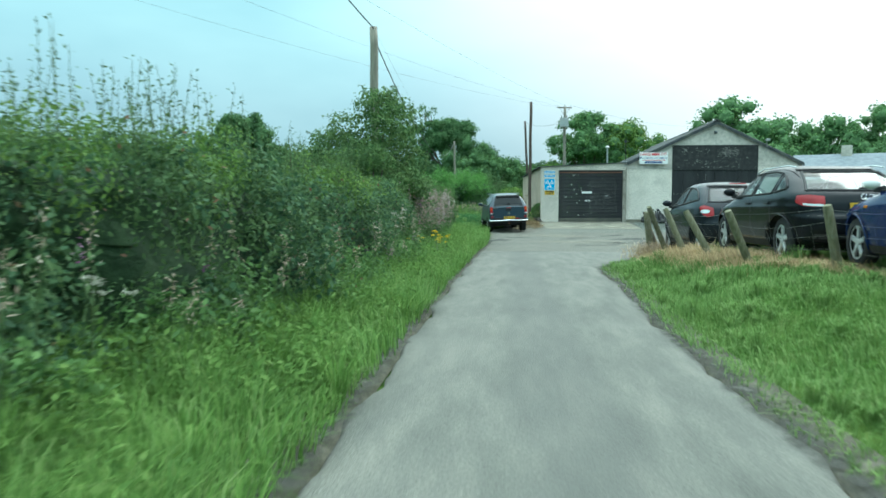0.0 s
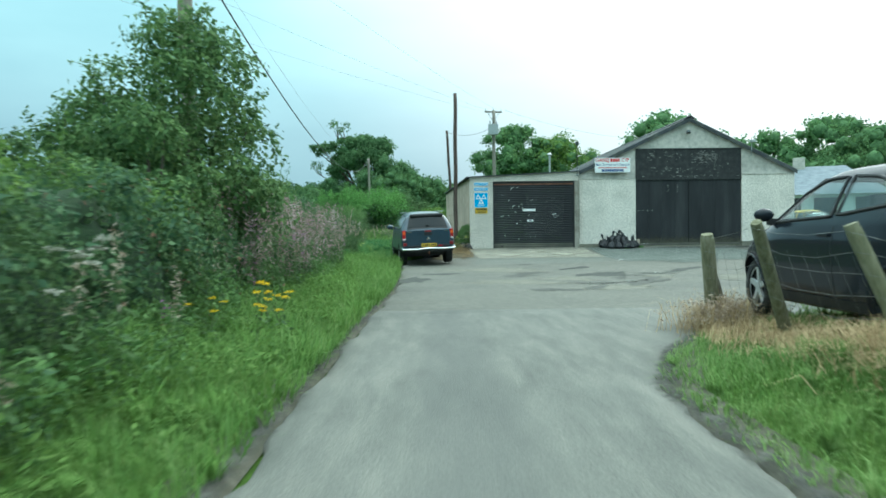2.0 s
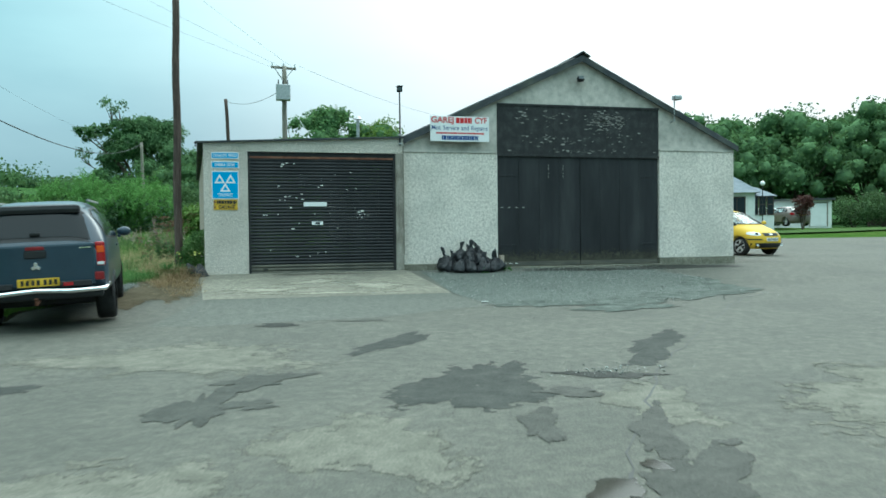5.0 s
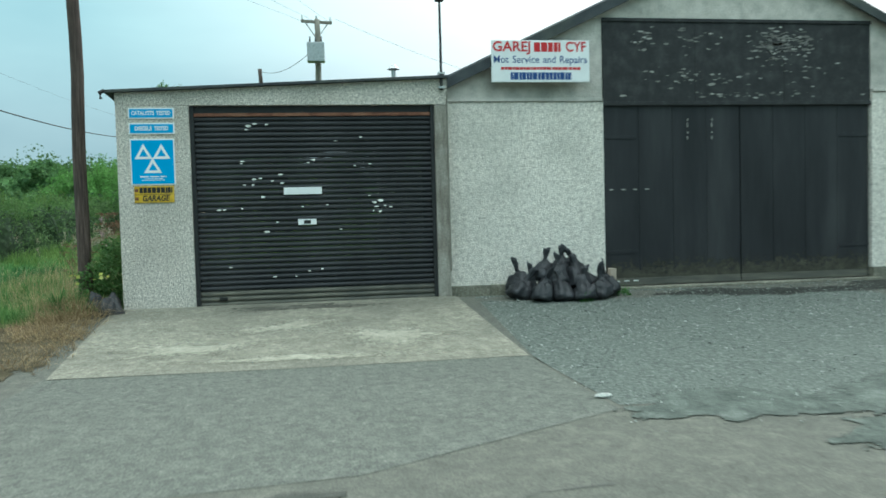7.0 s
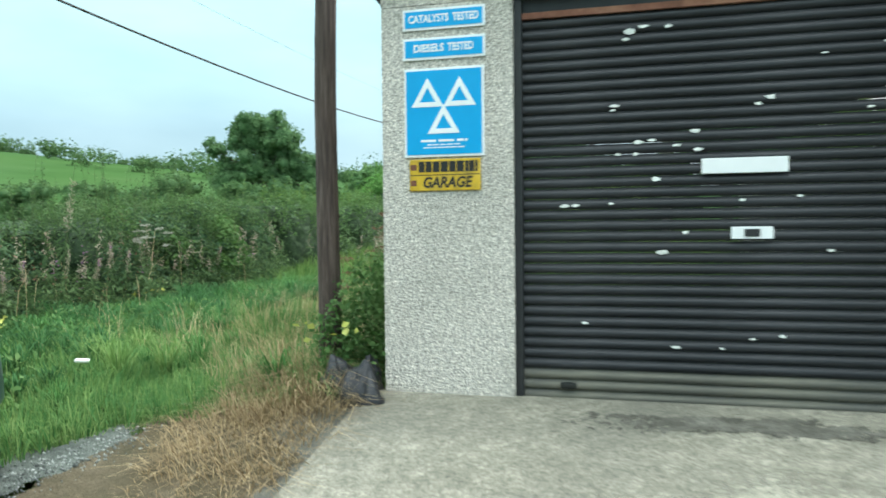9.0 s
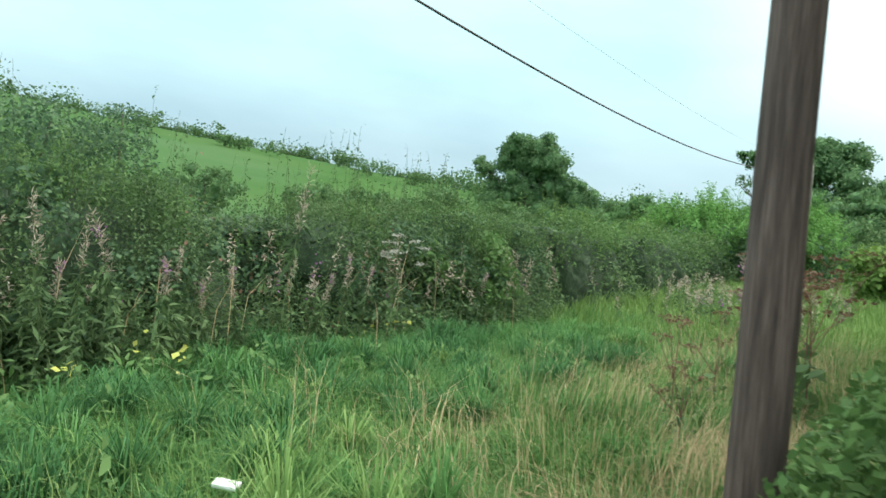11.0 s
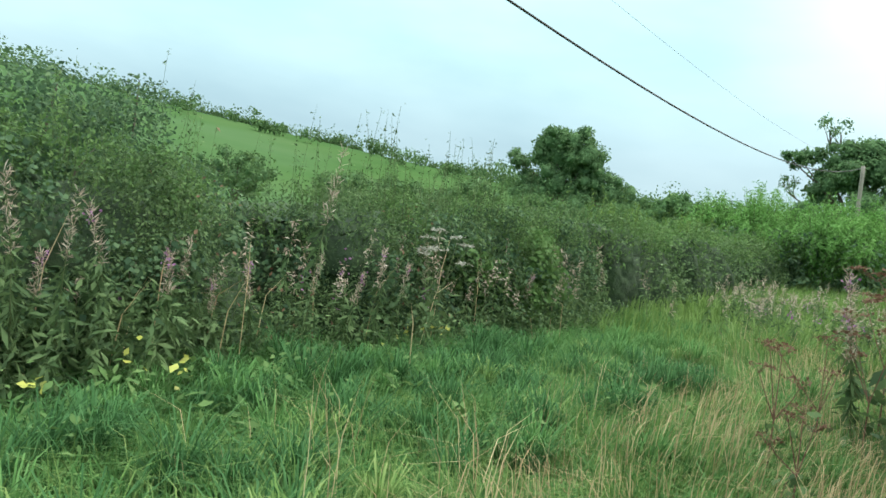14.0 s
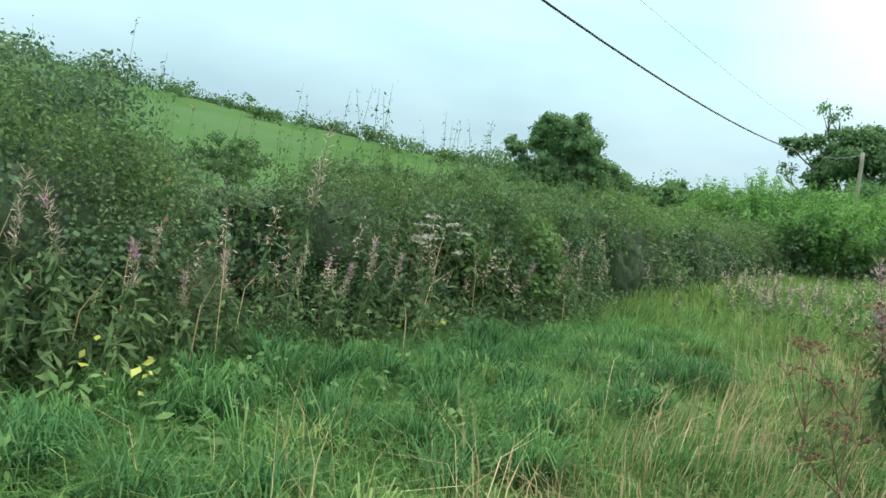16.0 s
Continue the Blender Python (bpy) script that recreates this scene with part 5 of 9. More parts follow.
crack([(2.75, -14.4), (3.15, -13.57), (4.01, -12.35), (4.85, -11.03), (5.3, -10.5)], 0.011, 1)
crack([(5.3, -10.5), (6.96, -8.58), (8.3, -7.1), (9.61, -5.72), (10.98, -4.73)], 0.009, 2)
crack([(-2.5, -6.95), (-1.2, -7.0), (0.1, -7.05), (0.1, -5.2), (0.08, -3.5)], 0.005, 3)
crack([(1.0, -6.9), (2.2, -6.6), (3.4, -6.9), (4.6, -6.7)], 0.007, 4)

# stones and chips of gravel
n = 6500
px = RNG.uniform(4.9, 11.0, n)
py = -np.abs(RNG.normal(0, 2.6, n)) - 0.1
keep = (py > -6)
rub = RNG.normal(0, 1, (160, 2)) * np.array([0.32, 0.12]) + np.array([4.45, -10.85])
px, py = px[keep], py[keep]
k9 = RNG.uniform(0, 1, 1400)
px = np.concatenate([px, rub[:, 0], -1.3 - 0.5 * k9 + RNG.normal(0, 0.12, 1400)])
py = np.concatenate([py, rub[:, 1], -1.15 - 1.7 * k9 + RNG.normal(0, 0.15, 1400)])
base = np.array([[0, 0, 1], [1, 0, 0.2], [0.1, 1, 0.1], [-1, 0.1, 0.2], [0, -1, 0], [0, 0, -0.6]], float)
tri_f = np.array([[0, 1, 2], [0, 2, 3], [0, 3, 4], [0, 4, 1], [5, 2, 1], [5, 3, 2], [5, 4, 3], [5, 1, 4]])
sc = np.exp(RNG.normal(-4.95, 0.45, len(px)))
rot = RNG.uniform(0, 6.3, len(px))
vv = base[None] * sc[:, None, None] * RNG.uniform(0.6, 1.3, (len(px), 6, 3))
vx = vv[..., 0] * np.cos(rot)[:, None] - vv[..., 1] * np.sin(rot)[:, None] + px[:, None]
vy = vv[..., 0] * np.sin(rot)[:, None] + vv[..., 1] * np.cos(rot)[:, None] + py[:, None]
vz = vv[..., 2] * 0.7 + (ground_z(px, py) + 0.022)[:, None]
tagged(mesh_np("gravel_stones", np.stack([vx, vy, vz], -1).reshape(-1, 3), (np.arange(len(px))[:, None, None] * 6 + tri_f).reshape(-1, 3), M["stone"]),
       "loose grey stones scattered on the gravel and beside the track", "gravel", kind="stuff")
bm = bmesh.new()
bmesh.ops.create_icosphere(bm, subdivisions=2, radius=1, matrix=Matrix.LocRotScale((5.0, -4.95, float(ground_z(5.0, -4.95)) + 0.03), Euler((0, 0, 0.2)), (0.08, 0.04, 0.02)))
tagged(obj("white_stone", bm, M["pale_stone"]), "flat white stone on the gravel edge", "stone")


# ---- filled black bags ----
def bag_mesh(name, seed, neck=True):
    """A slumped sack: rings from the base up, gathered in folds to a tied neck that flares above the tie."""
    r = random.Random(seed)
    off = Vector((r.uniform(0, 50), r.uniform(0, 50), 0))
    prof = [(0.95, 0.0), (1.12, 0.012), (1.13, 0.05), (1.05, 0.11), (0.92, 0.165), (0.74, 0.215), (0.54, 0.25), (0.36, 0.275), (0.24, 0.295), (0.18, 0.32)]
    prof += [(0.20, 0.345), (0.27, 0.38), (0.32, 0.42), (0.33, 0.455)] if neck else [(0.10, 0.325), (0.03, 0.33)]
    sides, lean, ph = 26, (r.uniform(-0.4, 0.4), r.uniform(-0.4, 0.4)), r.uniform(0, 6.3)
    kx, ky = r.uniform(0.13, 0.18), r.uniform(0.115, 0.15)
    bm = bmesh.new()
    rings = []
    for q, z in prof:
        z *= 1.05
        ring = []
        up = max(0.0, z - 0.2)
        for k in range(sides):
            a = 2 * math.pi * k / sides
            fold = 0.13 * math.sin(7 * a + ph + 3 * z) + 0.09 * math.sin(11 * a - ph)
            w = q * (1 + fold * min(1.0, z / 0.2))
            c, s = math.cos(a), math.sin(a)
            e = (abs(c) ** 3 + abs(s) ** 3) ** (-1 / 3)          # boxy in plan
            p = Vector((c * e * w * kx, s * e * w * ky, z))
            d = noise.noise(p * 7 + off) * 0.075 + noise.noise(p * 19 + off) * 0.03
            ring.append(bm.verts.new((p.x * (1 + d * 4) + lean[0] * up, p.y * (1 + d * 4) + lean[1] * up, max(0.0, z + d * min(1, z / 0.1)))))
        rings.append(ring)
    for a, b in zip(rings, rings[1:]):
        for k in range(sides):
            bm.faces.new((a[k], a[(k + 1) % sides], b[(k + 1) % sides], b[k]))
    bm.faces.new(rings[0][::-1])
    top = bm.verts.new((lean[0] * 0.2, lean[1] * 0.2, prof[-1][1] - (0.05 if neck else 0.0)))
    for k in range(sides):
        bm.faces.new((rings[-1][k], rings[-1][(k + 1) % sides], top))
    return obj(name, bm, M["plastic"], smooth=True)


protos = [tagged(bag_mesh("filled_bag", s), "black plastic bag filled and tied, piled against the shed wall", "bag", "bags piled by the shed door") for s in (1, 2, 3, 4)]
BAGS = [(5.42, -0.22, 0, 10), (5.72, -0.42, 0, 60), (6.02, -0.50, 0, 20), (6.32, -0.50, 0, 100), (6.60, -0.40, 0, 40), (6.82, -0.22, 0, 75), (5.62, -0.06, 0, 80), (5.92, -0.15, 0.05, 130), (6.22, -0.2, 0.05, 160), (6.52, -0.12, 0.02, 15),
        (5.85, -0.02, 0.24, 200), (6.12, -0.02, 0.28, 30), (6.40, 0.0, 0.22, 250), (5.5, 0.02, 0.04, 300), (6.02, -0.28, 0.2, 90), (6.3, -0.3, 0.18, 220)]
for i, (x, y, z, a) in enumerate(BAGS):
    y, z = y - 0.2, 0.82 * z
    m = pose(x, y, float(ground_z(x, y)) + 0.02 + z, -14 + 8 * math.sin(i * 2.1), 30 * (6.12 - x) + 6 * math.cos(i * 1.7), 0) @ pose(0, 0, 0, 0, 0, a)
    if i < 4:
        protos[i].matrix_basis = m
    else:
        copy_thing(protos[i % 4], m)
b2 = None
for x, y, a, s in ((-0.33, -0.12, 30, 9), (-0.10, -0.26, 120, 10), (-0.20, 0.02, 70, 11)):
    b2 = tagged(bag_mesh("filled_bag", s, neck=False), "crumpled black bag lying by the telegraph pole", "bag", "bags by the pole")
    b2.matrix_basis = pose(x, y, float(ground_z(x, y)) - 0.07, 6, 4, a)


# ---- poles and overhead lines ----
def pole(foot, top, r0, r1, material, label, extra=None):
    foot, top = Vector(foot), Vector(top)
    p = empty("telegraph_pole", Matrix.Translation(foot), label, "pole")
    bm = bmesh.new()
    d = top - foot
    n = 12
    pts = [d * (i / n) + Vector((0.012 * math.sin(i * 1.3), 0.012 * math.cos(i * 1.9), 0)) * (0 < i < n) for i in range(n + 1)]
    tube(bm, [Vector((0, 0, -0.3))] + pts[1:], [r0 + (r1 - r0) * i / n for i in range(n + 1)], 14)
    part("shaft", bm, material, p, smooth=True)
    return p, d


p, d = pole((-0.59, 0.35, 0.0), (-0.55, 0.30, 6.5), 0.092, 0.075, M["wood_pole"], "dark creosoted telegraph pole beside the lean-to")
p, d = pole((2.5, 17.1, 0.3), (2.52, 17.1, 8.45), 0.13, 0.10, M["wood_grey"], "weathered power pole with crossarm and grey transformer")
part("crossarm", boxm(-0.56, 0.56, -0.06, 0.06, 8.02, 8.11, bevel=0.01, m=pose(0, 0, 0, 0, 0, 12)), M["wood_grey"], p)
for x in (-0.5, 0.0, 0.5):
    bm = bmesh.new()
    cyl(bm, 0.05, 0.16, pose(x, x * 0.2, 8.2), 10, 0.03)
    part("insulator", bm, M["lamp_clear"] if x else M["metal"], p)
tr = part("transformer", boxm(-0.36, 0.26, -0.5, -0.14, 6.55, 7.25, bevel=0.03), M["metal"], p, "grey steel transformer tank")
for x in (-0.25, -0.05, 0.15):
    bm = bmesh.new()
    cyl(bm, 0.035, 0.22, pose(x, -0.32, 7.36), 8, 0.02)
    part("bushing", bm, M["black_metal"], tr)
for s in (-1, 1):
    bm = bmesh.new()
    tube(bm, [(0, 0, 7.45), (s * 0.4, s * 0.09, 8.03)], 0.02, 6)
    part("brace", bm, M["metal"], p)
p, d = pole((0.1, 25.5, 0.5), (-0.3, 25.4, 8.3), 0.12, 0.09, M["wood_dark"], "leaning dark wooden pole behind the lean-to")
p, d = pole((-8.35, 54.1, 1.2), (-8.5, 54.0, 9.1), 0.15, 0.12, M["wood_grey"], "pale weathered telegraph pole among the bushes")
p, d = pole((-5.85, -17.7, -0.2), (-5.95, -17.7, 6.35), 0.15, 0.12, M["wood_grey"], "pale knotted telegraph pole standing in the hedge")
part("arm", boxm(0.06, 0.42, -0.03, 0.03, 4.12, 4.18, bevel=0.008), M["black_metal"], p)
part("junction_box", boxm(0.30, 0.46, -0.09, 0.09, 4.1, 4.5, bevel=0.03), M["black_metal"], p, "black cable junction box")
bm = bmesh.new()
tube(bm, [(0.38, 0, 4.12), (0.36, 0.02, 3.6), (0.2, 0.02, 3.2), (0.15, 0.02, 2.0)], 0.02, 6)
part("cable", bm, M["wire"], p)


def line(a, b, sag, r, label, name="overhead_cable"):
    a, b = Vector(a), Vector(b)
    bm = bmesh.new()
    n = 40
    tube(bm, [a.lerp(b, i / n) - Vector((0, 0, 4 * sag * (i / n) * (1 - i / n))) for i in range(n + 1)], r, 6)
    return tagged(obj(name, bm, M["wire"]), label, "cable")


line((-5.93, -17.7, 6.0), (-8.5, 54.0, 9.0), 2.58, 0.020, "thick black overhead cable sagging between two poles")
line((-5.93, -17.7, 6.3), (-5.2, -70, 8.0), 1.2, 0.018, "thick black overhead cable running back along the lane")
line((-5.9, -17.7, 6.25), (-8.5, 54.0, 9.1), 1.6, 0.003, "thin overhead wire above the hedge")
line((2.02, 17.0, 8.35), (-26, -40, 9.0), 1.0, 0.0035, "thin overhead power wire above the lane")
line((2.52, 17.1, 8.35), (-22, -42, 9.4), 1.0, 0.0035, "thin overhead power wire above the lane")
line((3.02, 17.2, 8.35), (-16, -44, 9.8), 1.0, 0.0035, "thin overhead power wire above the lane")
line((2.3, 16.9, 7.3), (-0.29, 25.4, 8.2), 0.35, 0.010, "thin service wire between two poles")
line((3.2, 17.2, 8.5), (22, 40, 9.5), 0.8, 0.006, "thin overhead power wire behind the shed")
line((2.3, 17.0, 7.4), (3.4, 17.6, 2.0), 0.0, 0.012, "steel stay wire of the power pole")

# ---- fence ----
fence = empty("fence", pose(1.6, -26, 0), "leaning mossy posts with sagging stock wire round the parked cars", "fence")
POSTS = [((1.73, -22.1, -0.3), (1.58, -22.3, 0.70), 0.085), ((1.74, -23.9, -0.2), (1.24, -24.4, 0.82), 0.06), ((1.72, -25.9, -0.2), (1.30, -25.8, 0.79), 0.06),
         ((1.74, -27.9, -0.2), (1.24, -27.75, 0.75), 0.06), ((1.85, -29.5, -0.2), (1.36, -29.8, 0.76), 0.06), ((2.36, -31.2, -0.2), (2.08, -31.4, 0.84), 0.06),
         ((3.2, -33.2, -0.2), (2.95, -33.3, 0.86), 0.06), ((3.9, -35.3, -0.2), (3.6, -35.4, 0.86), 0.06)]
for a, b, r in POSTS:
    a, b = Vector(a) - Vector((1.6, -26, 0)), Vector(b) - Vector((1.6, -26, 0))
    bm = bmesh.new()
    tube(bm, [a.lerp(b, t) for t in (0, 0.3, 0.6, 0.93, 1)], [r * 1.05, r, r * 0.97, r * 0.95, r * 0.8], 12)
    part("post", bm, M["post"], fence, smooth=False)
bm = bmesh.new()
tube(bm, [(0.02, 3.75, 0.42), (0.42, 4.25, -0.35)], [0.045, 0.05], 8)
part("strut", bm, M["wood_grey"], fence, "pale split strut against the corner post")
for k, f in enumerate((0.32, 0.48, 0.64, 0.80, 0.95)):
    bm = bmesh.new()
    pts = []
    for (a, b, r), (a2, b2_, r2) in zip(POSTS, POSTS[1:]):
        pa, pb = Vector(a).lerp(Vector(b), f), Vector(a2).lerp(Vector(b2_), f)
        for t in (0, 0.33, 0.66):
            pts.append(pa.lerp(pb, t) - Vector((1.6 + 0.06, -26, 0.05 * math.sin(math.pi * t) * (1 + 0.6 * math.sin(k * 2.2 + pa.y)))))
    tube(bm, pts, 0.0017, 4)
    part("wire", bm, M["fence_wire"], fence)
for i in range(46):
    t = i / 46 * (len(POSTS) - 1)
    j = int(t)
    fa = [Vector(POSTS[j + q][0]).lerp(Vector(POSTS[j + q][1]), g) for q in (0, 1) for g in (0.32, 0.80)]
    lo, hi = fa[0].lerp(fa[2], t - j), fa[1].lerp(fa[3], t - j)
    bm = bmesh.new()
    o = Vector((1.66, -26, 0.03))
    tube(bm, [lo - o, (lo + hi) / 2 - o + Vector((0, 0.02 * math.sin(i), 0)), hi - o], 0.0013, 3)
    part("stay_wire", bm, M["fence_wire"], fence)
bm = bmesh.new()
box(bm, 0, 0.34, -0.015, 0.015, 0, 0.3, bevel=0.004)
wb = tagged(obj("white_board", bm, M["sign_white"]), "small plain white board standing in the verge", "board")
wb.matrix_basis = pose(2.15, -38.4, 0.12, 0, -28, 8)


# ---- vehicles ----
def loft(bm, rings, cap=True):
    vs = [[bm.verts.new(p) for p in r] for r in rings]
    n = len(rings[0])
    for a, b in zip(vs, vs[1:]):
        for i in range(n):
            bm.faces.new((a[i], a[(i + 1) % n], b[(i + 1) % n], b[i]))
    if cap:
        bm.faces.new(vs[0][::-1])
        bm.faces.new(vs[-1])
    bmesh.ops.recalc_face_normals(bm, faces=bm.faces)
    return bm


def wheel(parent, x, y, r, w, side, alloy):
    wh = part("wheel", bmesh.new(), M["tyre"], parent)
    wh.matrix_local = pose(x, y, r)
    bm = bmesh.new()
    prof_w = [(r * 0.68, -w / 2), (r * 0.93, -w / 2), (r, -w * 0.33), (r, w * 0.33), (r * 0.93, w / 2), (r * 0.68, w / 2)]
    n = 28
    rings = [[(a, rr * math.cos(t), rr * math.sin(t)) for rr, a in prof_w] for t in (2 * math.pi * k / n for k in range(n))]
    vs = [[bm.verts.new(p) for p in q] for q in rings]
    for i in range(n):
        for j in range(len(prof_w) - 1):
            bm.faces.new((vs[i][j], vs[i][j + 1], vs[(i + 1) % n][j + 1], vs[(i + 1) % n][j]))
    bmesh.ops.recalc_face_normals(bm, faces=bm.faces)
    part("tyre", bm, M["tyre"], wh, smooth=True)
    bm = bmesh.new()
    cyl(bm, r * 0.685, w * 0.5, pose(0, 0, 0, 0, 90, 0), 24)
    part("drum", bm, M["trim"], wh)
    bm = bmesh.new()
    xo = side * w * 0.36
    for k in range(5):
        a = 72 * k
        box(bm, xo - 0.015, xo + 0.015, -r * 0.10, r * 0.10, r * 0.08, r * 0.66, bevel=0.008, m=pose(0, 0, 0, a, 0, 0))
    cyl(bm, r * 0.15, 0.04, pose(xo, 0, 0, 0, 90, 0), 12)
    nn = 24
    for k in range(nn):
        a0, a1 = 2 * math.pi * k / nn, 2 * math.pi * (k + 1) / nn
        q = [bm.verts.new((xo + side * 0.012, rr * math.cos(a), rr * math.sin(a))) for rr, a in ((r * 0.6, a0), (r * 0.7, a0), (r * 0.7, a1), (r * 0.6, a1))]
        bm.faces.new(q)
    bmesh.ops.recalc_face_normals(bm, faces=bm.faces)
    part("rim", bm, alloy, wh)


def arch_shade(bm, x, y, r, side):
    """A dark half disc a little proud of the flank, painting in the shade of the wheel well."""
    n = 16
    for k in range(n):
        a0, a1 = math.pi * k / n, math.pi * (k + 1) / n
        q = [(x, y + rr * math.cos(a), r * 0.95 + rr * math.sin(a)) for rr, a in ((0.0, a0), (r * 1.16, a0), (r * 1.16, a1), (0.0, a1))]
        vs = [bm.verts.new(p) for p in (q[1], q[2], q[0])]
        bm.faces.new(vs if side > 0 else vs[::-1])


def plate(c, x, y, z, w, material, facing=-1):
    p = part("number_plate", boxm(x - w / 2, x + w / 2, min(y, y + facing * 0.012), max(y, y + facing * 0.012), z - 0.055, z + 0.055, bevel=0.003), material, c, "number plate with dark bars")
    for i in range(7):
        xx = x - w * 0.42 + i * w * 0.125 + (0.02 if i > 3 else 0)
        part("letter_bar", boxm(xx, xx + w * 0.075, min(y + facing * 0.011, y + facing * 0.015), max(y + facing * 0.011, y + facing * 0.015), z - 0.035, z + 0.035), M["ink_black"], p)


# cars with a skin of smooth sections; windows, lamps and trim lie on that skin
class Skin:
    def __init__(self, prof, plan, sill, belt, tumble, p=4.2):
        yy = np.linspace(prof[0][0], prof[-1][0], 400)
        ker = np.hanning(23) / np.hanning(23).sum()
        soft_ = lambda v: np.convolve(np.pad(v, 11, mode="edge"), ker, mode="valid")
        self.yy = yy
        self.zt = soft_(np.interp(yy, *zip(*prof)))
        self.w = soft_(np.interp(yy, *zip(*plan)))
        self.s = soft_(np.interp(yy, *zip(*sill)))
        self.belt, self.tumble, self.p, self.zm = belt, tumble, p, 0.56
        self.high = max(z for _, z in prof)

    def at(self, y):
        return np.interp(y, self.yy, self.w), np.interp(y, self.yy, self.zt), np.interp(y, self.yy, self.s)

    def lean(self, z):
        return 1 - self.tumble * max(0.0, z - self.belt) / (self.high - self.belt)

    def side(self, y, z):
        w, zt, s0 = self.at(y)
        zm = min(self.zm, zt - 0.05)
        if z <= zm:
            return w * (1 - 0.10 * ((zm - z) / (zm - s0)) ** 2)
        e = min(0.999, (z - zm) / (zt - zm))
        crease = 1 + 0.012 * math.exp(-((z - self.belt + 0.16) / 0.05) ** 2)
        return w * self.lean(z) * crease * (1 - e ** self.p) ** (1 / self.p)

    def top(self, x, y):
        w, zt, s0 = self.at(y)
        zm = min(self.zm, zt - 0.05)
        q = min(0.999, abs(x) / (w * self.lean(zt)))
        return zm + (zt - zm) * (1 - q ** self.p) ** (1 / self.p)

    def body(self, bm):
        ys = np.concatenate([np.linspace(self.yy[0], self.yy[0] + 0.12, 7), np.linspace(self.yy[0] + 0.16, self.yy[-1] - 0.16, 70), np.linspace(self.yy[-1] - 0.12, self.yy[-1], 7)])
        rings = []
        for y in ys:
            w, zt, s0 = self.at(y)
            zm = min(self.zm, zt - 0.05)
            zs = list(np.linspace(s0, zm, 6)) + [zm + (zt - zm) * math.sin(a) ** (2 / self.p) for a in np.linspace(0.12, math.pi / 2 - 0.12, 16)]
            right = [(self.side(y, z), y, z) for z in zs] + [(0.0, y, zt)]
            rings.append(right + [(-a, b, c_) for a, b, c_ in right[-2::-1]])
        loft(bm, rings)

    def pane(self, name, lower, upper, s, parent, material, off=0.005, label="", n=16, k=7):
        """A sheet on the flank between a lower and an upper edge, each a line of (y, z)."""
        y0, y1 = lower[0][0], lower[-1][0]
        v = []
        for y in np.linspace(y0, y1, n):
            za, zb = np.interp(y, *zip(*lower)), np.interp(y, *zip(*upper))
            for z in np.linspace(za, zb, k):
                v.append((s * (self.side(y, z) + off), y, z))
        i = (np.arange(n - 1)[:, None] * k + np.arange(k - 1)[None]).ravel()
        f = np.stack([i, i + 1, i + k + 1, i + k], 1)
        ob = mesh_np(name, np.array(v), f if s < 0 else f[:, ::-1], material, parent, smooth=True)
        if label:
            ob["label"] = label
        return ob

    def screen(self, name, y0, y1, w0, w1, parent, material, off=0.006, x_c=0.0):
        """A sheet on the upper skin from y0 to y1, its half width going from w0 to w1."""
        n, k = 12, 13
        v = []
        for t in np.linspace(0, 1, n):
            y = y0 + (y1 - y0) * t
            for x in np.linspace(-1, 1, k):
                xx = x_c + x * (w0 + (w1 - w0) * t)
                v.append((xx, y - (off if y0 < 0 else -off), self.top(xx, y) + off))
        i = (np.arange(n - 1)[:, None] * k + np.arange(k - 1)[None]).ravel()
        f = np.stack([i, i + 1, i + k + 1, i + k], 1)
        return mesh_np(name, np.array(v), f if y1 > y0 else f[:, ::-1], material, parent, smooth=True)


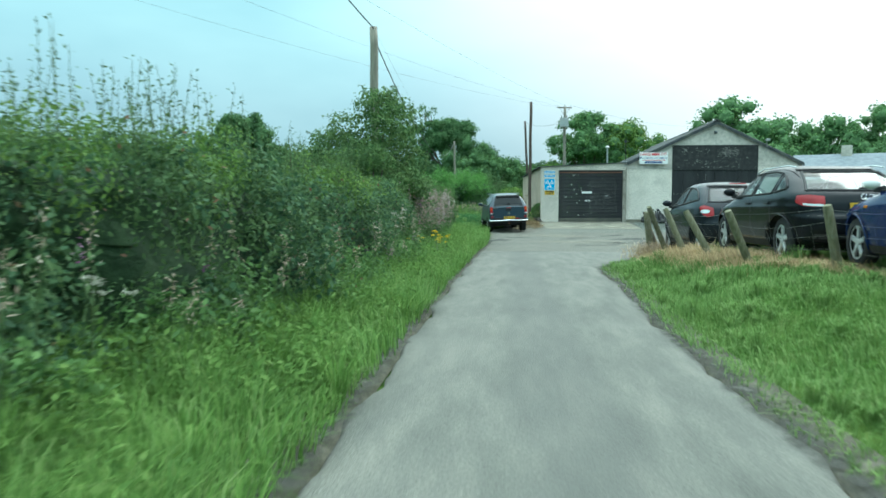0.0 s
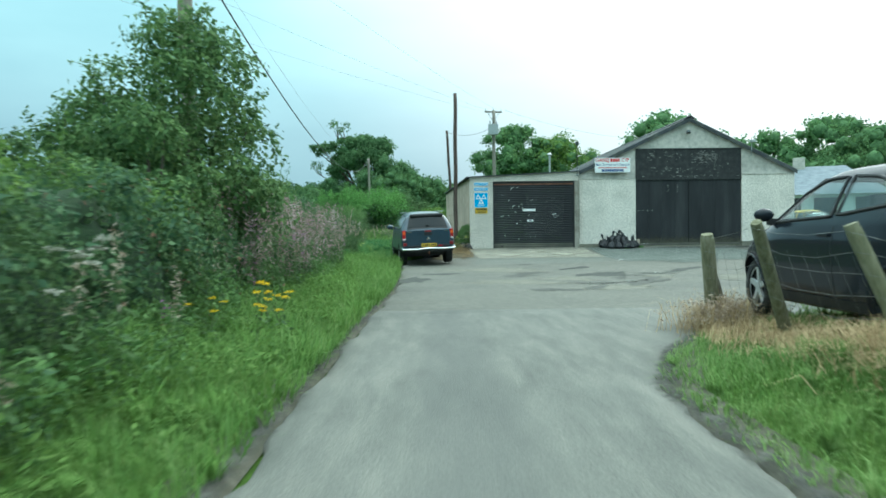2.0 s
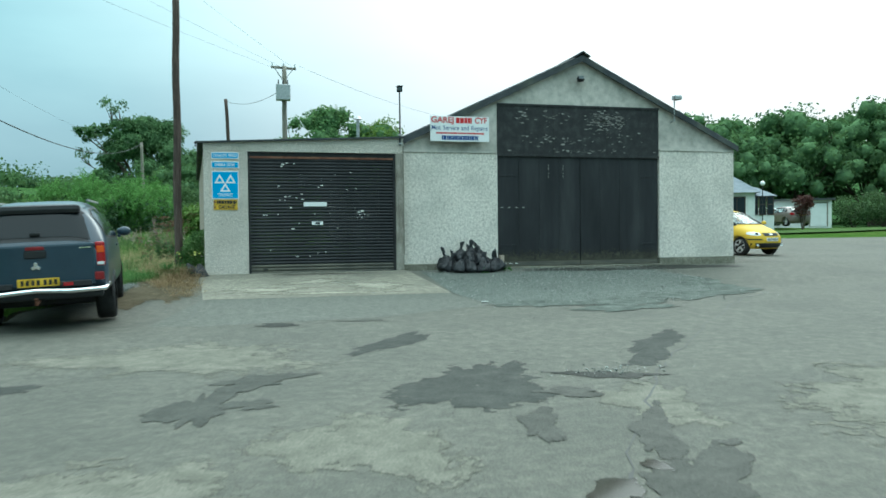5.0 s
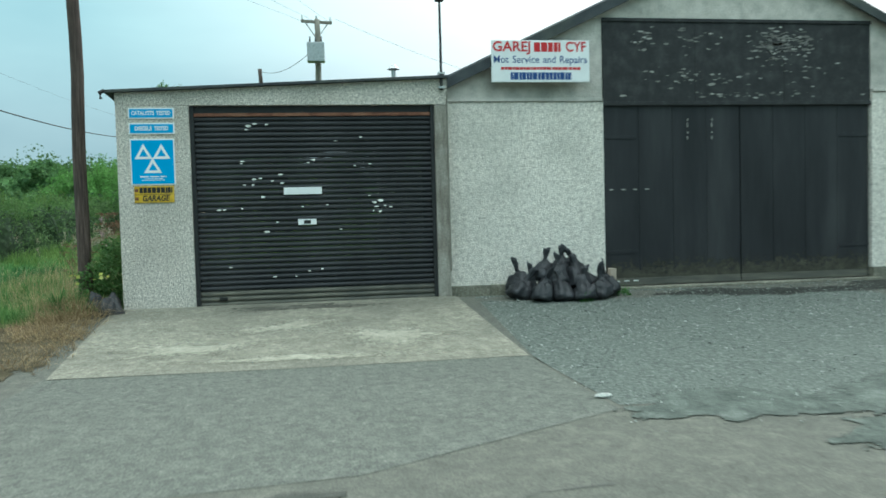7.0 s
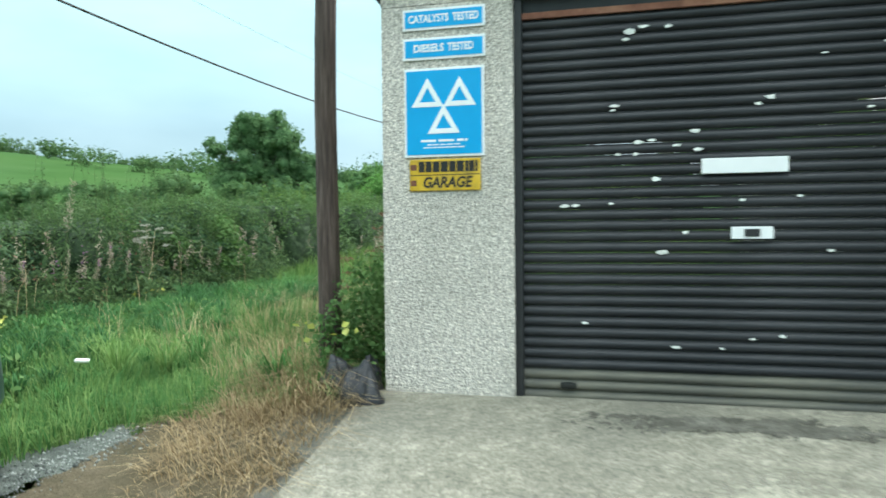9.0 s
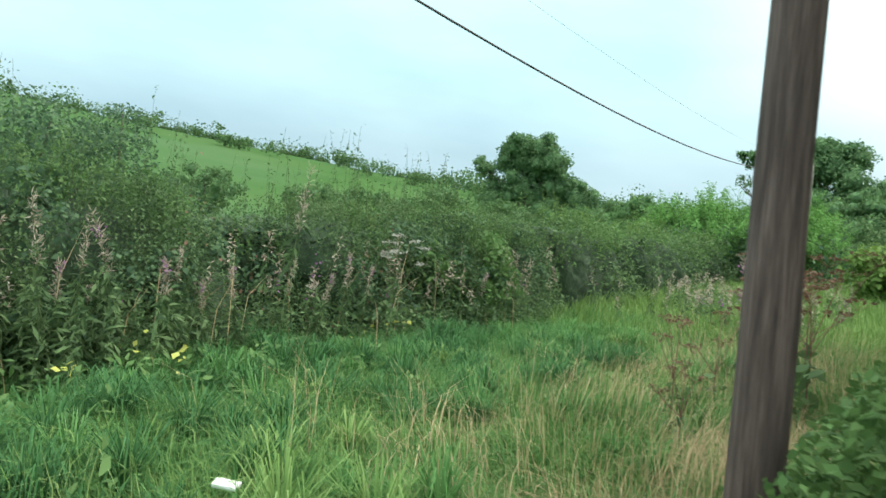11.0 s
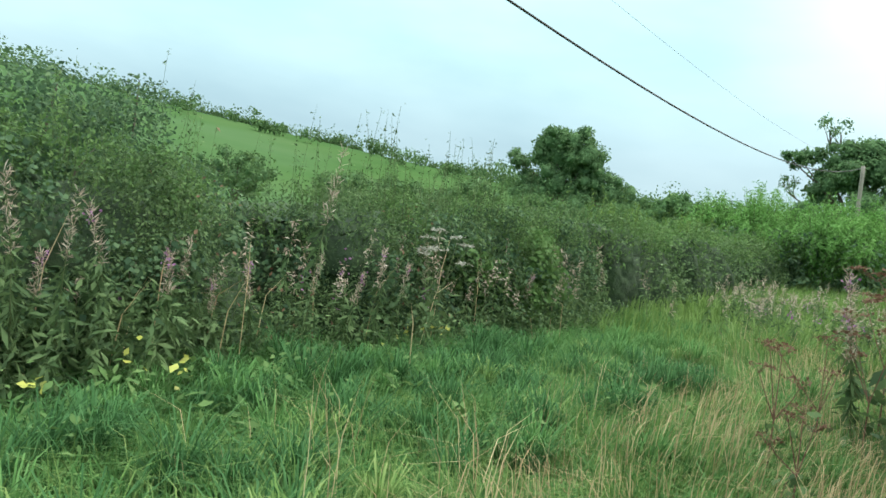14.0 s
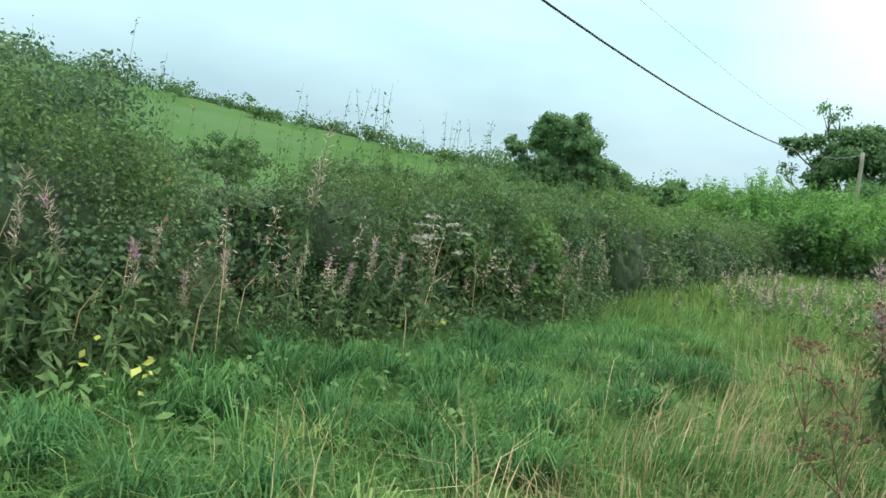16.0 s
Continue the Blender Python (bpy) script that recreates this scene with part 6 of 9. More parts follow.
def smooth_car(name, m, label, paint, skin, wheels, wheel_r, panes, rear, front, glass, mirror_paint=None):
    c = empty(name, m, label, "car")
    bm = bmesh.new()
    skin.body(bm)
    part("body", bm, paint, c, smooth=True)
    for s in (-1, 1):
        for lo, up in panes:
            yc_, zc_ = sum(p[0] for p in lo) / len(lo), (lo[0][1] + up[len(up) // 2][1]) / 2
            grow = lambda q, g: [(yc_ + (a - yc_) * 1.06, b + g) for a, b in q]
            w_ = skin.pane("side_window", lo, up, s, c, glass, 0.007)
            skin.pane("window_seal", grow(lo, -0.022), grow(up, 0.02), s, w_, M["trim"], 0.003)
    rw = skin.screen("rear_window", *rear, c, glass)
    skin.screen("window_seal", rear[0] - 0.03, rear[1] + 0.04, rear[2] + 0.035, rear[3] + 0.03, rw, M["trim"], 0.002)
    skin.screen("windscreen", *front, c, glass)
    for y in wheels:
        for s in (-1, 1):
            w_ = skin.at(y)[0]
            # The well's shade is a dark disc laid on the flank.
            bm = bmesh.new()
            arch_shade(bm, s * (w_ * 0.985), y, wheel_r, s)
            part("wheel_arch", bm, M["trim"], c)
            wheel(c, s * (w_ - 0.12), y, wheel_r, 0.26, s, M["alloy"])
    ym = panes[0][0][-1][0] - 0.18
    for s in (-1, 1):
        x = s * (skin.side(ym, skin.belt) + 0.02)
        bm = bmesh.new()
        bmesh.ops.create_icosphere(bm, subdivisions=2, radius=1, matrix=Matrix.LocRotScale((x + s * 0.11, ym, skin.belt + 0.08), Euler((0, 0, 0)), (0.12, 0.07, 0.085)))
        box(bm, min(x, x + s * 0.06), max(x, x + s * 0.06), ym - 0.03, ym + 0.03, skin.belt - 0.02, skin.belt + 0.04)
        part("mirror", bm, mirror_paint or paint, c, smooth=True)
        xh, yh = s * (skin.side(-0.1, skin.belt - 0.12)), -0.2
        part("handle", boxm(min(xh, xh + s * 0.022), max(xh, xh + s * 0.022), yh - 0.1, yh + 0.1, skin.belt - 0.135, skin.belt - 0.10, bevel=0.008), paint, c)
        skin.pane("sill", [(wheels[0] + 0.4, skin.at(0)[2] + 0.02), (wheels[1] - 0.4, skin.at(0)[2] + 0.02)], [(wheels[0] + 0.4, skin.at(0)[2] + 0.10), (wheels[1] - 0.4, skin.at(0)[2] + 0.10)], s, c, M["trim"], 0.004, n=4, k=3)
    return c


# dark blue double-cab pickup with a canopy, its tail to the lane
G = float(ground_z(-1.8, -5))
sk = Skin([(-2.47, 1.1), (-2.45, 1.2), (-2.40, 1.26), (-2.16, 1.64), (-2.06, 1.71), (-1.6, 1.76), (-0.5, 1.79), (0.2, 1.77), (0.6, 1.68), (1.3, 1.22), (1.5, 1.15), (2.1, 1.05), (2.35, 0.9), (2.42, 0.6)],
          [(-2.47, 0.81), (-2.38, 0.87), (-1.2, 0.89), (1.3, 0.89), (2.0, 0.85), (2.3, 0.74), (2.42, 0.55)], [(-2.47, 0.52), (-1.2, 0.44), (1.4, 0.42), (2.42, 0.5)], 1.18, 0.19, 4.8)
PANES = [([(0.1, 1.2), (1.12, 1.19)], [(0.1, 1.64), (0.45, 1.58), (1.12, 1.21)]), ([(-0.75, 1.21), (0.02, 1.2)], [(-0.75, 1.65), (0.02, 1.65)]), ([(-2.08, 1.25), (-0.88, 1.21)], [(-2.08, 1.52), (-1.8, 1.61), (-0.88, 1.65)])]
pk = smooth_car("pickup_truck", pose(-2.0, -4.16, G + 0.03, 1.0, -2.2, 7.0), "dark blue double-cab pickup with a hard canopy, parked by the verge", M["paint_pickup"], sk, (-1.35, 1.55), 0.37, PANES, (-2.40, -2.10, 0.74, 0.58), (1.28, 0.66, 0.66, 0.54), M["glass_tinted"])
part("tailgate", boxm(-0.71, 0.71, -2.485, -2.40, 0.60, 1.17, bevel=0.03), M["paint_pickup"], pk)
part("bumper", boxm(-0.80, 0.80, -2.56, -2.40, 0.44, 0.56, bevel=0.03), M["trim"], pk)
bm = bmesh.new()
tube(bm, [(-0.87, -2.40, 0.60), (-0.83, -2.58, 0.55), (-0.4, -2.62, 0.545), (0, -2.62, 0.57), (0.4, -2.62, 0.545), (0.83, -2.58, 0.55), (0.87, -2.40, 0.60)], 0.033, 10)
part("bumper_bar", bm, M["chrome"], pk, "polished steel rear bar", smooth=True)
for s in (-1, 1):
    tl = part("tail_light", boxm(min(s * 0.72, s * 0.84), max(s * 0.72, s * 0.84), -2.475, -2.36, 0.84, 1.18, bevel=0.03), M["lamp_red"], pk, "red and amber tail light")
    part("indicator", boxm(min(s * 0.74, s * 0.83), max(s * 0.74, s * 0.83), -2.480, -2.47, 1.03, 1.12, bevel=0.005), M["lamp_orange"], tl)
    part("reverse_lens", boxm(min(s * 0.74, s * 0.83), max(s * 0.74, s * 0.83), -2.482, -2.47, 0.865, 0.905, bevel=0.005), M["lamp_clear"], tl)
    part("reflector", boxm(min(s * 0.70, s * 0.82), max(s * 0.70, s * 0.82), -2.50, -2.44, 0.66, 0.77, bevel=0.02), M["lamp_dark"], pk, "dull red reflector over the bumper")
    part("bumper_step", boxm(min(s * 0.28, s * 0.66), max(s * 0.28, s * 0.66), -2.57, -2.46, 0.60, 0.67, bevel=0.01), M["trim"], pk)
plate(pk, 0.02, -2.49, 0.67, 0.50, M["sign_yellow"])
part("fog_lamp", boxm(0.32, 0.44, -2.58, -2.565, 0.61, 0.66, bevel=0.004), M["lamp_red"], pk)
part("tailgate_handle", boxm(-0.13, 0.13, -2.5, -2.48, 0.99, 1.09, bevel=0.012), M["trim"], pk)
bm = bmesh.new()
for a in (90, 210, 330):
    box(bm, -0.022, 0.022, -0.006, 0.006, 0.005, 0.055, bevel=0.003, m=pose(0, -2.492, 0.88) @ Matrix.Rotation(radians(a - 90), 4, "Y"))
part("badge", bm, M["chrome"], pk)
part("rear_spoiler", boxm(-0.55, 0.55, -2.235, -2.04, 1.575, 1.695, bevel=0.055), M["trim"], pk, "black slotted spoiler over the rear window")
part("brake_light", boxm(-0.11, 0.11, -2.497, -2.48, 1.10, 1.145, bevel=0.006), M["lamp_dark"], pk)
for mx in (-0.6, 0.6):
    part("lettering_bar", boxm(mx - 0.07, mx + 0.07, -2.489, -2.484, 1.10, 1.118), M["chrome"], pk)

part("window_lock", boxm(-0.06, 0.06, -2.42, -2.33, 1.29, 1.33, bevel=0.008), M["trim"], pk)
bm = bmesh.new()
tube(bm, [(0, -2.4, 0.42), (0, -2.62, 0.40), (0, -2.64, 0.47)], 0.025, 8)
part("tow_ball", bm, M["rust"], pk)
part("axle", boxm(-0.7, 0.7, -1.5, -1.2, 0.26, 0.40, bevel=0.03), M["black_metal"], pk)
for s in (-1, 1):
    part("roof_rail", boxm(min(s * 0.60, s * 0.63), max(s * 0.60, s * 0.63), -1.8, 0.4, 1.745, 1.775, bevel=0.006), M["metal"], pk)


class Shell:
    """A car body as a stack of level outlines: at each height a tail, a nose, a half width and a squareness."""

    def __init__(self, tail, nose, half, square=((0.2, 4.5), (0.9, 4.5), (1.3, 4.0))):
        self.low, self.high = max(q[0][0] for q in (tail, nose, half)), min(q[-1][0] for q in (tail, nose, half))
        zz = np.linspace(self.low, self.high, 500)
        ker = np.hanning(15) / np.hanning(15).sum()
        soft_ = lambda q: np.convolve(np.pad(np.interp(zz, *zip(*q)), 7, mode="edge"), ker, mode="valid")
        self.zz, self.t, self.n, self.w, self.q = zz, soft_(tail), soft_(nose), soft_(half), soft_(square)
        self.windows, self.wheels = [], []

    def at(self, z):
        a, b, w, q = (float(np.interp(z, self.zz, k)) for k in (self.t, self.n, self.w, self.q))
        return (a + b) / 2, (b - a) / 2, w, q

    def side(self, y, z):
        yc_, l, w, q = self.at(z)
        return w * (1 - min(0.9999, abs(y - yc_) / l) ** q) ** (1 / q)

    def end(self, x, z, s):
        """The body's end at (x, z): s = -1 the tail, 1 the nose."""
        yc_, l, w, q = self.at(z)
        return yc_ + s * l * (1 - min(0.9999, abs(x) / w) ** q) ** (1 / q)

    def body(self, bm):
        low = np.linspace(self.low, self.high - 0.06, 46)
        zs = np.concatenate([low, self.high - 0.06 * np.linspace(1, 0, 12)[1:] ** 1.6])
        k = 200
        a = np.linspace(0, 2 * math.pi, k, endpoint=False)
        rows = []
        for z in zs:
            yc_, l, w, q = self.at(z)
            x = w * np.sign(np.cos(a)) * np.abs(np.cos(a)) ** (2 / q)
            y = yc_ + l * np.sign(np.sin(a)) * np.abs(np.sin(a)) ** (2 / q)
            d = np.full(k, False)
            for yw, r in self.wheels:
                d |= ((y - yw) ** 2 + (z - r) ** 2 < (1.13 * r) ** 2) & (np.abs(x) > 0.5 * w)
            x = np.where(d, np.sign(x) * (w - 0.24), x)
            rows.append([bm.verts.new((float(x[i]), float(y[i]), float(z))) for i in range(k)])
        for i in range(len(zs) - 1):
            zc = (zs[i] + zs[i + 1]) / 2
            for j in range(k):
                j2 = (j + 1) % k
                p = (rows[i][j].co + rows[i + 1][j2].co) / 2
                if not any(w_(p.x, p.y, zc) for w_ in self.windows):
                    bm.faces.new((rows[i][j], rows[i][j2], rows[i + 1][j2], rows[i + 1][j]))
        bm.faces.new(rows[-1])
        bm.faces.new(rows[0][::-1])

    def grid(self, name, pts, n, k, parent, material, label=""):
        i = (np.arange(n - 1)[:, None] * k + np.arange(k - 1)[None]).ravel()
        f = np.stack([i, i + 1, i + k + 1, i + k], 1)
        pts = np.array(pts)
        q = pts[f[len(f) // 2]]
        facing = np.dot(np.cross(q[1] - q[0], q[2] - q[0]), q.mean(0) - np.array([0, 0, 0.7]))
        ob = mesh_np(name, pts, f[:, ::-1] if facing < 0 else f, material, parent, smooth=True)
        if label:
            ob["label"] = label
        return ob

    def pane(self, name, lower, upper, s, parent, material, off=0.005, label="", n=18, k=8):
        """A sheet on the flank between a lower and an upper edge, each a line of (y, z)."""
        v = []
        for y in np.linspace(lower[0][0], lower[-1][0], n):
            for z in np.linspace(np.interp(y, *zip(*lower)), np.interp(y, *zip(*upper)), k):
                v.append((s * (self.side(y, z) + off), y, z))
        return self.grid(name, v, n, k, parent, material, label)

    def screen(self, name, z0, z1, w0, w1, s, parent, material, off=0.006, label="", x_c=0.0):
        """A sheet on the tail or nose from height z0 to z1, its half width going from w0 to w1."""
        v = []
        for t in np.linspace(0, 1, 14):
            z = z0 + (z1 - z0) * t
            for x in np.linspace(-1, 1, 15):
                xx = x_c + x * (w0 + (w1 - w0) * t)
                v.append((xx, self.end(xx, z, s) + s * off, z + off * 0.6))
        return self.grid(name, v, 14, 15, parent, material, label)

    def wrap(self, name, x_in, y_in, low, high, s, e, parent, material, off=0.008, label=""):
        """A sheet round a corner, from x_in on the end face to y_in on the flank; low and high go from there to there."""
        v = []
        for t in np.linspace(0, 1, 16):
            za, zb = np.interp(t, np.linspace(0, 1, len(low)), low), np.interp(t, np.linspace(0, 1, len(high)), high)
            for z in np.linspace(za, zb, 7):
                yc_, l, w, q = self.at(z)
                a0, a1 = math.acos(min(1, x_in / w) ** (q / 2)), math.asin(min(1, abs(y_in - yc_) / l) ** (q / 2))
                a = a0 + (a1 - a0) * t
                v.append((s * (w * math.cos(a) ** (2 / q) + off * math.cos(a)), yc_ + e * (l * math.sin(a) ** (2 / q) + off * math.sin(a)), z))
        return self.grid(name, v, 16, 7, parent, material, label)


def shell_car(name, m, label, paint, sh_, wheels, r, panes, rear, front, glass, mirror_paint=None, doors=(), alloy=None):
    """panes: side windows as lower and upper edges; rear and front: (z0, z1, half width below, half width above)."""
    c = empty(name, m, label, "car")
    sh_.wheels = [(y, r) for y in wheels]
    for lo, up in panes:
        sh_.windows.append(lambda x, y, z, lo=lo, up=up: abs(x) > 0.35 and lo[0][0] < y < lo[-1][0] and np.interp(y, *zip(*lo)) < z < np.interp(y, *zip(*up)))
    for s, (z0, z1, w0, w1) in ((-1, rear), (1, front)):
        sh_.windows.append(lambda x, y, z, s=s, z0=z0, z1=z1, w0=w0, w1=w1: z0 < z < z1 and abs(x) < w0 + (w1 - w0) * (z - z0) / (z1 - z0) and (y - sh_.at(z)[0]) * s > 0.5 * sh_.at(z)[1])
    bm = bmesh.new()
    sh_.body(bm)
    part("body", bm, paint, c, smooth=True)
    for s in (-1, 1):
        for lo, up in panes:
            w_ = sh_.pane("side_window", lo, up, s, c, glass, 0.002)
            (ya, za), (yb, zb) = lo[0], lo[-1]
            edge = [(y, np.interp(y, *zip(*lo))) for y in np.linspace(ya, yb, 10)] + [(y, np.interp(y, *zip(*up))) for y in np.linspace(yb, ya, 14)]
            bm = bmesh.new()
            tube(bm, [(s * (sh_.side(y, z) + 0.004), y, z) for y, z in edge + edge[:1]], 0.017, 6, cap=False)
            part("window_seal", bm, M["trim"], w_)
        for yd in doors:
            sh_.pane("door_seam", [(yd - 0.005, 0.34), (yd + 0.005, 0.34)], [(yd - 0.005, 0.95), (yd + 0.005, 0.95)], s, c, M["ink_black"], 0.0025, n=2, k=12)
    for nm, e, (z0, z1, w0, w1) in (("rear_window", -1, rear), ("windscreen", 1, front)):
        w_ = sh_.screen(nm, z0, z1, w0, w1, e, c, glass, 0.002)
        edge = [(x * w0, z0) for x in np.linspace(-1, 1, 12)] + [((w0 + (w1 - w0) * t), z0 + (z1 - z0) * t) for t in np.linspace(0, 1, 8)] + [(-x * w1, z1) for x in np.linspace(-1, 1, 12)] + [(-(w1 + (w0 - w1) * t), z1 + (z0 - z1) * t) for t in np.linspace(0, 1, 8)]
        bm = bmesh.new()
        tube(bm, [(x, sh_.end(x, z, e) + e * 0.004, z) for x, z in edge], 0.02, 6, cap=False)
        part("window_seal", bm, M["trim"], w_)
    for x in (-0.36, 0.36):
        st = part("seat", boxm(x - 0.23, x + 0.23, -0.42, -0.26, 0.35, 1.0, bevel=0.05, m=pose(0, 0, 0, 6, 0, 0)), M["seat"], c)
        part("headrest", boxm(x - 0.13, x + 0.13, -0.47, -0.37, 1.02, 1.22, bevel=0.04), M["seat"], st)
    part("rear_seat", boxm(-0.58, 0.58, -1.35, -1.15, 0.35, 0.98, bevel=0.05), M["seat"], c)
    part("dashboard", boxm(-0.68, 0.68, 0.55, 0.95, 0.6, 0.92, bevel=0.06), M["trim"], c)
    part("floor_pan", boxm(-0.7, 0.7, wheels[0] - 0.2, wheels[1] + 0.2, sh_.low + 0.02, sh_.low + 0.06), M["trim"], c)
    for y in wheels:
        for s in (-1, 1):
            bm = bmesh.new()
            arc = [(y + 1.13 * r * math.cos(a), r + 1.13 * r * math.sin(a)) for a in np.linspace(-0.35, math.pi + 0.35, 26)]
            tube(bm, [(s * (sh_.side(b, max(z, sh_.low)) + 0.002), b, z) for b, z in arc if z > sh_.low], 0.013, 6)
            part("wheel_arch", bm, paint, c, smooth=True)
            wheel(c, s * (sh_.side(y, r) - 0.105), y, r, 0.19, s, alloy or M["alloy"])
    ym, belt = panes[0][0][-1][0] - 0.16, panes[0][0][-1][1]
    for s in (-1, 1):
        x = s * (sh_.side(ym, belt) + 0.02)
        bm = bmesh.new()
        bmesh.ops.create_icosphere(bm, subdivisions=2, radius=1, matrix=Matrix.LocRotScale((x + s * 0.11, ym, belt + 0.085), Euler((0, 0, 0)), (0.11, 0.06, 0.07)))
        mr = part("mirror", bm, mirror_paint or paint, c, smooth=True)
        part("mirror_foot", boxm(min(x - s * 0.03, x + s * 0.07), max(x - s * 0.03, x + s * 0.07), ym - 0.035, ym + 0.035, belt - 0.02, belt + 0.05, bevel=0.012), M["trim"], mr)
        for yd in doors[1:]:
            xh = s * (sh_.side(yd + 0.12, belt - 0.11))
            part("handle", boxm(min(xh, xh + s * 0.028), max(xh, xh + s * 0.028), yd + 0.03, yd + 0.22, belt - 0.125, belt - 0.095, bevel=0.01), paint, c)
        sh_.pane("sill", [(wheels[0] + 0.42, sh_.low + 0.02), (wheels[1] - 0.42, sh_.low + 0.02)], [(wheels[0] + 0.42, sh_.low + 0.11), (wheels[1] - 0.42, sh_.low + 0.11)], s, c, M["trim"], 0.006, n=6, k=3)
    return c


def five_door():
    return Shell([(0.2, -1.93), (0.33, -2.07), (0.5, -2.12), (0.66, -2.12), (0.7, -2.085), (0.85, -2.06), (0.97, -2.02), (1.01, -1.97), (1.15, -1.72), (1.28, -1.44), (1.34, -1.30), (1.385, -1.08), (1.42, -0.7), (1.43, -0.42)],
                 [(0.2, 1.98), (0.35, 2.1), (0.55, 2.12), (0.67, 2.06), (0.75, 1.94), (0.81, 1.74), (0.87, 1.45), (0.93, 1.16), (1.0, 1.0), (1.2, 0.63), (1.33, 0.34), (1.40, 0.06), (1.42, -0.12), (1.43, -0.3)],
                 [(0.2, 0.80), (0.34, 0.855), (0.6, 0.88), (0.8, 0.89), (0.84, 0.878), (0.93, 0.865), (0.98, 0.845), (1.2, 0.745), (1.32, 0.665), (1.375, 0.60), (1.405, 0.49), (1.422, 0.33), (1.43, 0.15)])


FIVE_PANES = [([(-0.20, 0.985), (0.93, 0.965)], [(-0.20, 1.325), (0.30, 1.29), (0.62, 1.15), (0.93, 0.985)]), ([(-1.0, 1.005), (-0.28, 0.985)], [(-1.0, 1.30), (-0.75, 1.325), (-0.28, 1.325)]), ([(-1.40, 1.06), (-1.09, 1.01)], [(-1.40, 1.09), (-1.25, 1.20), (-1.09, 1.27)])]
GROUND_CAR = 0.02
sk = five_door()
hb = shell_car("hatchback", pose(2.92, -28.36, GROUND_CAR, 0, 0, 1.2), "glossy black five-door hatchback parked behind the wire fence", M["paint_black"], sk, (-1.34, 1.33), 0.325, FIVE_PANES, (1.025, 1.30, 0.66, 0.53), (0.97, 1.31, 0.70, 0.55), M["pane"], doors=(1.06, -0.24, -1.05))
for s in (-1, 1):
    tl = sk.wrap("tail_light", 0.50, -1.74, [0.80, 0.80, 0.81, 0.86], [0.945, 0.96, 0.965, 0.955], s, -1, hb, M["lamp_red"], 0.01, "wide red tail light with a clear lower band")
    sk.wrap("lens", 0.52, -1.86, [0.805, 0.81, 0.825], [0.835, 0.84, 0.85], s, -1, tl, M["lamp_clear"], 0.016)
    bm = bmesh.new()
    tube(bm, [(s * 0.60, -1.3, 1.37), (s * 0.60, -1.0, 1.405), (s * 0.60, 0.0, 1.40), (s * 0.60, 0.25, 1.34)], 0.012, 6)
    part("roof_rail", bm, M["alloy"], hb)
sk.screen("bumper_seam", 0.672, 0.682, 0.80, 0.80, -1, hb, M["ink_black"], 0.004)
sk.screen("bumper_strip", 0.36, 0.43, 0.62, 0.62, -1, hb, M["trim"], 0.006)
plate(hb, 0.06, sk.end(0.06, 0.80, -1) - 0.012, 0.80, 0.52, M["sign_yellow"])
for k in range(4):
    bm = bmesh.new()
    tube(bm, [(0.06 - 0.07 + 0.047 * k + 0.03 * math.cos(a), sk.end(0, 0.935, -1) - 0.012, 0.935 + 0.03 * math.sin(a)) for a in np.linspace(0, 2 * math.pi, 17)], 0.005, 5, cap=False)
    part("badge_ring", bm, M["chrome"], hb)
sk.screen("spoiler", 1.335, 1.37, 0.57, 0.53, -1, hb, M["paint_black"], 0.03)
part("rear_wiper", boxm(-0.02, 0.40, -0.014, 0.014, -0.014, 0.014, bevel=0.004, m=pose(0.02, sk.end(0, 1.06, -1) - 0.02, 1.055, 0, -3, 0)), M["trim"], hb)

sk = Shell([(0.22, -1.82), (0.38, -1.96), (0.58, -2.0), (0.68, -2.0), (0.72, -1.975), (0.85, -1.955), (0.98, -1.91), (1.05, -1.85), (1.2, -1.62), (1.34, -1.36), (1.40, -1.22), (1.445, -0.98), (1.48, -0.6), (1.49, -0.42)],
           [(0.22, 1.88), (0.4, 2.0), (0.55, 2.02), (0.7, 1.93), (0.8, 1.79), (0.88, 1.58), (0.96, 1.32), (1.05, 1.10), (1.25, 0.71), (1.4, 0.34), (1.455, 0.08), (1.48, -0.12), (1.49, -0.28)],
           [(0.22, 0.77), (0.4, 0.83), (0.6, 0.855), (0.82, 0.862), (0.88, 0.85), (0.97, 0.835), (1.05, 0.805), (1.25, 0.715), (1.38, 0.63), (1.435, 0.56), (1.465, 0.45), (1.482, 0.3), (1.49, 0.14)], ((0.2, 4.0), (0.9, 4.0), (1.3, 3.6)))
PANES = [([(-0.36, 1.035), (0.98, 0.985)], [(-0.36, 1.375), (0.0, 1.37), (0.40, 1.26), (0.72, 1.12), (0.98, 1.0)]), ([(-1.28, 1.12), (-0.46, 1.04)], [(-1.28, 1.15), (-1.08, 1.27), (-0.85, 1.345), (-0.46, 1.375)])]
sh = shell_car("small_hatchback", pose(2.80, -23.9, -0.23, 0, 0, 0.4) @ Matrix.Diagonal((1.0, 1.0, 1.06, 1)), "dark grey three-door hatchback parked beyond the fence", M["paint_grey"], sk, (-1.33, 1.33), 0.31, PANES, (1.08, 1.36, 0.62, 0.50), (1.02, 1.38, 0.66, 0.52), M["pane"], doors=(1.08, -0.44))
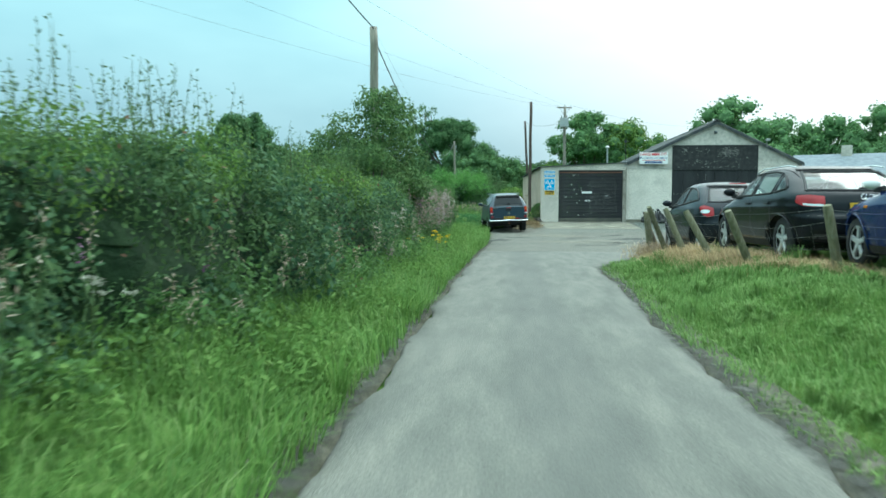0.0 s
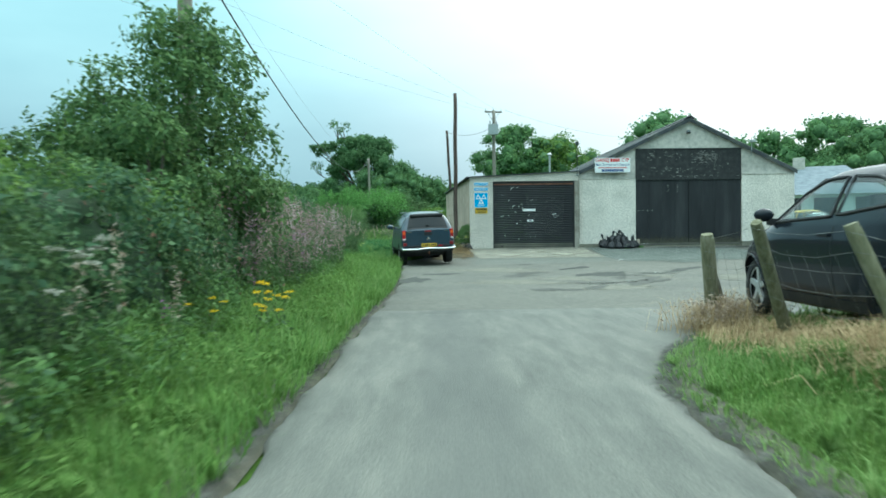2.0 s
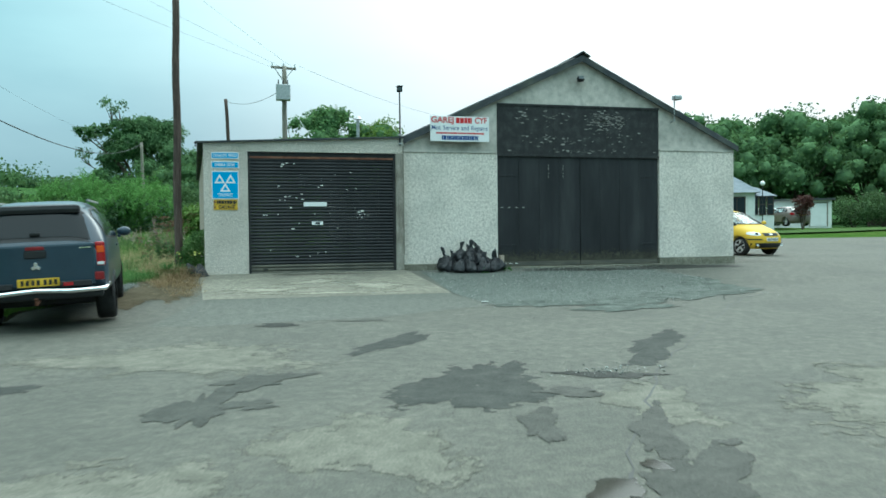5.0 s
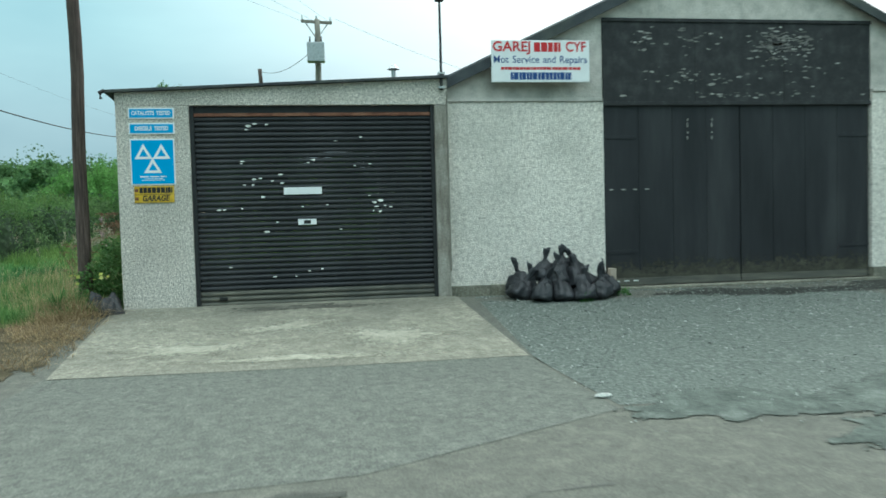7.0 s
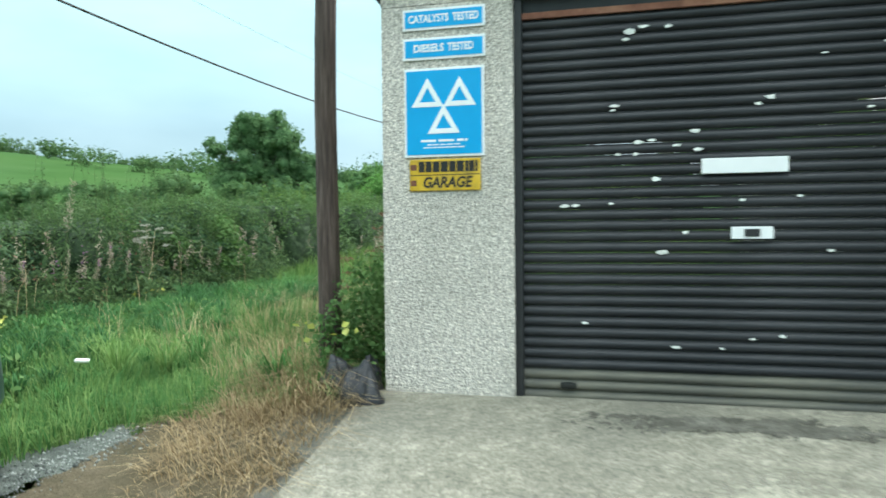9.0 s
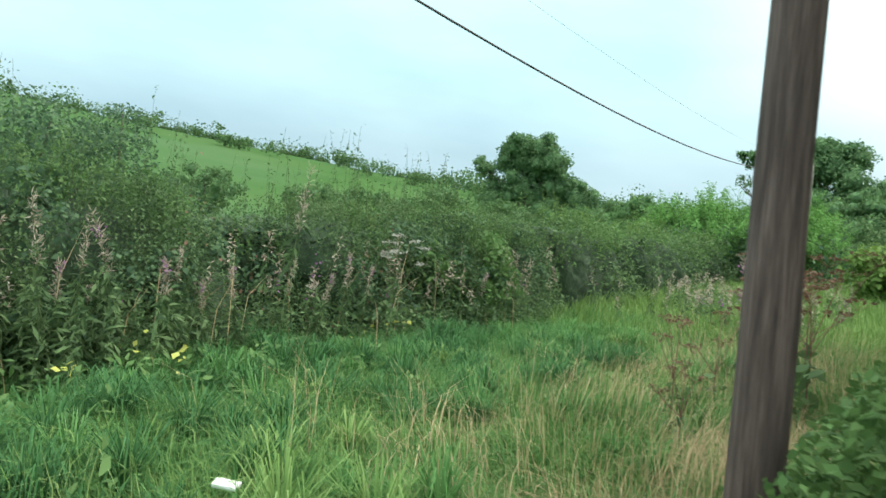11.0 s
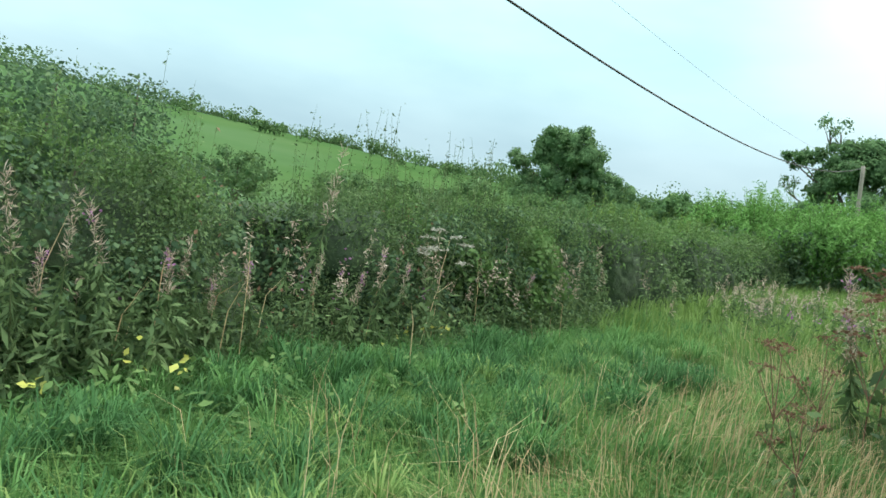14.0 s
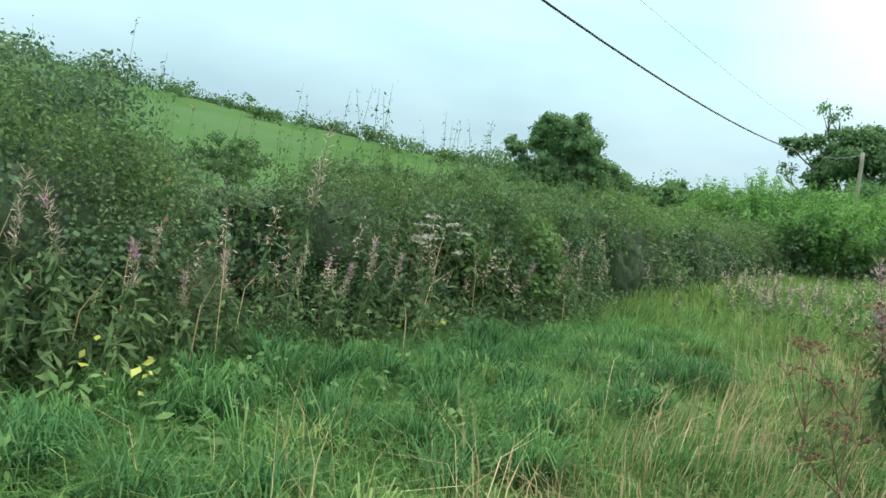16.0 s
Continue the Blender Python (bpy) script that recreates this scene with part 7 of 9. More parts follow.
for s in (-1, 1):
    tl = sk.wrap("tail_light", 0.56, -1.52, [0.83, 0.80, 0.84, 0.97], [0.97, 1.0, 1.02, 1.005], s, -1, sh, M["lamp_red"], 0.012, "swept red tail light with a round clear lens")
    sk.wrap("lens", 0.745, -1.80, [0.905 - 0.035 * math.sin(math.pi * k / 12) ** 0.5 for k in range(13)], [0.905 + 0.035 * math.sin(math.pi * k / 12) ** 0.5 for k in range(13)], s, -1, tl, M["lamp_clear"], 0.02)
sk.screen("bumper_seam", 0.69, 0.70, 0.78, 0.78, -1, sh, M["ink_black"], 0.004)
plate(sh, 0, sk.end(0, 0.60, -1) - 0.012, 0.60, 0.52, M["sign_yellow"])
part("badge", boxm(-0.05, 0.05, -1.99, -1.94, 0.92, 0.98, bevel=0.01), M["chrome"], sh)
part("boot_lettering", boxm(-0.46, -0.30, -1.97, -1.90, 0.955, 0.975), M["chrome"], sh, "small chrome lettering as a plain bar")
sk.screen("spoiler", 1.385, 1.43, 0.54, 0.49, -1, sh, M["paint_grey"], 0.035)
part("brake_light", boxm(-0.16, 0.16, -1.45, -1.41, 1.425, 1.445, bevel=0.003), M["lamp_red"], sh)
part("rear_wiper", boxm(-0.3, 0.02, -0.012, 0.012, -0.012, 0.012, bevel=0.004, m=pose(0.0, sk.end(0, 1.11, -1) - 0.02, 1.10, 0, 3, 0)), M["trim"], sh)
bm = bmesh.new()
tube(bm, [(0.05, -1.2, 1.44), (0.05, -1.45, 1.66)], 0.006, 5)
part("aerial", bm, M["black_metal"], sh)
# yellow compact at the shed corner, nose out
sk = Shell([(0.22, -1.8), (0.5, -1.9), (0.95, -1.87), (1.2, -1.66), (1.42, -1.36), (1.5, -1.0), (1.55, -0.6)],
           [(0.22, 1.80), (0.34, 1.90), (0.5, 1.91), (0.62, 1.88), (0.72, 1.80), (0.80, 1.66), (0.88, 1.48), (0.96, 1.26), (1.06, 1.08), (1.3, 0.64), (1.45, 0.30), (1.52, -0.02), (1.55, -0.3)],
           [(0.22, 0.76), (0.4, 0.82), (0.6, 0.84), (0.85, 0.835), (0.97, 0.815), (1.25, 0.72), (1.42, 0.62), (1.49, 0.53), (1.53, 0.36), (1.55, 0.15)], ((0.2, 3.6), (0.9, 3.4), (1.3, 3.4)))
PANES = [([(-0.15, 1.0), (0.98, 0.99)], [(-0.15, 1.42), (0.2, 1.38), (0.6, 1.21), (0.98, 1.01)]), ([(-1.35, 1.05), (-0.25, 1.0)], [(-1.35, 1.22), (-0.9, 1.38), (-0.25, 1.42)])]
yc = shell_car("yellow_car", pose(17.05, 5.3, float(ground_z(17, 4)) + 0.02, 0, 0, 191), "bright yellow compact car nosing out beside the shed", M["paint_yellow"], sk, (-1.2, 1.22), 0.31, PANES, (1.1, 1.4, 0.55, 0.46), (1.03, 1.44, 0.66, 0.52), M["pane"], doors=(1.0, -0.2))
for s in (-1, 1):
    hl = sk.wrap("headlamp", 0.40, 1.46, [0.66, 0.65, 0.66, 0.70], [0.745, 0.765, 0.775, 0.765], s, 1, yc, M["lamp_clear"], 0.008)
    sk.wrap("lens", 0.46, 1.68, [0.675, 0.675, 0.69], [0.735, 0.745, 0.745], s, 1, hl, M["glass"], 0.012)
    sk.wrap("bumper_strip", 0.40, 1.50, [0.50, 0.50, 0.51], [0.545, 0.545, 0.55], s, 1, yc, M["trim"], 0.012)
    part("fog_lamp", boxm(min(s * 0.46, s * 0.58), max(s * 0.46, s * 0.58), 1.80, sk.end(0.5, 0.33, 1) + 0.015, 0.31, 0.37, bevel=0.01), M["lamp_clear"], yc)
sk.screen("grille", 0.63, 0.73, 0.30, 0.33, 1, yc, M["trim"], 0.01)
sk.screen("lower_bumper", 0.24, 0.40, 0.74, 0.76, 1, yc, M["trim"], 0.012)
plate(yc, 0, sk.end(0, 0.52, 1) + 0.004, 0.52, 0.5, M["sign_white"], 1)
sk.screen("badge", 0.665, 0.695, 0.08, 0.08, 1, yc, M["chrome"], 0.018)


def hatchback(name, m, label, paint, plate_mat, mirror_paint=None):
    """A plain five-door hatchback."""
    q = five_door()
    c = shell_car(name, m, label, paint, q, (-1.3, 1.33), 0.32, FIVE_PANES, (1.025, 1.30, 0.66, 0.53), (0.97, 1.31, 0.70, 0.55), M["pane"], mirror_paint, doors=(1.06, -0.24, -1.05))
    for s in (-1, 1):
        q.wrap("tail_light", 0.56, -1.75, [0.78, 0.78, 0.84], [0.95, 0.96, 0.95], s, -1, c, M["lamp_red"], 0.01)
        q.wrap("headlamp", 0.52, 1.66, [0.64, 0.64, 0.68], [0.73, 0.75, 0.76], s, 1, c, M["lamp_clear"], 0.008)
    plate(c, 0, q.end(0, 0.78, -1) - 0.012, 0.78, 0.52, plate_mat)
    return c


bc = hatchback("blue_car", pose(3.27, -32.45, 0.07, 0, 0, 0) @ Matrix.Diagonal((0.93, 0.93, 0.97, 1)), "dark blue car with white mirrors parked behind the fence", M["paint_blue"], M["sign_yellow"], M["sign_white"])
for s in (-1, 1):
    part("side_indicator", boxm(min(s * 0.865, s * 0.885), max(s * 0.865, s * 0.885), 0.92, 1.0, 0.76, 0.79, bevel=0.006), M["lamp_amber"], bc)


# ---- cottage, outbuilding and far cars beyond the yard ----
CZ = 1.0
cot = empty("cottage", pose(30.5, 27.0, CZ, 0, 0, -24), "low white cottage with a slate roof and dark window frames", "house")
part("wall", boxm(-7, 3.2, 0, 6.5, -0.8, 2.35), M["whitewall"], cot)
bm = bmesh.new()
v = [bm.verts.new(p) for p in [(-7.3, -0.35, 2.3), (3.55, -0.35, 2.3), (3.55, 6.9, 2.3), (-7.3, 6.9, 2.3), (-7.3, 3.25, 4.75), (0.6, 3.25, 4.75)]]
for q in ((0, 1, 5, 4), (2, 3, 4, 5), (1, 2, 5), (3, 0, 4), (3, 2, 1, 0)):
    bm.faces.new([v[i] for i in q])
rf = part("roof", bm, M["slate"], cot, "pale grey slate hipped roof")
part("chimney", boxm(-3.3, -2.4, 2.9, 3.7, 4.2, 5.5, bevel=0.03), M["render"], rf)
for x0, x1, z0, z1 in ((-5.8, -4.4, 0.75, 2.0), (-3.6, -2.8, 0.0, 2.05), (-1.9, -0.3, 0.8, 2.05), (1.0, 2.6, 0.8, 2.05)):
    wdw = part("window", boxm(x0, x1, -0.05, 0.02, z0, z1, bevel=0.01), M["wood_dark"], cot, "dark framed window")
    k = 3 if x1 - x0 > 1 else 1
    for i in range(k):
        w = (x1 - x0 - 0.08) / k
        part("pane", boxm(x0 + 0.06 + i * w, x0 + 0.02 + (i + 1) * w, -0.058, -0.049, z0 + 0.08, z1 - 0.08), M["glass"], wdw)
cons = empty("conservatory", pose(34.9, 26.0, CZ, 0, 0, -24), "small dark-framed conservatory on a white wall", "conservatory")
part("wall", boxm(-1.3, 0.2, 0, 2.5, -0.8, 0.8), M["whitewall"], cons)
for i in range(3):
    p0 = -1.3 + i * 0.5
    wd = part("window", boxm(p0 + 0.02, p0 + 0.48, -0.03, 0.03, 0.8, 2.1), M["wood_dark"], cons)
    part("pane", boxm(p0 + 0.08, p0 + 0.42, -0.036, -0.029, 0.88, 1.5), M["glass"], wd)
    part("pane", boxm(p0 + 0.08, p0 + 0.42, -0.036, -0.029, 1.56, 2.04), M["glass"], wd)
bm = bmesh.new()
v = [bm.verts.new(p) for p in [(-1.42, -0.15, 2.1), (0.35, -0.15, 2.1), (0.35, 2.5, 2.1), (-1.42, 2.5, 2.1), (-1.42, 1.2, 2.75), (-0.7, 1.2, 2.75)]]
for q in ((0, 1, 5, 4), (2, 3, 4, 5), (1, 2, 5), (3, 0, 4), (3, 2, 1, 0)):
    bm.faces.new([v[i] for i in q])
part("roof", bm, M["slate"], cons, "pale glazed roof")
ob_ = empty("outbuilding", pose(43.1, 33.0, CZ + 0.02, 0, 0, -38), "low white outbuilding with a pale garage door", "garage")
part("wall", boxm(-2.15, 2.15, 0, 5, -0.8, 2.05), M["whitewall"], ob_)
part("roof", boxm(-2.4, 2.4, -0.3, 5.3, 2.053, 2.2), M["roofsheet"], ob_)
dd = part("door", boxm(0.65, 1.8, -0.05, 0.02, 0, 1.8, bevel=0.02), M["paint_white"], ob_)
part("frame", boxm(0.55, 1.9, -0.03, 0.01, 0, 1.9), M["wood_grey"], dd)
# open-fronted shelter
shl = empty("open_shelter", pose(54, 34, CZ + 0.3, 0, 0, -45), "open wooden shelter with a flat roof among the trees", "shelter")
for x in (-2.5, 0, 2.5):
    part("post", boxm(x - 0.1, x + 0.1, -0.1, 0.1, -0.5, 2.3), M["wood_dark"], shl)
part("roof", boxm(-3, 3, -0.4, 4, 2.3, 2.5), M["wood_dark"], shl)
part("back_wall", boxm(-2.7, 2.7, 3.7, 3.8, -0.5, 2.3), M["wood_dark"], shl)
hb = hatchback("estate_car", pose(38.9, 29.5, CZ + 0.05, 0, 0, -8), "bronze estate car parked by the cottage", M["paint_bronze"], M["sign_yellow"])
hb2 = hatchback("silver_car", pose(39.5, 33.5, CZ + 0.1, 0, 0, 62), "pale silver car parked by the cottage", M["paint_white"], M["sign_yellow"])
sheet("lawn_strip", [(30, 20.5), (36, 22), (44, 25), (50, 27), (50, 30), (42, 28), (35, 25), (30, 23)], M["lawn"], 0.05, "mown grass strip before the cottage", "lawn", kind="structure", res=2.0)


# ---- trees ----
def crown_points(n, blobs, shell=0.5, flat=0.8, fray=0.07):
    """Points for leaves in and round the skin of a heap of clumps, and the way each leaf faces."""
    blobs = np.asarray(blobs, float)
    w = blobs[:, 3] ** 2
    k = RNG.choice(len(blobs), n, p=w / w.sum())
    d = unit(RNG.normal(0, 1, (n, 3)) + np.array([0, 0, 0.35]))
    uneven = 1 + 0.16 * np.sin(d[:, 0] * 5 + k) * np.sin(d[:, 2] * 6 + 1.7 * k) + 0.10 * np.sin(d[:, 1] * 9 + 2.3 * k)
    r = blobs[k, 3] * (shell + (1 - shell) * RNG.uniform(0, 1, n) ** 0.45) * uneven + np.abs(RNG.normal(0, fray, n)) * blobs[k, 3]
    p = blobs[k, :3] + d * r[:, None] * np.array([1, 1, flat])
    return p, unit(d + np.array([0, 0, 0.45]))


def tree(x, y, top, r, base, seed, n=7000, leaf=0.42, material=None, label="broad leafy tree with a dense dark crown", lumps=34, trunk=None, group="", bare=0, lobes=(), shape=(), twigs=()):
    """A trunk that forks into limbs; every limb ends in a clump of leaves. lobes: further clumps (x, y, height, radius) in metres.
    shape: the crown's main masses, each broken into smaller clumps; twigs: ends of bare branches."""
    rr = np.random.default_rng(seed)
    gz = float(ground_z(x, y))
    t = empty("tree", pose(x, y, gz), label, "tree", group)
    h, b = top - gz, base - gz
    mid, half = (h + b) / 2, (h - b) / 2
    blobs = []
    for lx, ly, lz, lr in shape:
        blobs.append((lx, ly, lz - gz, 0.72 * lr))
        for d in unit(rr.normal(0, 1, (11, 3))):
            q = lr * rr.uniform(0.55, 0.85)
            blobs.append((lx + d[0] * q, ly + d[1] * q, lz - gz + 0.85 * d[2] * q, lr * rr.uniform(0.2, 0.4)))
    while not shape and len(blobs) < 1.7 * lumps:
        d = unit(rr.normal(0, 1, (1, 3)))[0]
        if d[2] < -0.75:
            continue
        q = rr.uniform(0.5, 0.88)
        s = rr.uniform(0.15, 0.29) * (1.35 - 0.6 * q)
        wide = 1.0 + 0.16 * math.sin(3 * math.atan2(d[1], d[0]) + seed) - 0.18 * max(0.0, d[2]) + 0.1 * math.sin(5 * d[2] + seed)
        blobs.append((d[0] * q * r * wide * 1.12, d[1] * q * r * wide * 1.12, mid + d[2] * q * half * 1.02, s * min(r, half * 1.3)))
    if not shape:
        blobs.append((0, 0, mid, 0.62 * min(r, half)))
        blobs.append((0.1 * r * math.cos(seed), 0.1 * r * math.sin(seed), mid + 0.62 * half, 0.38 * min(r, half)))
    blobs += [tuple(q) for q in lobes]
    p, o = crown_points(n, blobs)
    tr_ = trunk or 0.03 * h
    bm = bmesh.new()
    tube(bm, [(0, 0, -0.4), (0.04 * r, 0, b * 0.6), (0, 0.04 * r, b + half * 0.4), (0.05 * r, 0, mid + half * 0.3)], [tr_ * 1.3, tr_, tr_ * 0.7, tr_ * 0.2], 9)
    for q in blobs[::12] if shape else blobs[:12]:
        z0 = b * 0.7 + half * 0.5 * rr.uniform(0, 1)
        tube(bm, [(0, 0, z0), (q[0] * 0.5, q[1] * 0.5, (z0 + q[2]) / 2 + 0.1 * half), (q[0], q[1], q[2])], [tr_ * 0.5, tr_ * 0.3, tr_ * 0.08], 6)
    tufts = []
    for i in range(bare):
        a = 2.399 * i + seed
        e = Vector((0.55 * r * math.cos(a), 0.55 * r * math.sin(a), mid + half * 0.75))
        for j in range(5):
            g = e + Vector((rr.normal(0, 0.11 * r), rr.normal(0, 0.11 * r), half * rr.uniform(0.08, 0.34)))
            m_ = e.lerp(g, 0.55) + Vector((rr.normal(0, 0.04 * r), rr.normal(0, 0.04 * r), 0))
            tube(bm, [e.lerp(Vector((0, 0, mid)), 0.6), e, m_, g], [tr_ * 0.16, tr_ * 0.10, tr_ * 0.06, tr_ * 0.02], 5)
            if j % 2:
                tufts.append((g.x, g.y, g.z, 0.045 * r))
    for ex, ey, ez in twigs:
        e = Vector((ex, ey, ez - gz))
        s0 = Vector((0.35 * ex, 0.35 * ey, 0.62 * (ez - gz)))
        tube(bm, [s0, s0.lerp(e, 0.5) + Vector((0.3, 0, -0.25)), e], [tr_ * 0.3, tr_ * 0.2, tr_ * 0.09], 6)
        for j in range(6):
            g = e + Vector((rr.normal(0, 0.75), rr.normal(0, 0.75), rr.uniform(0.2, 1.5)))
            tube(bm, [s0.lerp(e, 0.8 + 0.03 * j), e.lerp(g, 0.5) + Vector((rr.normal(0, 0.2), 0, 0.1)), g], [tr_ * 0.1, tr_ * 0.06, tr_ * 0.025], 5)
            if j % 2 == 0:
                tufts.append((g.x, g.y, g.z, rr.uniform(0.25, 0.5)))
    part("trunk", bm, M["bark"], t)
    if tufts:
        p2, o2 = crown_points(45 * len(tufts), tufts, 0.2, 1.0, 0.4)
        p, o = np.concatenate([p, p2]), np.concatenate([o, o2])
    bm = bmesh.new()
    for bx, by, bz, br in blobs:
        bmesh.ops.create_icosphere(bm, subdivisions=1, radius=br * 0.7, matrix=Matrix.LocRotScale((bx, by, bz), Euler((bx, by, bz)), (1, 1, 0.8)))
    part("inner_crown", bm, M["core_tree"], t, "shaded inside of the crown", smooth=True)
    leaf_mesh("crown", p, leaf, material or M["leaf_tree"], t, o, aspect=0.75, droop=0.2, spread=0.65)
    return t


tree(-48.3, 88, 18.2, 7.6, 4.0, 11, 34000, 0.33, M["leaf_oak"], "large lobed oak standing alone in the fields", shape=(
    (-0.5, 0, 13.2, 4.3), (-1.2, -1.5, 15.0, 2.8), (1.6, -1.0, 15.0, 2.8), (-3.4, 1.0, 13.6, 2.8), (3.6, -0.5, 13.6, 3.0), (4.2, 1.0, 10.6, 3.3), (6.6, 1.5, 8.6, 3.0), (7.6, 2.0, 6.6, 3.0), (-7.2, 0, 12.3, 1.9), (-5.8, 1.0, 9.9, 2.3), (-0.5, -1.0, 9.4, 3.6), (0.5, 3.0, 11.5, 3.6), (-3.0, 0, 7.0, 3.2), (2.5, -0.5, 6.8, 3.4), (6.0, 0.5, 5.4, 3.0), (-6.4, 0.5, 7.0, 2.6), (8.6, 1.5, 5.0, 2.4)))
tree(-34.3, 92, 10.2, 3.4, 3.0, 14, 6000, 0.36, M["leaf_tree"], "dark round tree far behind the willow scrub", 24)
tree(-10.5, 75, 15.6, 8.0, 2.0, 12, 37000, 0.28, M["leaf_oak"], "broad tree with bare dead limbs over its crown", shape=(
    (0.2, 0, 11.6, 3.9), (-0.6, -0.8, 13.2, 2.2), (1.8, 0.5, 12.8, 2.4), (-2.3, 0, 12.6, 2.0), (-3.2, 0.3, 10.2, 2.6), (3.8, 0, 9.0, 3.2), (6.2, 0.5, 6.8, 2.8), (-4.6, -0.5, 6.6, 3.0), (0.8, -1.5, 6.8, 4.2), (-6.2, 0, 12.4, 1.3), (-4.8, 0.3, 12.9, 1.0), (-7.4, 0, 12.6, 0.8), (-6.9, 0, 5.0, 2.4), (3.5, -1.0, 4.8, 3.4)),
     twigs=((-4.2, 0, 14.4), (-3.3, 0.4, 14.2), (-7.0, 0, 9.2)))
tree(-16.5, 60, 6.6, 3.2, 1.0, 22, 6000, 0.28, M["leaf_wood"], "dark round tree far behind the willow scrub", 24)
tree(-5.0, 64, 8.6, 4.5, 1.5, 15, 6000, 0.32, M["leaf_wood"])
tree(-1.5, 68, 8.4, 4.5, 1.0, 16, 5500, 0.32, M["leaf_wood"])
tree(1.6, 58, 6.5, 3.2, 1.0, 17, 4500, 0.36, M["leaf_wood"])
tree(7.6, 51, 12.9, 4.3, 2.4, 18, 14000, 0.26, M["leaf_tree"], lobes=((3.2, -1.5, 5.5, 2.0),))
tree(12.6, 52, 12.0, 4.8, 1.6, 19, 15000, 0.26, M["leaf_bright"], "lighter green tree with an open feathery crown", 44)
tree(3.5, 50, 6.5, 2.6, 1.0, 20, 4000, 0.3, M["leaf_bright"], "small light green tree behind the lean-to")
tree(17.5, 50, 9.0, 3.6, 1.5, 21, 5000, 0.32, M["leaf_bright"])
for i, (x, y, top, r) in enumerate([(27.5, 63, 16.0, 6.6), (36, 66, 14.0, 6.0), (42, 64, 13.4, 6.0), (48, 60, 15.0, 6.0), (55, 57, 13.6, 6.0), (62, 58, 15.0, 6.5), (46, 48, 12.5, 6.6), (54, 46, 13.6, 6.8), (62, 46, 14.0, 7),
                                    (70, 44, 14.5, 7.5), (62, 36, 12.5, 6.4), (74, 34, 15, 7.5), (84, 48, 17, 9), (96, 40, 20, 10), (88, 28, 16, 9), (32, 70, 12.5, 6.0), (108, 52, 22, 11)]):
    tree(x, y, top, r, 1.5 if i < 6 else 1.0, 40 + i, 6500 if i < 9 else 4000, 0.39 if i < 9 else 0.42, M["leaf_wood"] if i > 5 else M["leaf_tree"], "tall dark leafy tree in the wood behind the yard", 40, group="wood behind the yard")
for i, (x, y, top, r) in enumerate([(-28, 62, 5.6, 3.4), (-33, 56, 5.2, 3.0), (-38, 52, 6.0, 3.6), (-44, 50, 5.2, 3.2), (-24, 70, 5.4, 3.4), (-52, 52, 5.8, 3.6), (-62, 46, 6.4, 4.0), (-15.5, 57, 5.2, 2.6)]):
    tree(x, y, top + 0.3, r * 1.2, 0.8, 70 + i, 4500, 0.3, M["leaf_wood"], "low hedgerow tree at the far field edge", 24, group="trees of the far field edge")
# hedgerow trees along the hill's brow and across its pasture
pts, outs = [], []
r9 = np.random.default_rng(91)
for k in range(300):
    bb = r9.uniform(14, 80)
    dist = r9.choice([425, 428, 432, 300 + bb * 0.6, 240 + 1.2 * bb], p=[0.27, 0.27, 0.26, 0.1, 0.1] if bb > 44 else [0.2, 0.2, 0.2, 0.2, 0.2])
    cx, cy = -dist * math.sin(radians(bb)), dist * math.cos(radians(bb))
    cz = float(ground_z(cx, cy))
    s = r9.uniform(2.4, 4.4) if k % 3 else r9.uniform(4.6, 7.2)
    p, o = crown_points(120, [(cx + r9.normal(0, s * 0.5), cy + r9.normal(0, s * 0.5), cz + s * r9.uniform(0.5, 1.1), s * r9.uniform(0.5, 0.9)) for _ in range(5)])
    pts.append(p)
    outs.append(o)
tagged(leaf_mesh("hill_hedgerow", np.concatenate(pts), 1.15, M["leaf_wood"], None, np.concatenate(outs), 0.8), "dark hedgerow trees along the brow of the hill", "hedgerow", kind="stuff")
# hazy wooded ridge far to the north
pts, outs = [], []
for k in range(130):
    bb = r9.uniform(-20, 30)
    dist = r9.uniform(380, 440)
    cx, cy = -dist * math.sin(radians(bb)), dist * math.cos(radians(bb))
    cz = float(ground_z(cx, cy))
    p, o = crown_points(150, [(cx + r9.normal(0, 3), cy + r9.normal(0, 3), cz + r9.uniform(1, 5), r9.uniform(2, 4)) for _ in range(4)])
    pts.append(p)
    outs.append(o)
tagged(leaf_mesh("far_wood", np.concatenate(pts), 1.6, M["leaf_dark"], None, np.concatenate(outs), 0.8), "wooded ridge on the far side of the valley", "woods", kind="stuff")


# ---- hedges ----
HB_Y = np.array([-56, -40, -36.6, -35, -33, -29, -26, -22, -18, -10.5, -8, 0, 2.8, 4, 5.6, 13, 24, 40])
HB_X = np.array([-4.7, -4.55, -4.4, -4.1, -3.95, -3.9, -3.95, -4.2, -4.25, -4.3, -4.75, -5.4, -5.5, -5.2, -5.3, -5.7, -6.1, -6.6])
HT_Y = np.array([-56, -44, -36.5, -33, -30, -26, -23.5, -20.5, -16, -8, -3, 0.5, 2.5, 4.5, 7, 10, 17, 24, 40])
HT_Z = np.array([1.0, 1.15, 1.45, 1.5, 1.3, 1.45, 1.5, 1.05, 0.75, 0.7, 1.0, 1.7, 1.58, 1.62, 1.75, 1.98, 2.2, 2.3, 2.6])


def hedge_front(y):
    return np.interp(y, HB_Y, HB_X)


def hedge_top(y):
    return np.interp(y, HT_Y, HT_Z)


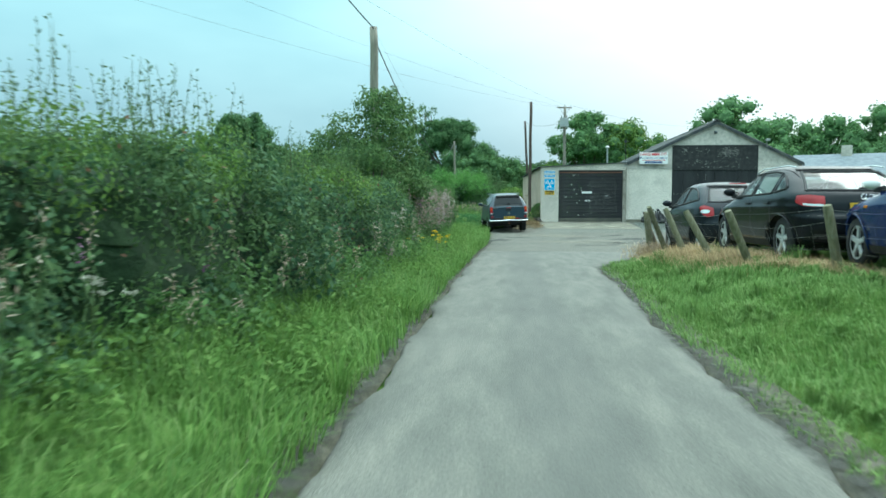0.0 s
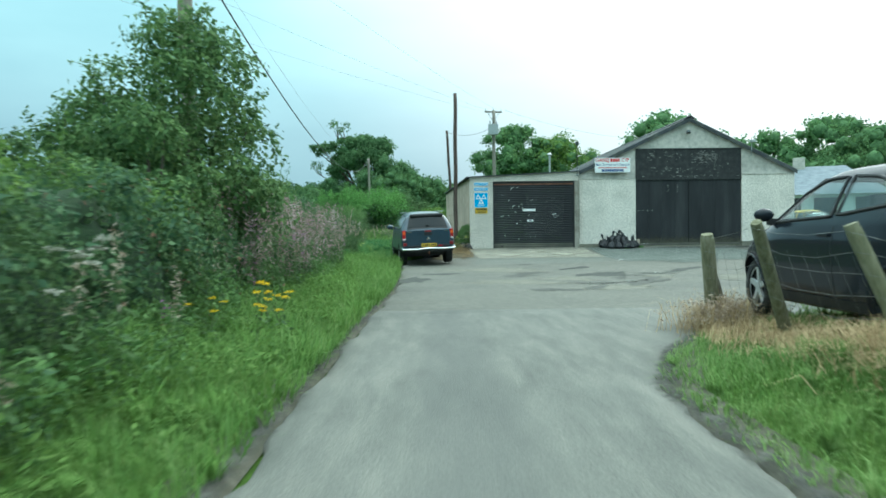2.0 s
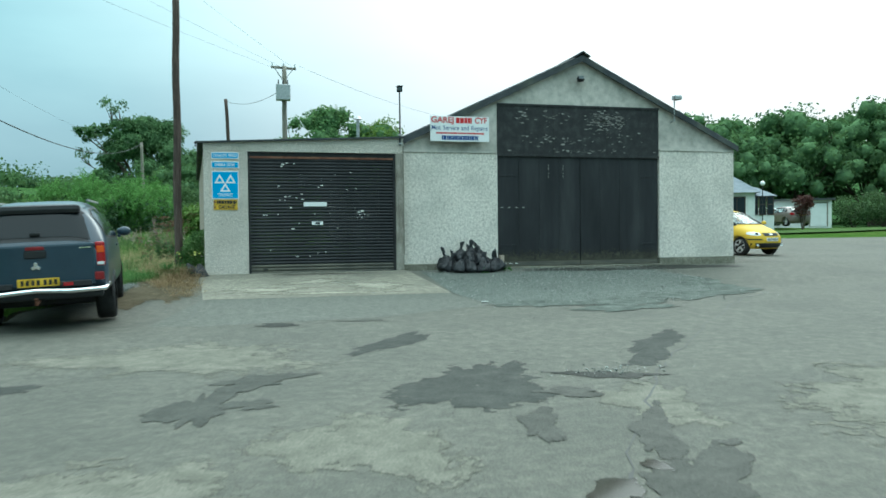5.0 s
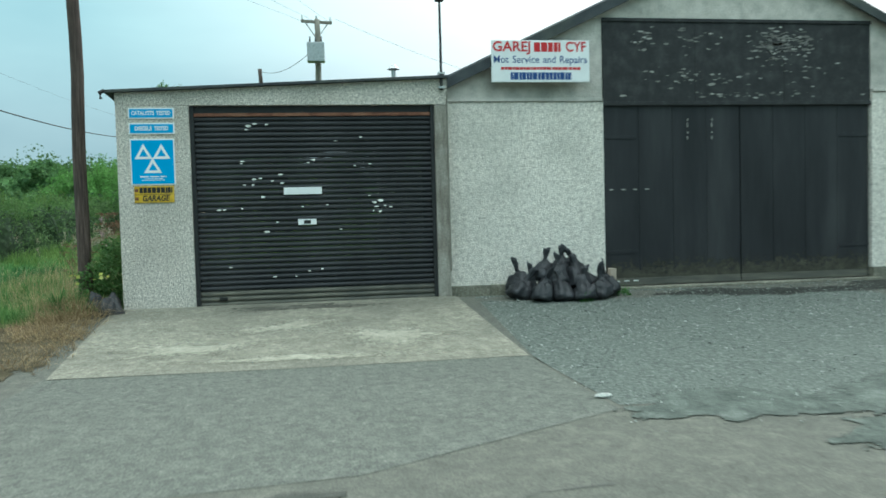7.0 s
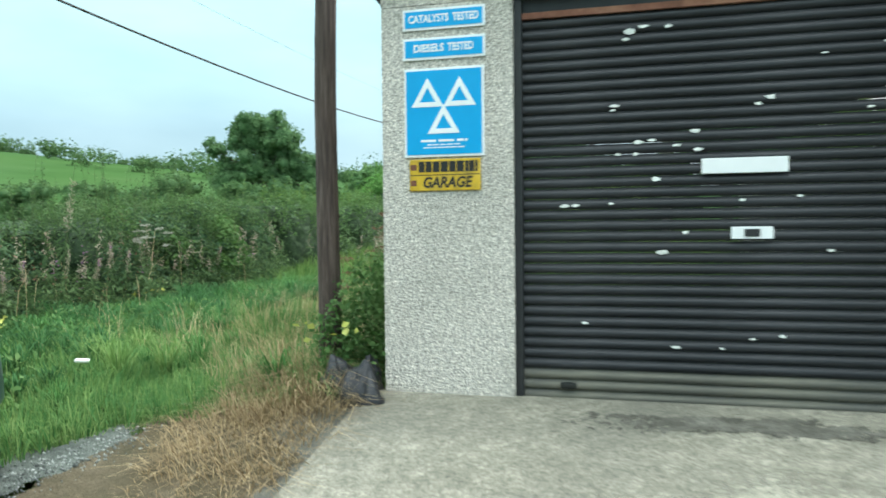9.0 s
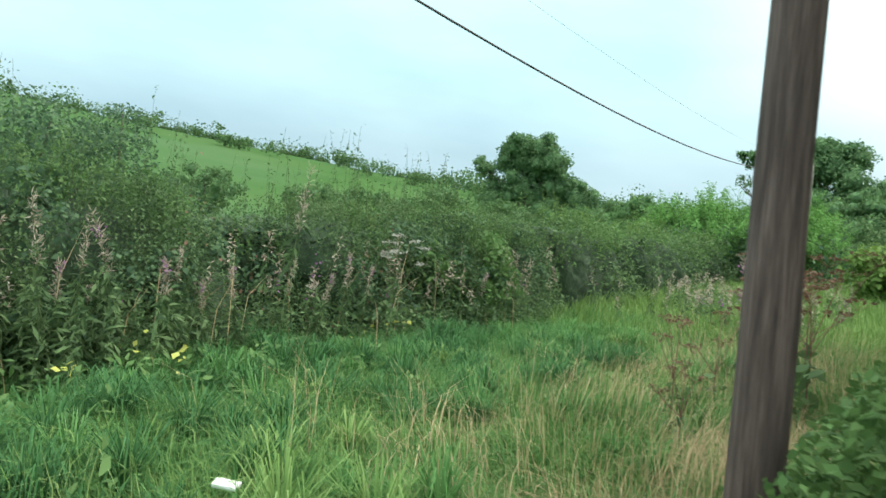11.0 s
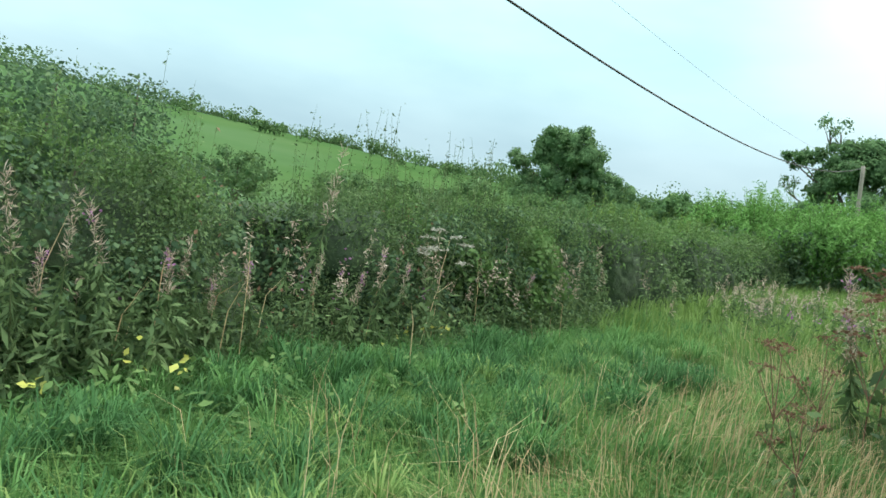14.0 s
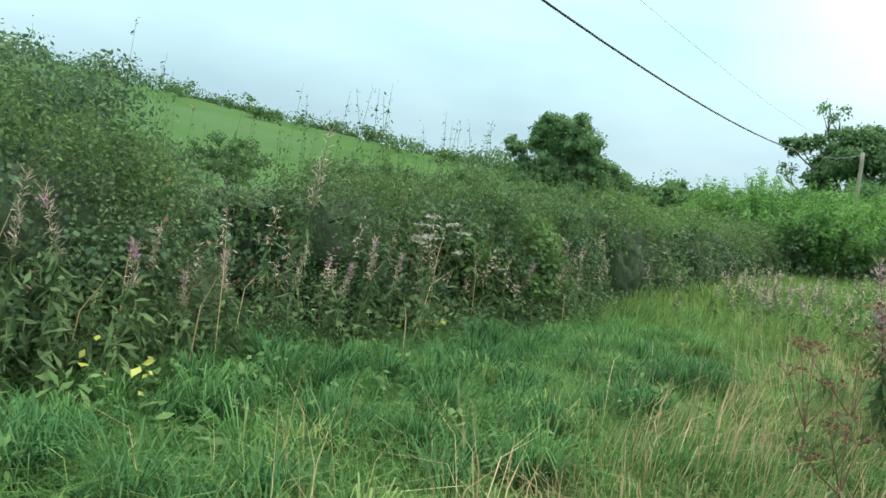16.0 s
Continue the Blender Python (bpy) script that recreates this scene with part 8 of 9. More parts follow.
def lump(y, u, s=1.0):
    return 1.5 * s * (0.22 * np.sin(y * 1.1 + 3 * u) + 0.16 * np.sin(y * 2.7 + 5 * u + 1) + 0.12 * np.sin(y * 5.3 - 4 * u) + 0.08 * np.sin(y * 11 + 7 * u))


def hedge_surface(y, u):
    """Place on the hedge's skin: u from 0 at the foot in front over the top to 1 behind."""
    top, foot = hedge_top(y), ground_z(hedge_front(y), y)
    h = top - foot
    a = np.clip(u / 0.62, 0, 1)
    back = np.clip((u - 0.62) / 0.38, 0, 1)
    out = lump(y, u)
    out = np.where(out > 0, 0.35 * out, out)          # hollows go deeper than the bulges stand out
    x = hedge_front(y) - 0.85 * a ** 2 - 2.2 * back + out * 0.9 * (1 - back)
    z = foot + h * (np.sin(a * math.pi / 2) * 0.97 + 0.0) + out * 0.5 * a
    return x, z


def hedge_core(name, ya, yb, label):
    # A sheet under the skin; its dark colour paints the shade among the leaves.
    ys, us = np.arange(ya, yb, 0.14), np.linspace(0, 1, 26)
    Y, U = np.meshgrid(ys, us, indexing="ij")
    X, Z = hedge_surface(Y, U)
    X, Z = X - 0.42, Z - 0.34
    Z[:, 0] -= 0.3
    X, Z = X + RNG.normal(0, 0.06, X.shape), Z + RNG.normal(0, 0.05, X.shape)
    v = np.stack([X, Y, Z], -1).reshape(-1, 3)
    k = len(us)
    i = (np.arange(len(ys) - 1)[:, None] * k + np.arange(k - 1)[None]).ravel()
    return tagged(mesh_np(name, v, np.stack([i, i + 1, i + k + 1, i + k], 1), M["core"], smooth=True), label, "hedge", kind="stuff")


def hedge_leaves(name, ya, yb, n, size, material, label, deep=0.22, umin=0.0, umax=0.9, clump=None, aspect=0.55, parent=None):
    y, u = RNG.uniform(ya, yb, n), RNG.uniform(umin, umax, n)
    if clump is not None:
        c = np.sin(y * 0.9 + clump) + np.sin(y * 2.3 + 4 * u + 2 * clump) + 0.8 * np.sin(9 * u + y * 0.7 + clump)
        y, u = y[c > 0.3], u[c > 0.3]
    x, z = hedge_surface(y, u)
    m = len(y)
    p = np.stack([x + RNG.normal(0, deep * 0.7, m) + 0.05, y + RNG.normal(0, 0.1, m), z + RNG.normal(0, deep * 0.5, m)], 1)
    p[:, 2] = np.maximum(p[:, 2], ground_z(p[:, 0], p[:, 1]) + 0.02)
    out = np.stack([np.cos(u * math.pi * 0.8), np.zeros(m), 0.35 + np.sin(np.minimum(u, 0.9) * math.pi * 0.6)], 1)
    return tagged(leaf_mesh(name, p, size, material, parent, out, aspect), label, "hedge", kind="stuff")


def hedge_clumps(name, ya, yb, blobs, n, size, material, label, umin=0.0, umax=0.8, r0=0.2, r1=0.5, aspect=0.55, sink=0.75, fray=0.12, seed=1):
    """Foliage in rounded clumps that overlap along the hedge's skin, with dark hollows between them."""
    rr = np.random.default_rng(seed)
    y, u = rr.uniform(ya, yb, blobs), rr.uniform(umin, umax, blobs)
    r = rr.uniform(r0, r1, blobs)
    x, z = hedge_surface(y, u)
    z = np.maximum(z - sink * r * np.sin(np.minimum(u, 0.62) * 2.5), ground_z(x, y) + 0.35 * r)
    p, o = crown_points(n, np.stack([x - sink * r, y, z, r], 1), 0.45, 0.9, fray)
    p[:, 2] = np.maximum(p[:, 2], ground_z(p[:, 0], p[:, 1]) + 0.02)
    return tagged(leaf_mesh(name, p, size, material, None, o, aspect, spread=0.6), label, "hedge", kind="stuff")


hedge_core("hedge_shade", -56, 40, "dark filler sheet in the overgrown hedge, coloured as the shade between its leaves")
hedge_clumps("hedge", -47, -15, 330, 74000, 0.058, M["leaf_hedge"], "tall overgrown hawthorn hedge beside the lane", seed=1)
hedge_clumps("hedge", -50, -15, 120, 26000, 0.052, M["leaf_bright"], "fresh yellowish growth on the lane hedge", umin=0.38, r0=0.15, r1=0.4, sink=0.5, seed=2)
hedge_clumps("hedge", -50, -15, 150, 22000, 0.07, M["leaf_dark"], "dark bramble leaves in the lane hedge", umax=0.5, r0=0.15, r1=0.42, aspect=0.7, sink=0.6, seed=3)
hedge_leaves("hedge", -46, -15, 1200, 0.05, M["dead"], "browned dead leaves in the lane hedge", umax=0.5, clump=3.3)
hedge_leaves("hedge", -9, 9, 900, 0.05, M["dead"], "browned dead leaves in the field hedge", umax=0.5, clump=4.1)
hedge_clumps("hedge", -6, 9.5, 260, 90000, 0.037, M["leaf_hedge"], "overgrown field hedge beside the grass track", umax=0.75, r0=0.14, r1=0.4, seed=4)
hedge_clumps("hedge", -6, 9.5, 60, 14000, 0.036, M["leaf_fresh"], "fresh green growth on the field hedge", umin=0.3, umax=0.75, r0=0.12, r1=0.3, sink=0.45, seed=5)
hedge_clumps("hedge", -9, 9, 110, 22000, 0.06, M["leaf_dark"], "dark bramble leaves in the field hedge", umax=0.5, r0=0.14, r1=0.36, aspect=0.7, sink=0.6, seed=6)
hedge_clumps("hedge", 9, 40, 170, 24000, 0.092, M["leaf_hedge"], "field hedge running away along the track", r0=0.25, r1=0.6, seed=7)
hedge_clumps("hedge", 9, 40, 60, 14000, 0.07, M["leaf_fresh"], "fresh green growth on the far field hedge", umin=0.3, r0=0.2, r1=0.5, sink=0.5, seed=8)
hedge_clumps("hedge", 5.4, 7.2, 9, 2400, 0.09, M["leaf_elder"], "large-leaved elder in the field hedge", umin=0.12, umax=0.32, r0=0.2, r1=0.36, aspect=0.5, sink=0.3, seed=9)


def shoots(name, ya, yb, n, h0, h1, material, label, umin=0.5, umax=0.75, leaves=16, leaf=0.06):
    """Upright leafy shoots that stand out over the hedge's top."""
    y, u = RNG.uniform(ya, yb, n), RNG.uniform(umin, umax, n)
    x, z = hedge_surface(y, u)
    h = RNG.uniform(h0, h1, n)
    lean = RNG.normal(0, 0.12, (n, 2))
    t = np.tile(np.linspace(0.05, 1, leaves), (n, 1)) * RNG.uniform(0.9, 1.05, (n, leaves))
    p = np.stack([x[:, None] + lean[:, :1] * h[:, None] * t, y[:, None] + lean[:, 1:] * h[:, None] * t, z[:, None] - 0.15 + h[:, None] * t], -1).reshape(-1, 3)
    p += RNG.normal(0, 0.018, p.shape)
    ob1 = tagged(leaf_mesh(name, p, leaf, material, None, None, 0.45, spread=1.2), label, "shoots", kind="stuff")
    foot = np.stack([x, y, z - 0.2], 1)
    tip = foot + np.stack([lean[:, 0] * h, lean[:, 1] * h, h + 0.05], 1)
    w = np.array([0.004, 0, 0])
    v = np.stack([foot - w, foot + w, tip + w * 0.4, tip - w * 0.4], 1).reshape(-1, 3)
    mesh_np("stems", v, np.arange(4 * n).reshape(n, 4), M["stem"], ob1)
    return ob1


shoots("hedge_shoots", -34, -24, 60, 0.25, 0.7, M["leaf_bright"], "upright leafy shoots on top of the lane hedge")
shoots("hedge_shoots", -32.5, -25, 130, 0.3, 0.8, M["leaf_hedge"], "tall upright shoots crowding the top of the lane hedge", leaves=22, leaf=0.05)
shoots("hedge_shoots", -36.5, -32.2, 75, 0.35, 0.85, M["leaf_hedge"], "thin upright shoots on top of the lane hedge", leaves=22, leaf=0.042)
shoots("hedge_shoots", -8, 12, 700, 0.2, 0.6, M["leaf_fresh"], "upright leafy shoots on top of the field hedge", umin=0.3, leaves=20, leaf=0.042)
shoots("hedge_shoots", 0.5, 8, 75, 0.5, 1.05, M["leaf_hedge"], "thin sparse shoots standing over the field hedge", umin=0.45, leaves=24, leaf=0.04)
shoots("hedge_shoots", 10, 30, 130, 0.2, 0.6, M["leaf_bright"], "upright leafy shoots on top of the far hedge")


def bush(x, y, top, r, seed, n, leaf, material, label, base=0.3, lumps=26, aspect=0.55, sprays=0, reach=0.5, upright=0.8):
    """Stems from one root, clumps of leaves at their ends, and long leafy sprays that stand out of the crown."""
    rr = np.random.default_rng(seed)
    gz = float(ground_z(x, y))
    t = empty("bush", pose(x, y, gz), label, "bush")
    h = top - gz
    blobs = [(d[0] * r * 0.7, d[1] * r * 0.7, base + (h - base) * (0.5 + 0.42 * d[2]), s * r) for d, s in ((unit(rr.normal(0, 1, (1, 3)))[0], rr.uniform(0.22, 0.42)) for _ in range(lumps))]
    blobs.append((0, 0, h * 0.5, 0.6 * min(r, h * 0.5)))
    p, o = crown_points(n, blobs, fray=0.12)
    for i in range(9):
        q = blobs[i]
        bm = bmesh.new()
        tube(bm, [(0.05 * q[0], 0.05 * q[1], -0.2), (q[0] * 0.5, q[1] * 0.5, q[2] * 0.6), (q[0], q[1], q[2] + q[3] * 0.8)], [0.045, 0.03, 0.006], 6)
        part("stem", bm, M["bark"], t)
    if sprays:
        k = 18
        c = np.array(blobs)[rr.integers(0, len(blobs), sprays)]
        d = unit(rr.normal(0, 1, (sprays, 3)) * np.array([1, 1, 0.5]) + np.array([0, 0, upright]))
        foot = c[:, :3] + d * c[:, 3:4] * 0.8
        l = rr.uniform(0.5, 1.0, sprays) * reach
        u = np.linspace(0.0, 1.0, k)
        q = foot[:, None] + d[:, None] * (l[:, None] * u)[..., None] - np.array([0, 0, 1.0]) * (0.22 * l[:, None] * u ** 2)[..., None]
        q = q.reshape(-1, 3) + rr.normal(0, 0.012, (sprays * k, 3))
        p, o = np.concatenate([p, q]), np.concatenate([o, unit(np.repeat(d, k, 0) * 0.3 + np.array([0, 0, 0.6]))])
        bm = bmesh.new()
        for f_, dd, ll_ in zip(foot, d, l):
            tube(bm, [f_ - dd * 0.1, f_ + dd * ll_ * 0.5 - np.array([0, 0, 0.055 * ll_]), f_ + dd * ll_ - np.array([0, 0, 0.22 * ll_])], [0.006, 0.004, 0.002], 3)
        tagged(part("twig_spray", bm, M["stem"], t), kind="stuff")
    leaf_mesh("foliage", p, leaf, material, t, o, aspect, spread=0.6)
    return t


bush(-5.5, -19.3, 4.0, 1.6, 1, 26000, 0.10, M["leaf_tree_near"], "tall dense young tree rising out of the lane hedge", base=0.3, lumps=40, sprays=90, reach=0.6)
bush(-6.9, -18.9, 3.2, 1.2, 2, 10000, 0.10, M["leaf_tree_near"], "young tree in the hedge beside the pole", sprays=40, reach=0.6)
bush(-5.3, -21.3, 2.3, 0.95, 3, 9000, 0.09, M["leaf_tree_near"], "dark bush in the lane hedge", base=0.1, sprays=20)
bush(-7.3, -20.6, 2.1, 1.1, 4, 6000, 0.10, M["leaf_hedge"], "tall bush behind the lane hedge", sprays=30, reach=0.5)
bush(-5.6, -27.5, 1.9, 0.9, 9, 7000, 0.07, M["leaf_hedge"], "taller hawthorn clump in the lane hedge", sprays=30, reach=0.6)
bush(-8.1, 2.75, 2.36, 0.95, 10, 18000, 0.055, M["leaf_dark"], "tall hazel bush behind the field hedge")
bush(-7.7, 2.15, 2.0, 1.05, 8, 9000, 0.055, M["leaf_dark"], "tall hazel bush behind the field hedge")
bush(-7.3, 0.9, 2.1, 1.3, 5, 14000, 0.055, M["leaf_dark"], "tall hazel bush behind the field hedge")
bush(-8.3, 1.7, 2.2, 1.3, 6, 11000, 0.066, M["leaf_dark"], "tall hazel bush behind the field hedge")
bush(-7.4, -1.2, 2.15, 1.5, 7, 10000, 0.066, M["leaf_dark"], "tall hazel bush behind the field hedge")
def willow(x, y, top, r, seed, stems=64, leaf=0.17, material=None, label="bright green feathery willow scrub along the track", group="willow scrub"):
    """Whippy rods that rise from one stool and bend over, set with narrow leaves and leafy side twigs."""
    rr = np.random.default_rng(seed)
    gz = float(ground_z(x, y))
    t = empty("willow", pose(x, y, gz), label, "bush", group)
    p = []
    for _ in range(stems):
        a, w = rr.uniform(0, 2 * math.pi), rr.uniform(0.1, 1.0) ** 0.7
        h = (top - gz) * (1.08 - 0.5 * w * w) * rr.uniform(0.85, 1.08)
        d = np.array([math.cos(a) * w * r + 0.25, math.sin(a) * w * r, 0])
        f = lambda s: d * (0.15 + 0.85 * s ** 1.6) + np.array([0, 0, h * (s - 0.12 * w * s ** 3)])
        bm = bmesh.new()
        tube(bm, [f(s) for s in (0, 0.4, 0.75, 1.0)], [0.02, 0.012, 0.007, 0.002], 4)
        part("rod", bm, M["stem"], t)
        u = rr.uniform(0.25, 1.0, 62)
        q = np.array([f(s) for s in u]) + rr.normal(0, 0.03, (62, 3))
        p.append(q)
        for _ in range(4):
            s0 = rr.uniform(0.35, 0.85)
            e = unit(rr.normal(0, 1, 3) * np.array([1, 1, 0.3]) + np.array([0.3, 0, 1.1])) * rr.uniform(0.4, 0.8)
            p.append(f(s0) + e * rr.uniform(0, 1, (18, 1)) + rr.normal(0, 0.02, (18, 3)))
    p = np.concatenate(p)
    o = unit(p - np.array([0, 0, 0.4 * (top - gz)]) + np.array([0, 0, 0.8]))
    leaf_mesh("foliage", p, leaf, material or M["leaf_willow"], t, o, 0.24, spread=0.55)
    # Dark leaf fill low inside, colouring in the shade among the rods.
    q = rr.normal(0, 1, (900, 3)) * np.array([0.45 * r, 0.45 * r, 0]) + np.array([0, 0, 1]) * rr.uniform(0.0, 0.6, (900, 1)) * (top - gz)
    leaf_mesh("undergrowth", q, 0.2, M["leaf_dark"], t, None, 0.5)
    return t


for i, (x, y, top, r) in enumerate([(-5.6, 26, 4.1, 1.7), (-5.0, 28.5, 4.3, 1.6), (-7.3, 25, 4.0, 1.7), (-4.6, 31, 3.9, 1.8), (-6.2, 31.5, 4.6, 2.0), (-8.4, 28, 4.5, 1.9), (-9.9, 27.5, 4.0, 1.7), (-7.0, 28.5, 4.3, 1.7)]):
    willow(x, y, top, r, 30 + i)
for i, (x, y, top) in enumerate([(-6.2, -11.9, 2.6), (-6.1, -10.4, 2.75), (-6.2, -8.9, 2.7)]):
    willow(x, y, top, 0.8, 130 + i, 15, 0.12, M["leaf_fresh"], "tall loose sallow shoots behind the willowherb bank", "sallow shoots")
for i, (x, y, top, r) in enumerate([(-9, 46, 4.5, 2.4), (-4, 44, 4.2, 2.4), (0.5, 42, 4.0, 2.2), (2.5, 34, 3.0, 1.6), (-1.5, 22, 2.2, 1.2), (0.8, 24, 2.6, 1.4)]):
    bush(x, y, top, r, 50 + i, 4000, 0.165, M["leaf_hedge"] if i < 4 else M["leaf_bright"], "rough green scrub beyond the garage")


bush(38.5, 27.3, 3.2, 0.7, 61, 1500, 0.16, M["leaf_red"], "dark red-leaved shrub in front of the outbuilding", base=1.2)
gl = empty("globe_lamp", pose(33.4, 24.9, float(ground_z(33.4, 24.9))), "white globe lamp on a slim black post", "lamp")
bm = bmesh.new()
tube(bm, [(0, 0, -0.2), (0, 0, 3.0)], 0.03, 8)
part("post", bm, M["black_metal"], gl)
bm = bmesh.new()
bmesh.ops.create_uvsphere(bm, u_segments=14, v_segments=9, radius=0.16, matrix=pose(0, 0, 3.14))
part("globe", bm, M["sign_white"], gl, smooth=True)


# ---- verges and grass ----
def scatter(n, xa, xb, ya, yb, test=None):
    x, y = RNG.uniform(xa, xb, n), RNG.uniform(ya, yb, n)
    if test is not None:
        k = test(x, y)
        x, y = x[k], y[k]
    return np.stack([x, y, ground_z(x, y) - 0.03], 1)


def left_verge(x, y):
    return (x < road_left(y) - np.abs(RNG.normal(0.05, 0.05, len(x)))) & (x > hedge_front(y) - 0.5)


def right_verge(x, y):
    return (x > road_right(np.minimum(y, -19.7)) + RNG.normal(0.06, 0.05, len(x))) & (y < -19.9)


p = scatter(80000, -5.0, -2.2, -41.5, -3, left_verge)
tagged(blade_mesh("verge_grass", p, 0.27, 0.0135, M["blade_lane"], lean=0.8), "lush green verge grass beside the lane", "grass", kind="stuff")
p = scatter(24000, -5.0, -2.2, -41.5, -3, left_verge)
tagged(blade_mesh("verge_grass", p, 0.38, 0.008, M["blade_pale"], lean=0.7), "paler seeding grass in the verge", "grass", kind="stuff")
p = scatter(56000, -0.3, 4.6, -42, -20, right_verge)
tagged(blade_mesh("verge_grass", p, 0.13, 0.013, M["blade_verge"], lean=1.0), "green grass between lane and fence", "grass", kind="stuff")
p = scatter(16000, -0.3, 5, -42, -20, right_verge)
tagged(blade_mesh("verge_grass", p, 0.17, 0.008, M["blade_pale"], lean=1.0), "paler grass between lane and fence", "grass", kind="stuff")
p = scatter(75000, 0.9, 3.4, -36, -21.4, lambda x, y: (np.abs(x - np.interp(y, [-34, -31, -29.5, -22], [3.3, 2.3, 1.75, 1.6])) < RNG.normal(0.12, 0.2, len(x)) + 0.1) & right_verge(x, y))
tagged(blade_mesh("dry_grass", p, 0.24, 0.008, M["blade_dry"], lean=1.4), "dead straw-coloured grass along the fence", "grass", kind="stuff")


def track(x, y):
    return (x > hedge_front(y) - 0.3) & (x < np.interp(y, [-3.5, -2, -1.1, -0.7, 0, 12], [-2.35, -1.85, -1.45, -0.8, -0.1, -0.2])) & (x < -0.1 - 0.075 * np.maximum(y, 0))


p = scatter(78000, -6.2, -0.1, -3.2, 11, track)
tagged(blade_mesh("track_grass", p, 0.26, 0.0085, M["blade"], lean=1.0), "long green grass on the track beside the garage", "grass", kind="stuff")
p = scatter(36000, -2.9, -0.3, -3.0, 12, track)
tagged(blade_mesh("track_grass", p, 0.2, 0.008, M["blade_pale"], lean=1.3), "shorter yellowish grass along the middle of the track", "grass", kind="stuff")
p = scatter(20000, -3.9, -0.1, -3.0, 14, track)
tagged(blade_mesh("track_grass", p, 0.34, 0.006, M["blade_pale"], lean=0.9), "pale seeding grass on the track", "grass", kind="stuff")
p = scatter(24000, -6.6, 1.5, 8, 36, lambda x, y: (x > hedge_front(y) - 0.3) & (x < -0.5))
tagged(blade_mesh("track_grass", p, 0.4, 0.02, M["blade_verge"]), "rough grass further along the track", "grass", kind="stuff")
p = np.concatenate([scatter(2600, -2.6, -0.2, 0.5, 9, track), scatter(1500, -1.4, -0.55, -0.2, 3.2, track)])
tagged(blade_mesh("dry_grass", p, 0.46, 0.005, M["blade_dry"], lean=0.7), "dry straw among the track grass", "grass", kind="stuff")
STRAW = lambda x, y: (x > np.interp(y, [-2.9, -2.4, -1.8, -1.0, -0.4, 0.3], [-0.5, -0.55, -0.75, -1.05, -1.0, -0.75]) + RNG.normal(0, 0.07, len(x))) & (x < np.interp(y, [-3.0, -2.2, -0.35, 0.3], [0.06, 0.02, -0.16, -0.5]) + RNG.normal(0, 0.05, len(x)))
p = np.concatenate([scatter(4000, -1.3, 0.2, -1.7, 0.3, STRAW), scatter(700, -1.3, 0.2, -2.9, -1.7, STRAW)])
p[:, 2] += 0.04
tagged(blade_mesh("dry_grass", p, 0.12, 0.006, M["blade_straw"], lean=2.6), "matted dead straw beside the concrete apron", "grass", kind="stuff")
p = scatter(4200, -1.2, 0.12, -1.2, 0.35, lambda x, y: (x + 0.66) ** 2 / 0.1 + (y + 0.3) ** 2 / 0.36 < 1)
tagged(blade_mesh("dry_grass", p, 0.3, 0.006, M["blade_straw"], lean=1.2), "heap of dead straw round the telegraph pole", "grass", kind="stuff")
# tussocks: long blades bending outwards from one root
def tussocks(n, xa, xb, ya, yb, test, h, material, label, blades=75):
    c = scatter(n, xa, xb, ya, yb, test)
    m = len(c) * blades
    k = np.repeat(np.arange(len(c)), blades)
    a = RNG.uniform(0, 2 * math.pi, m)
    hh = (h * RNG.uniform(0.6, 1.25, len(c)))[k] * RNG.uniform(0.6, 1.1, m)
    d = np.stack([np.cos(a), np.sin(a), np.zeros(m)], 1)
    side = np.stack([-np.sin(a), np.cos(a), np.zeros(m)], 1) * 0.0042
    foot = c[k] + d * RNG.uniform(0, 0.05, m)[:, None]
    spread = RNG.uniform(0.15, 0.75, m)[:, None] * hh[:, None]
    up = np.array([0, 0, 1.0]) * hh[:, None]
    p1, p2, p3 = foot + up * 0.55 + d * spread * 0.3, foot + up * 0.82 + d * spread * 0.75, foot + up * RNG.uniform(0.45, 0.9, m)[:, None] + d * spread * 1.3
    v = np.stack([foot - side, foot + side, p1 + side, p1 - side, p2 + side * 0.8, p2 - side * 0.8, p3 + side * 0.1, p3 - side * 0.1], 1).reshape(-1, 3)
    i = np.arange(m)[:, None] * 8
    f = np.concatenate([i + [0, 1, 2, 3], i + [3, 2, 4, 5], i + [5, 4, 6, 7]])
    return tagged(mesh_np("tussock_grass", v, f, material), label, "grass", kind="stuff")


tussocks(90, -5.4, -0.3, -2.5, 8, track, 0.36, M["blade"], "tussocks of long arching grass on the track")
tussocks(150, -5.2, -2.6, -1.5, 6, lambda x, y: track(x, y) & (x > hedge_front(y) + np.interp(y, [-1, 0.8, 1.6, 3], [1.1, 1.0, 0.45, 0.2])), 0.38, M["blade_lush"], "deep green tussocks along the hedge foot")
tussocks(24, -4.4, -0.3, -2.5, 8, track, 0.38, M["blade_pale"], "tussocks of paler arching grass on the track")
tussocks(260, -4.8, -2.6, -44, -4, left_verge, 0.36, M["blade_lane"], "tussocks of long grass in the lane verge", 50)
tussocks(110, 0.2, 3.0, -38, -21, right_verge, 0.2, M["blade_verge"], "tussocks of long grass by the fence", 50)
tussocks(90, 1.9, 3.6, -36, -21, right_verge, 0.3, M["blade_verge"], "long green grass under the parked cars", 50)
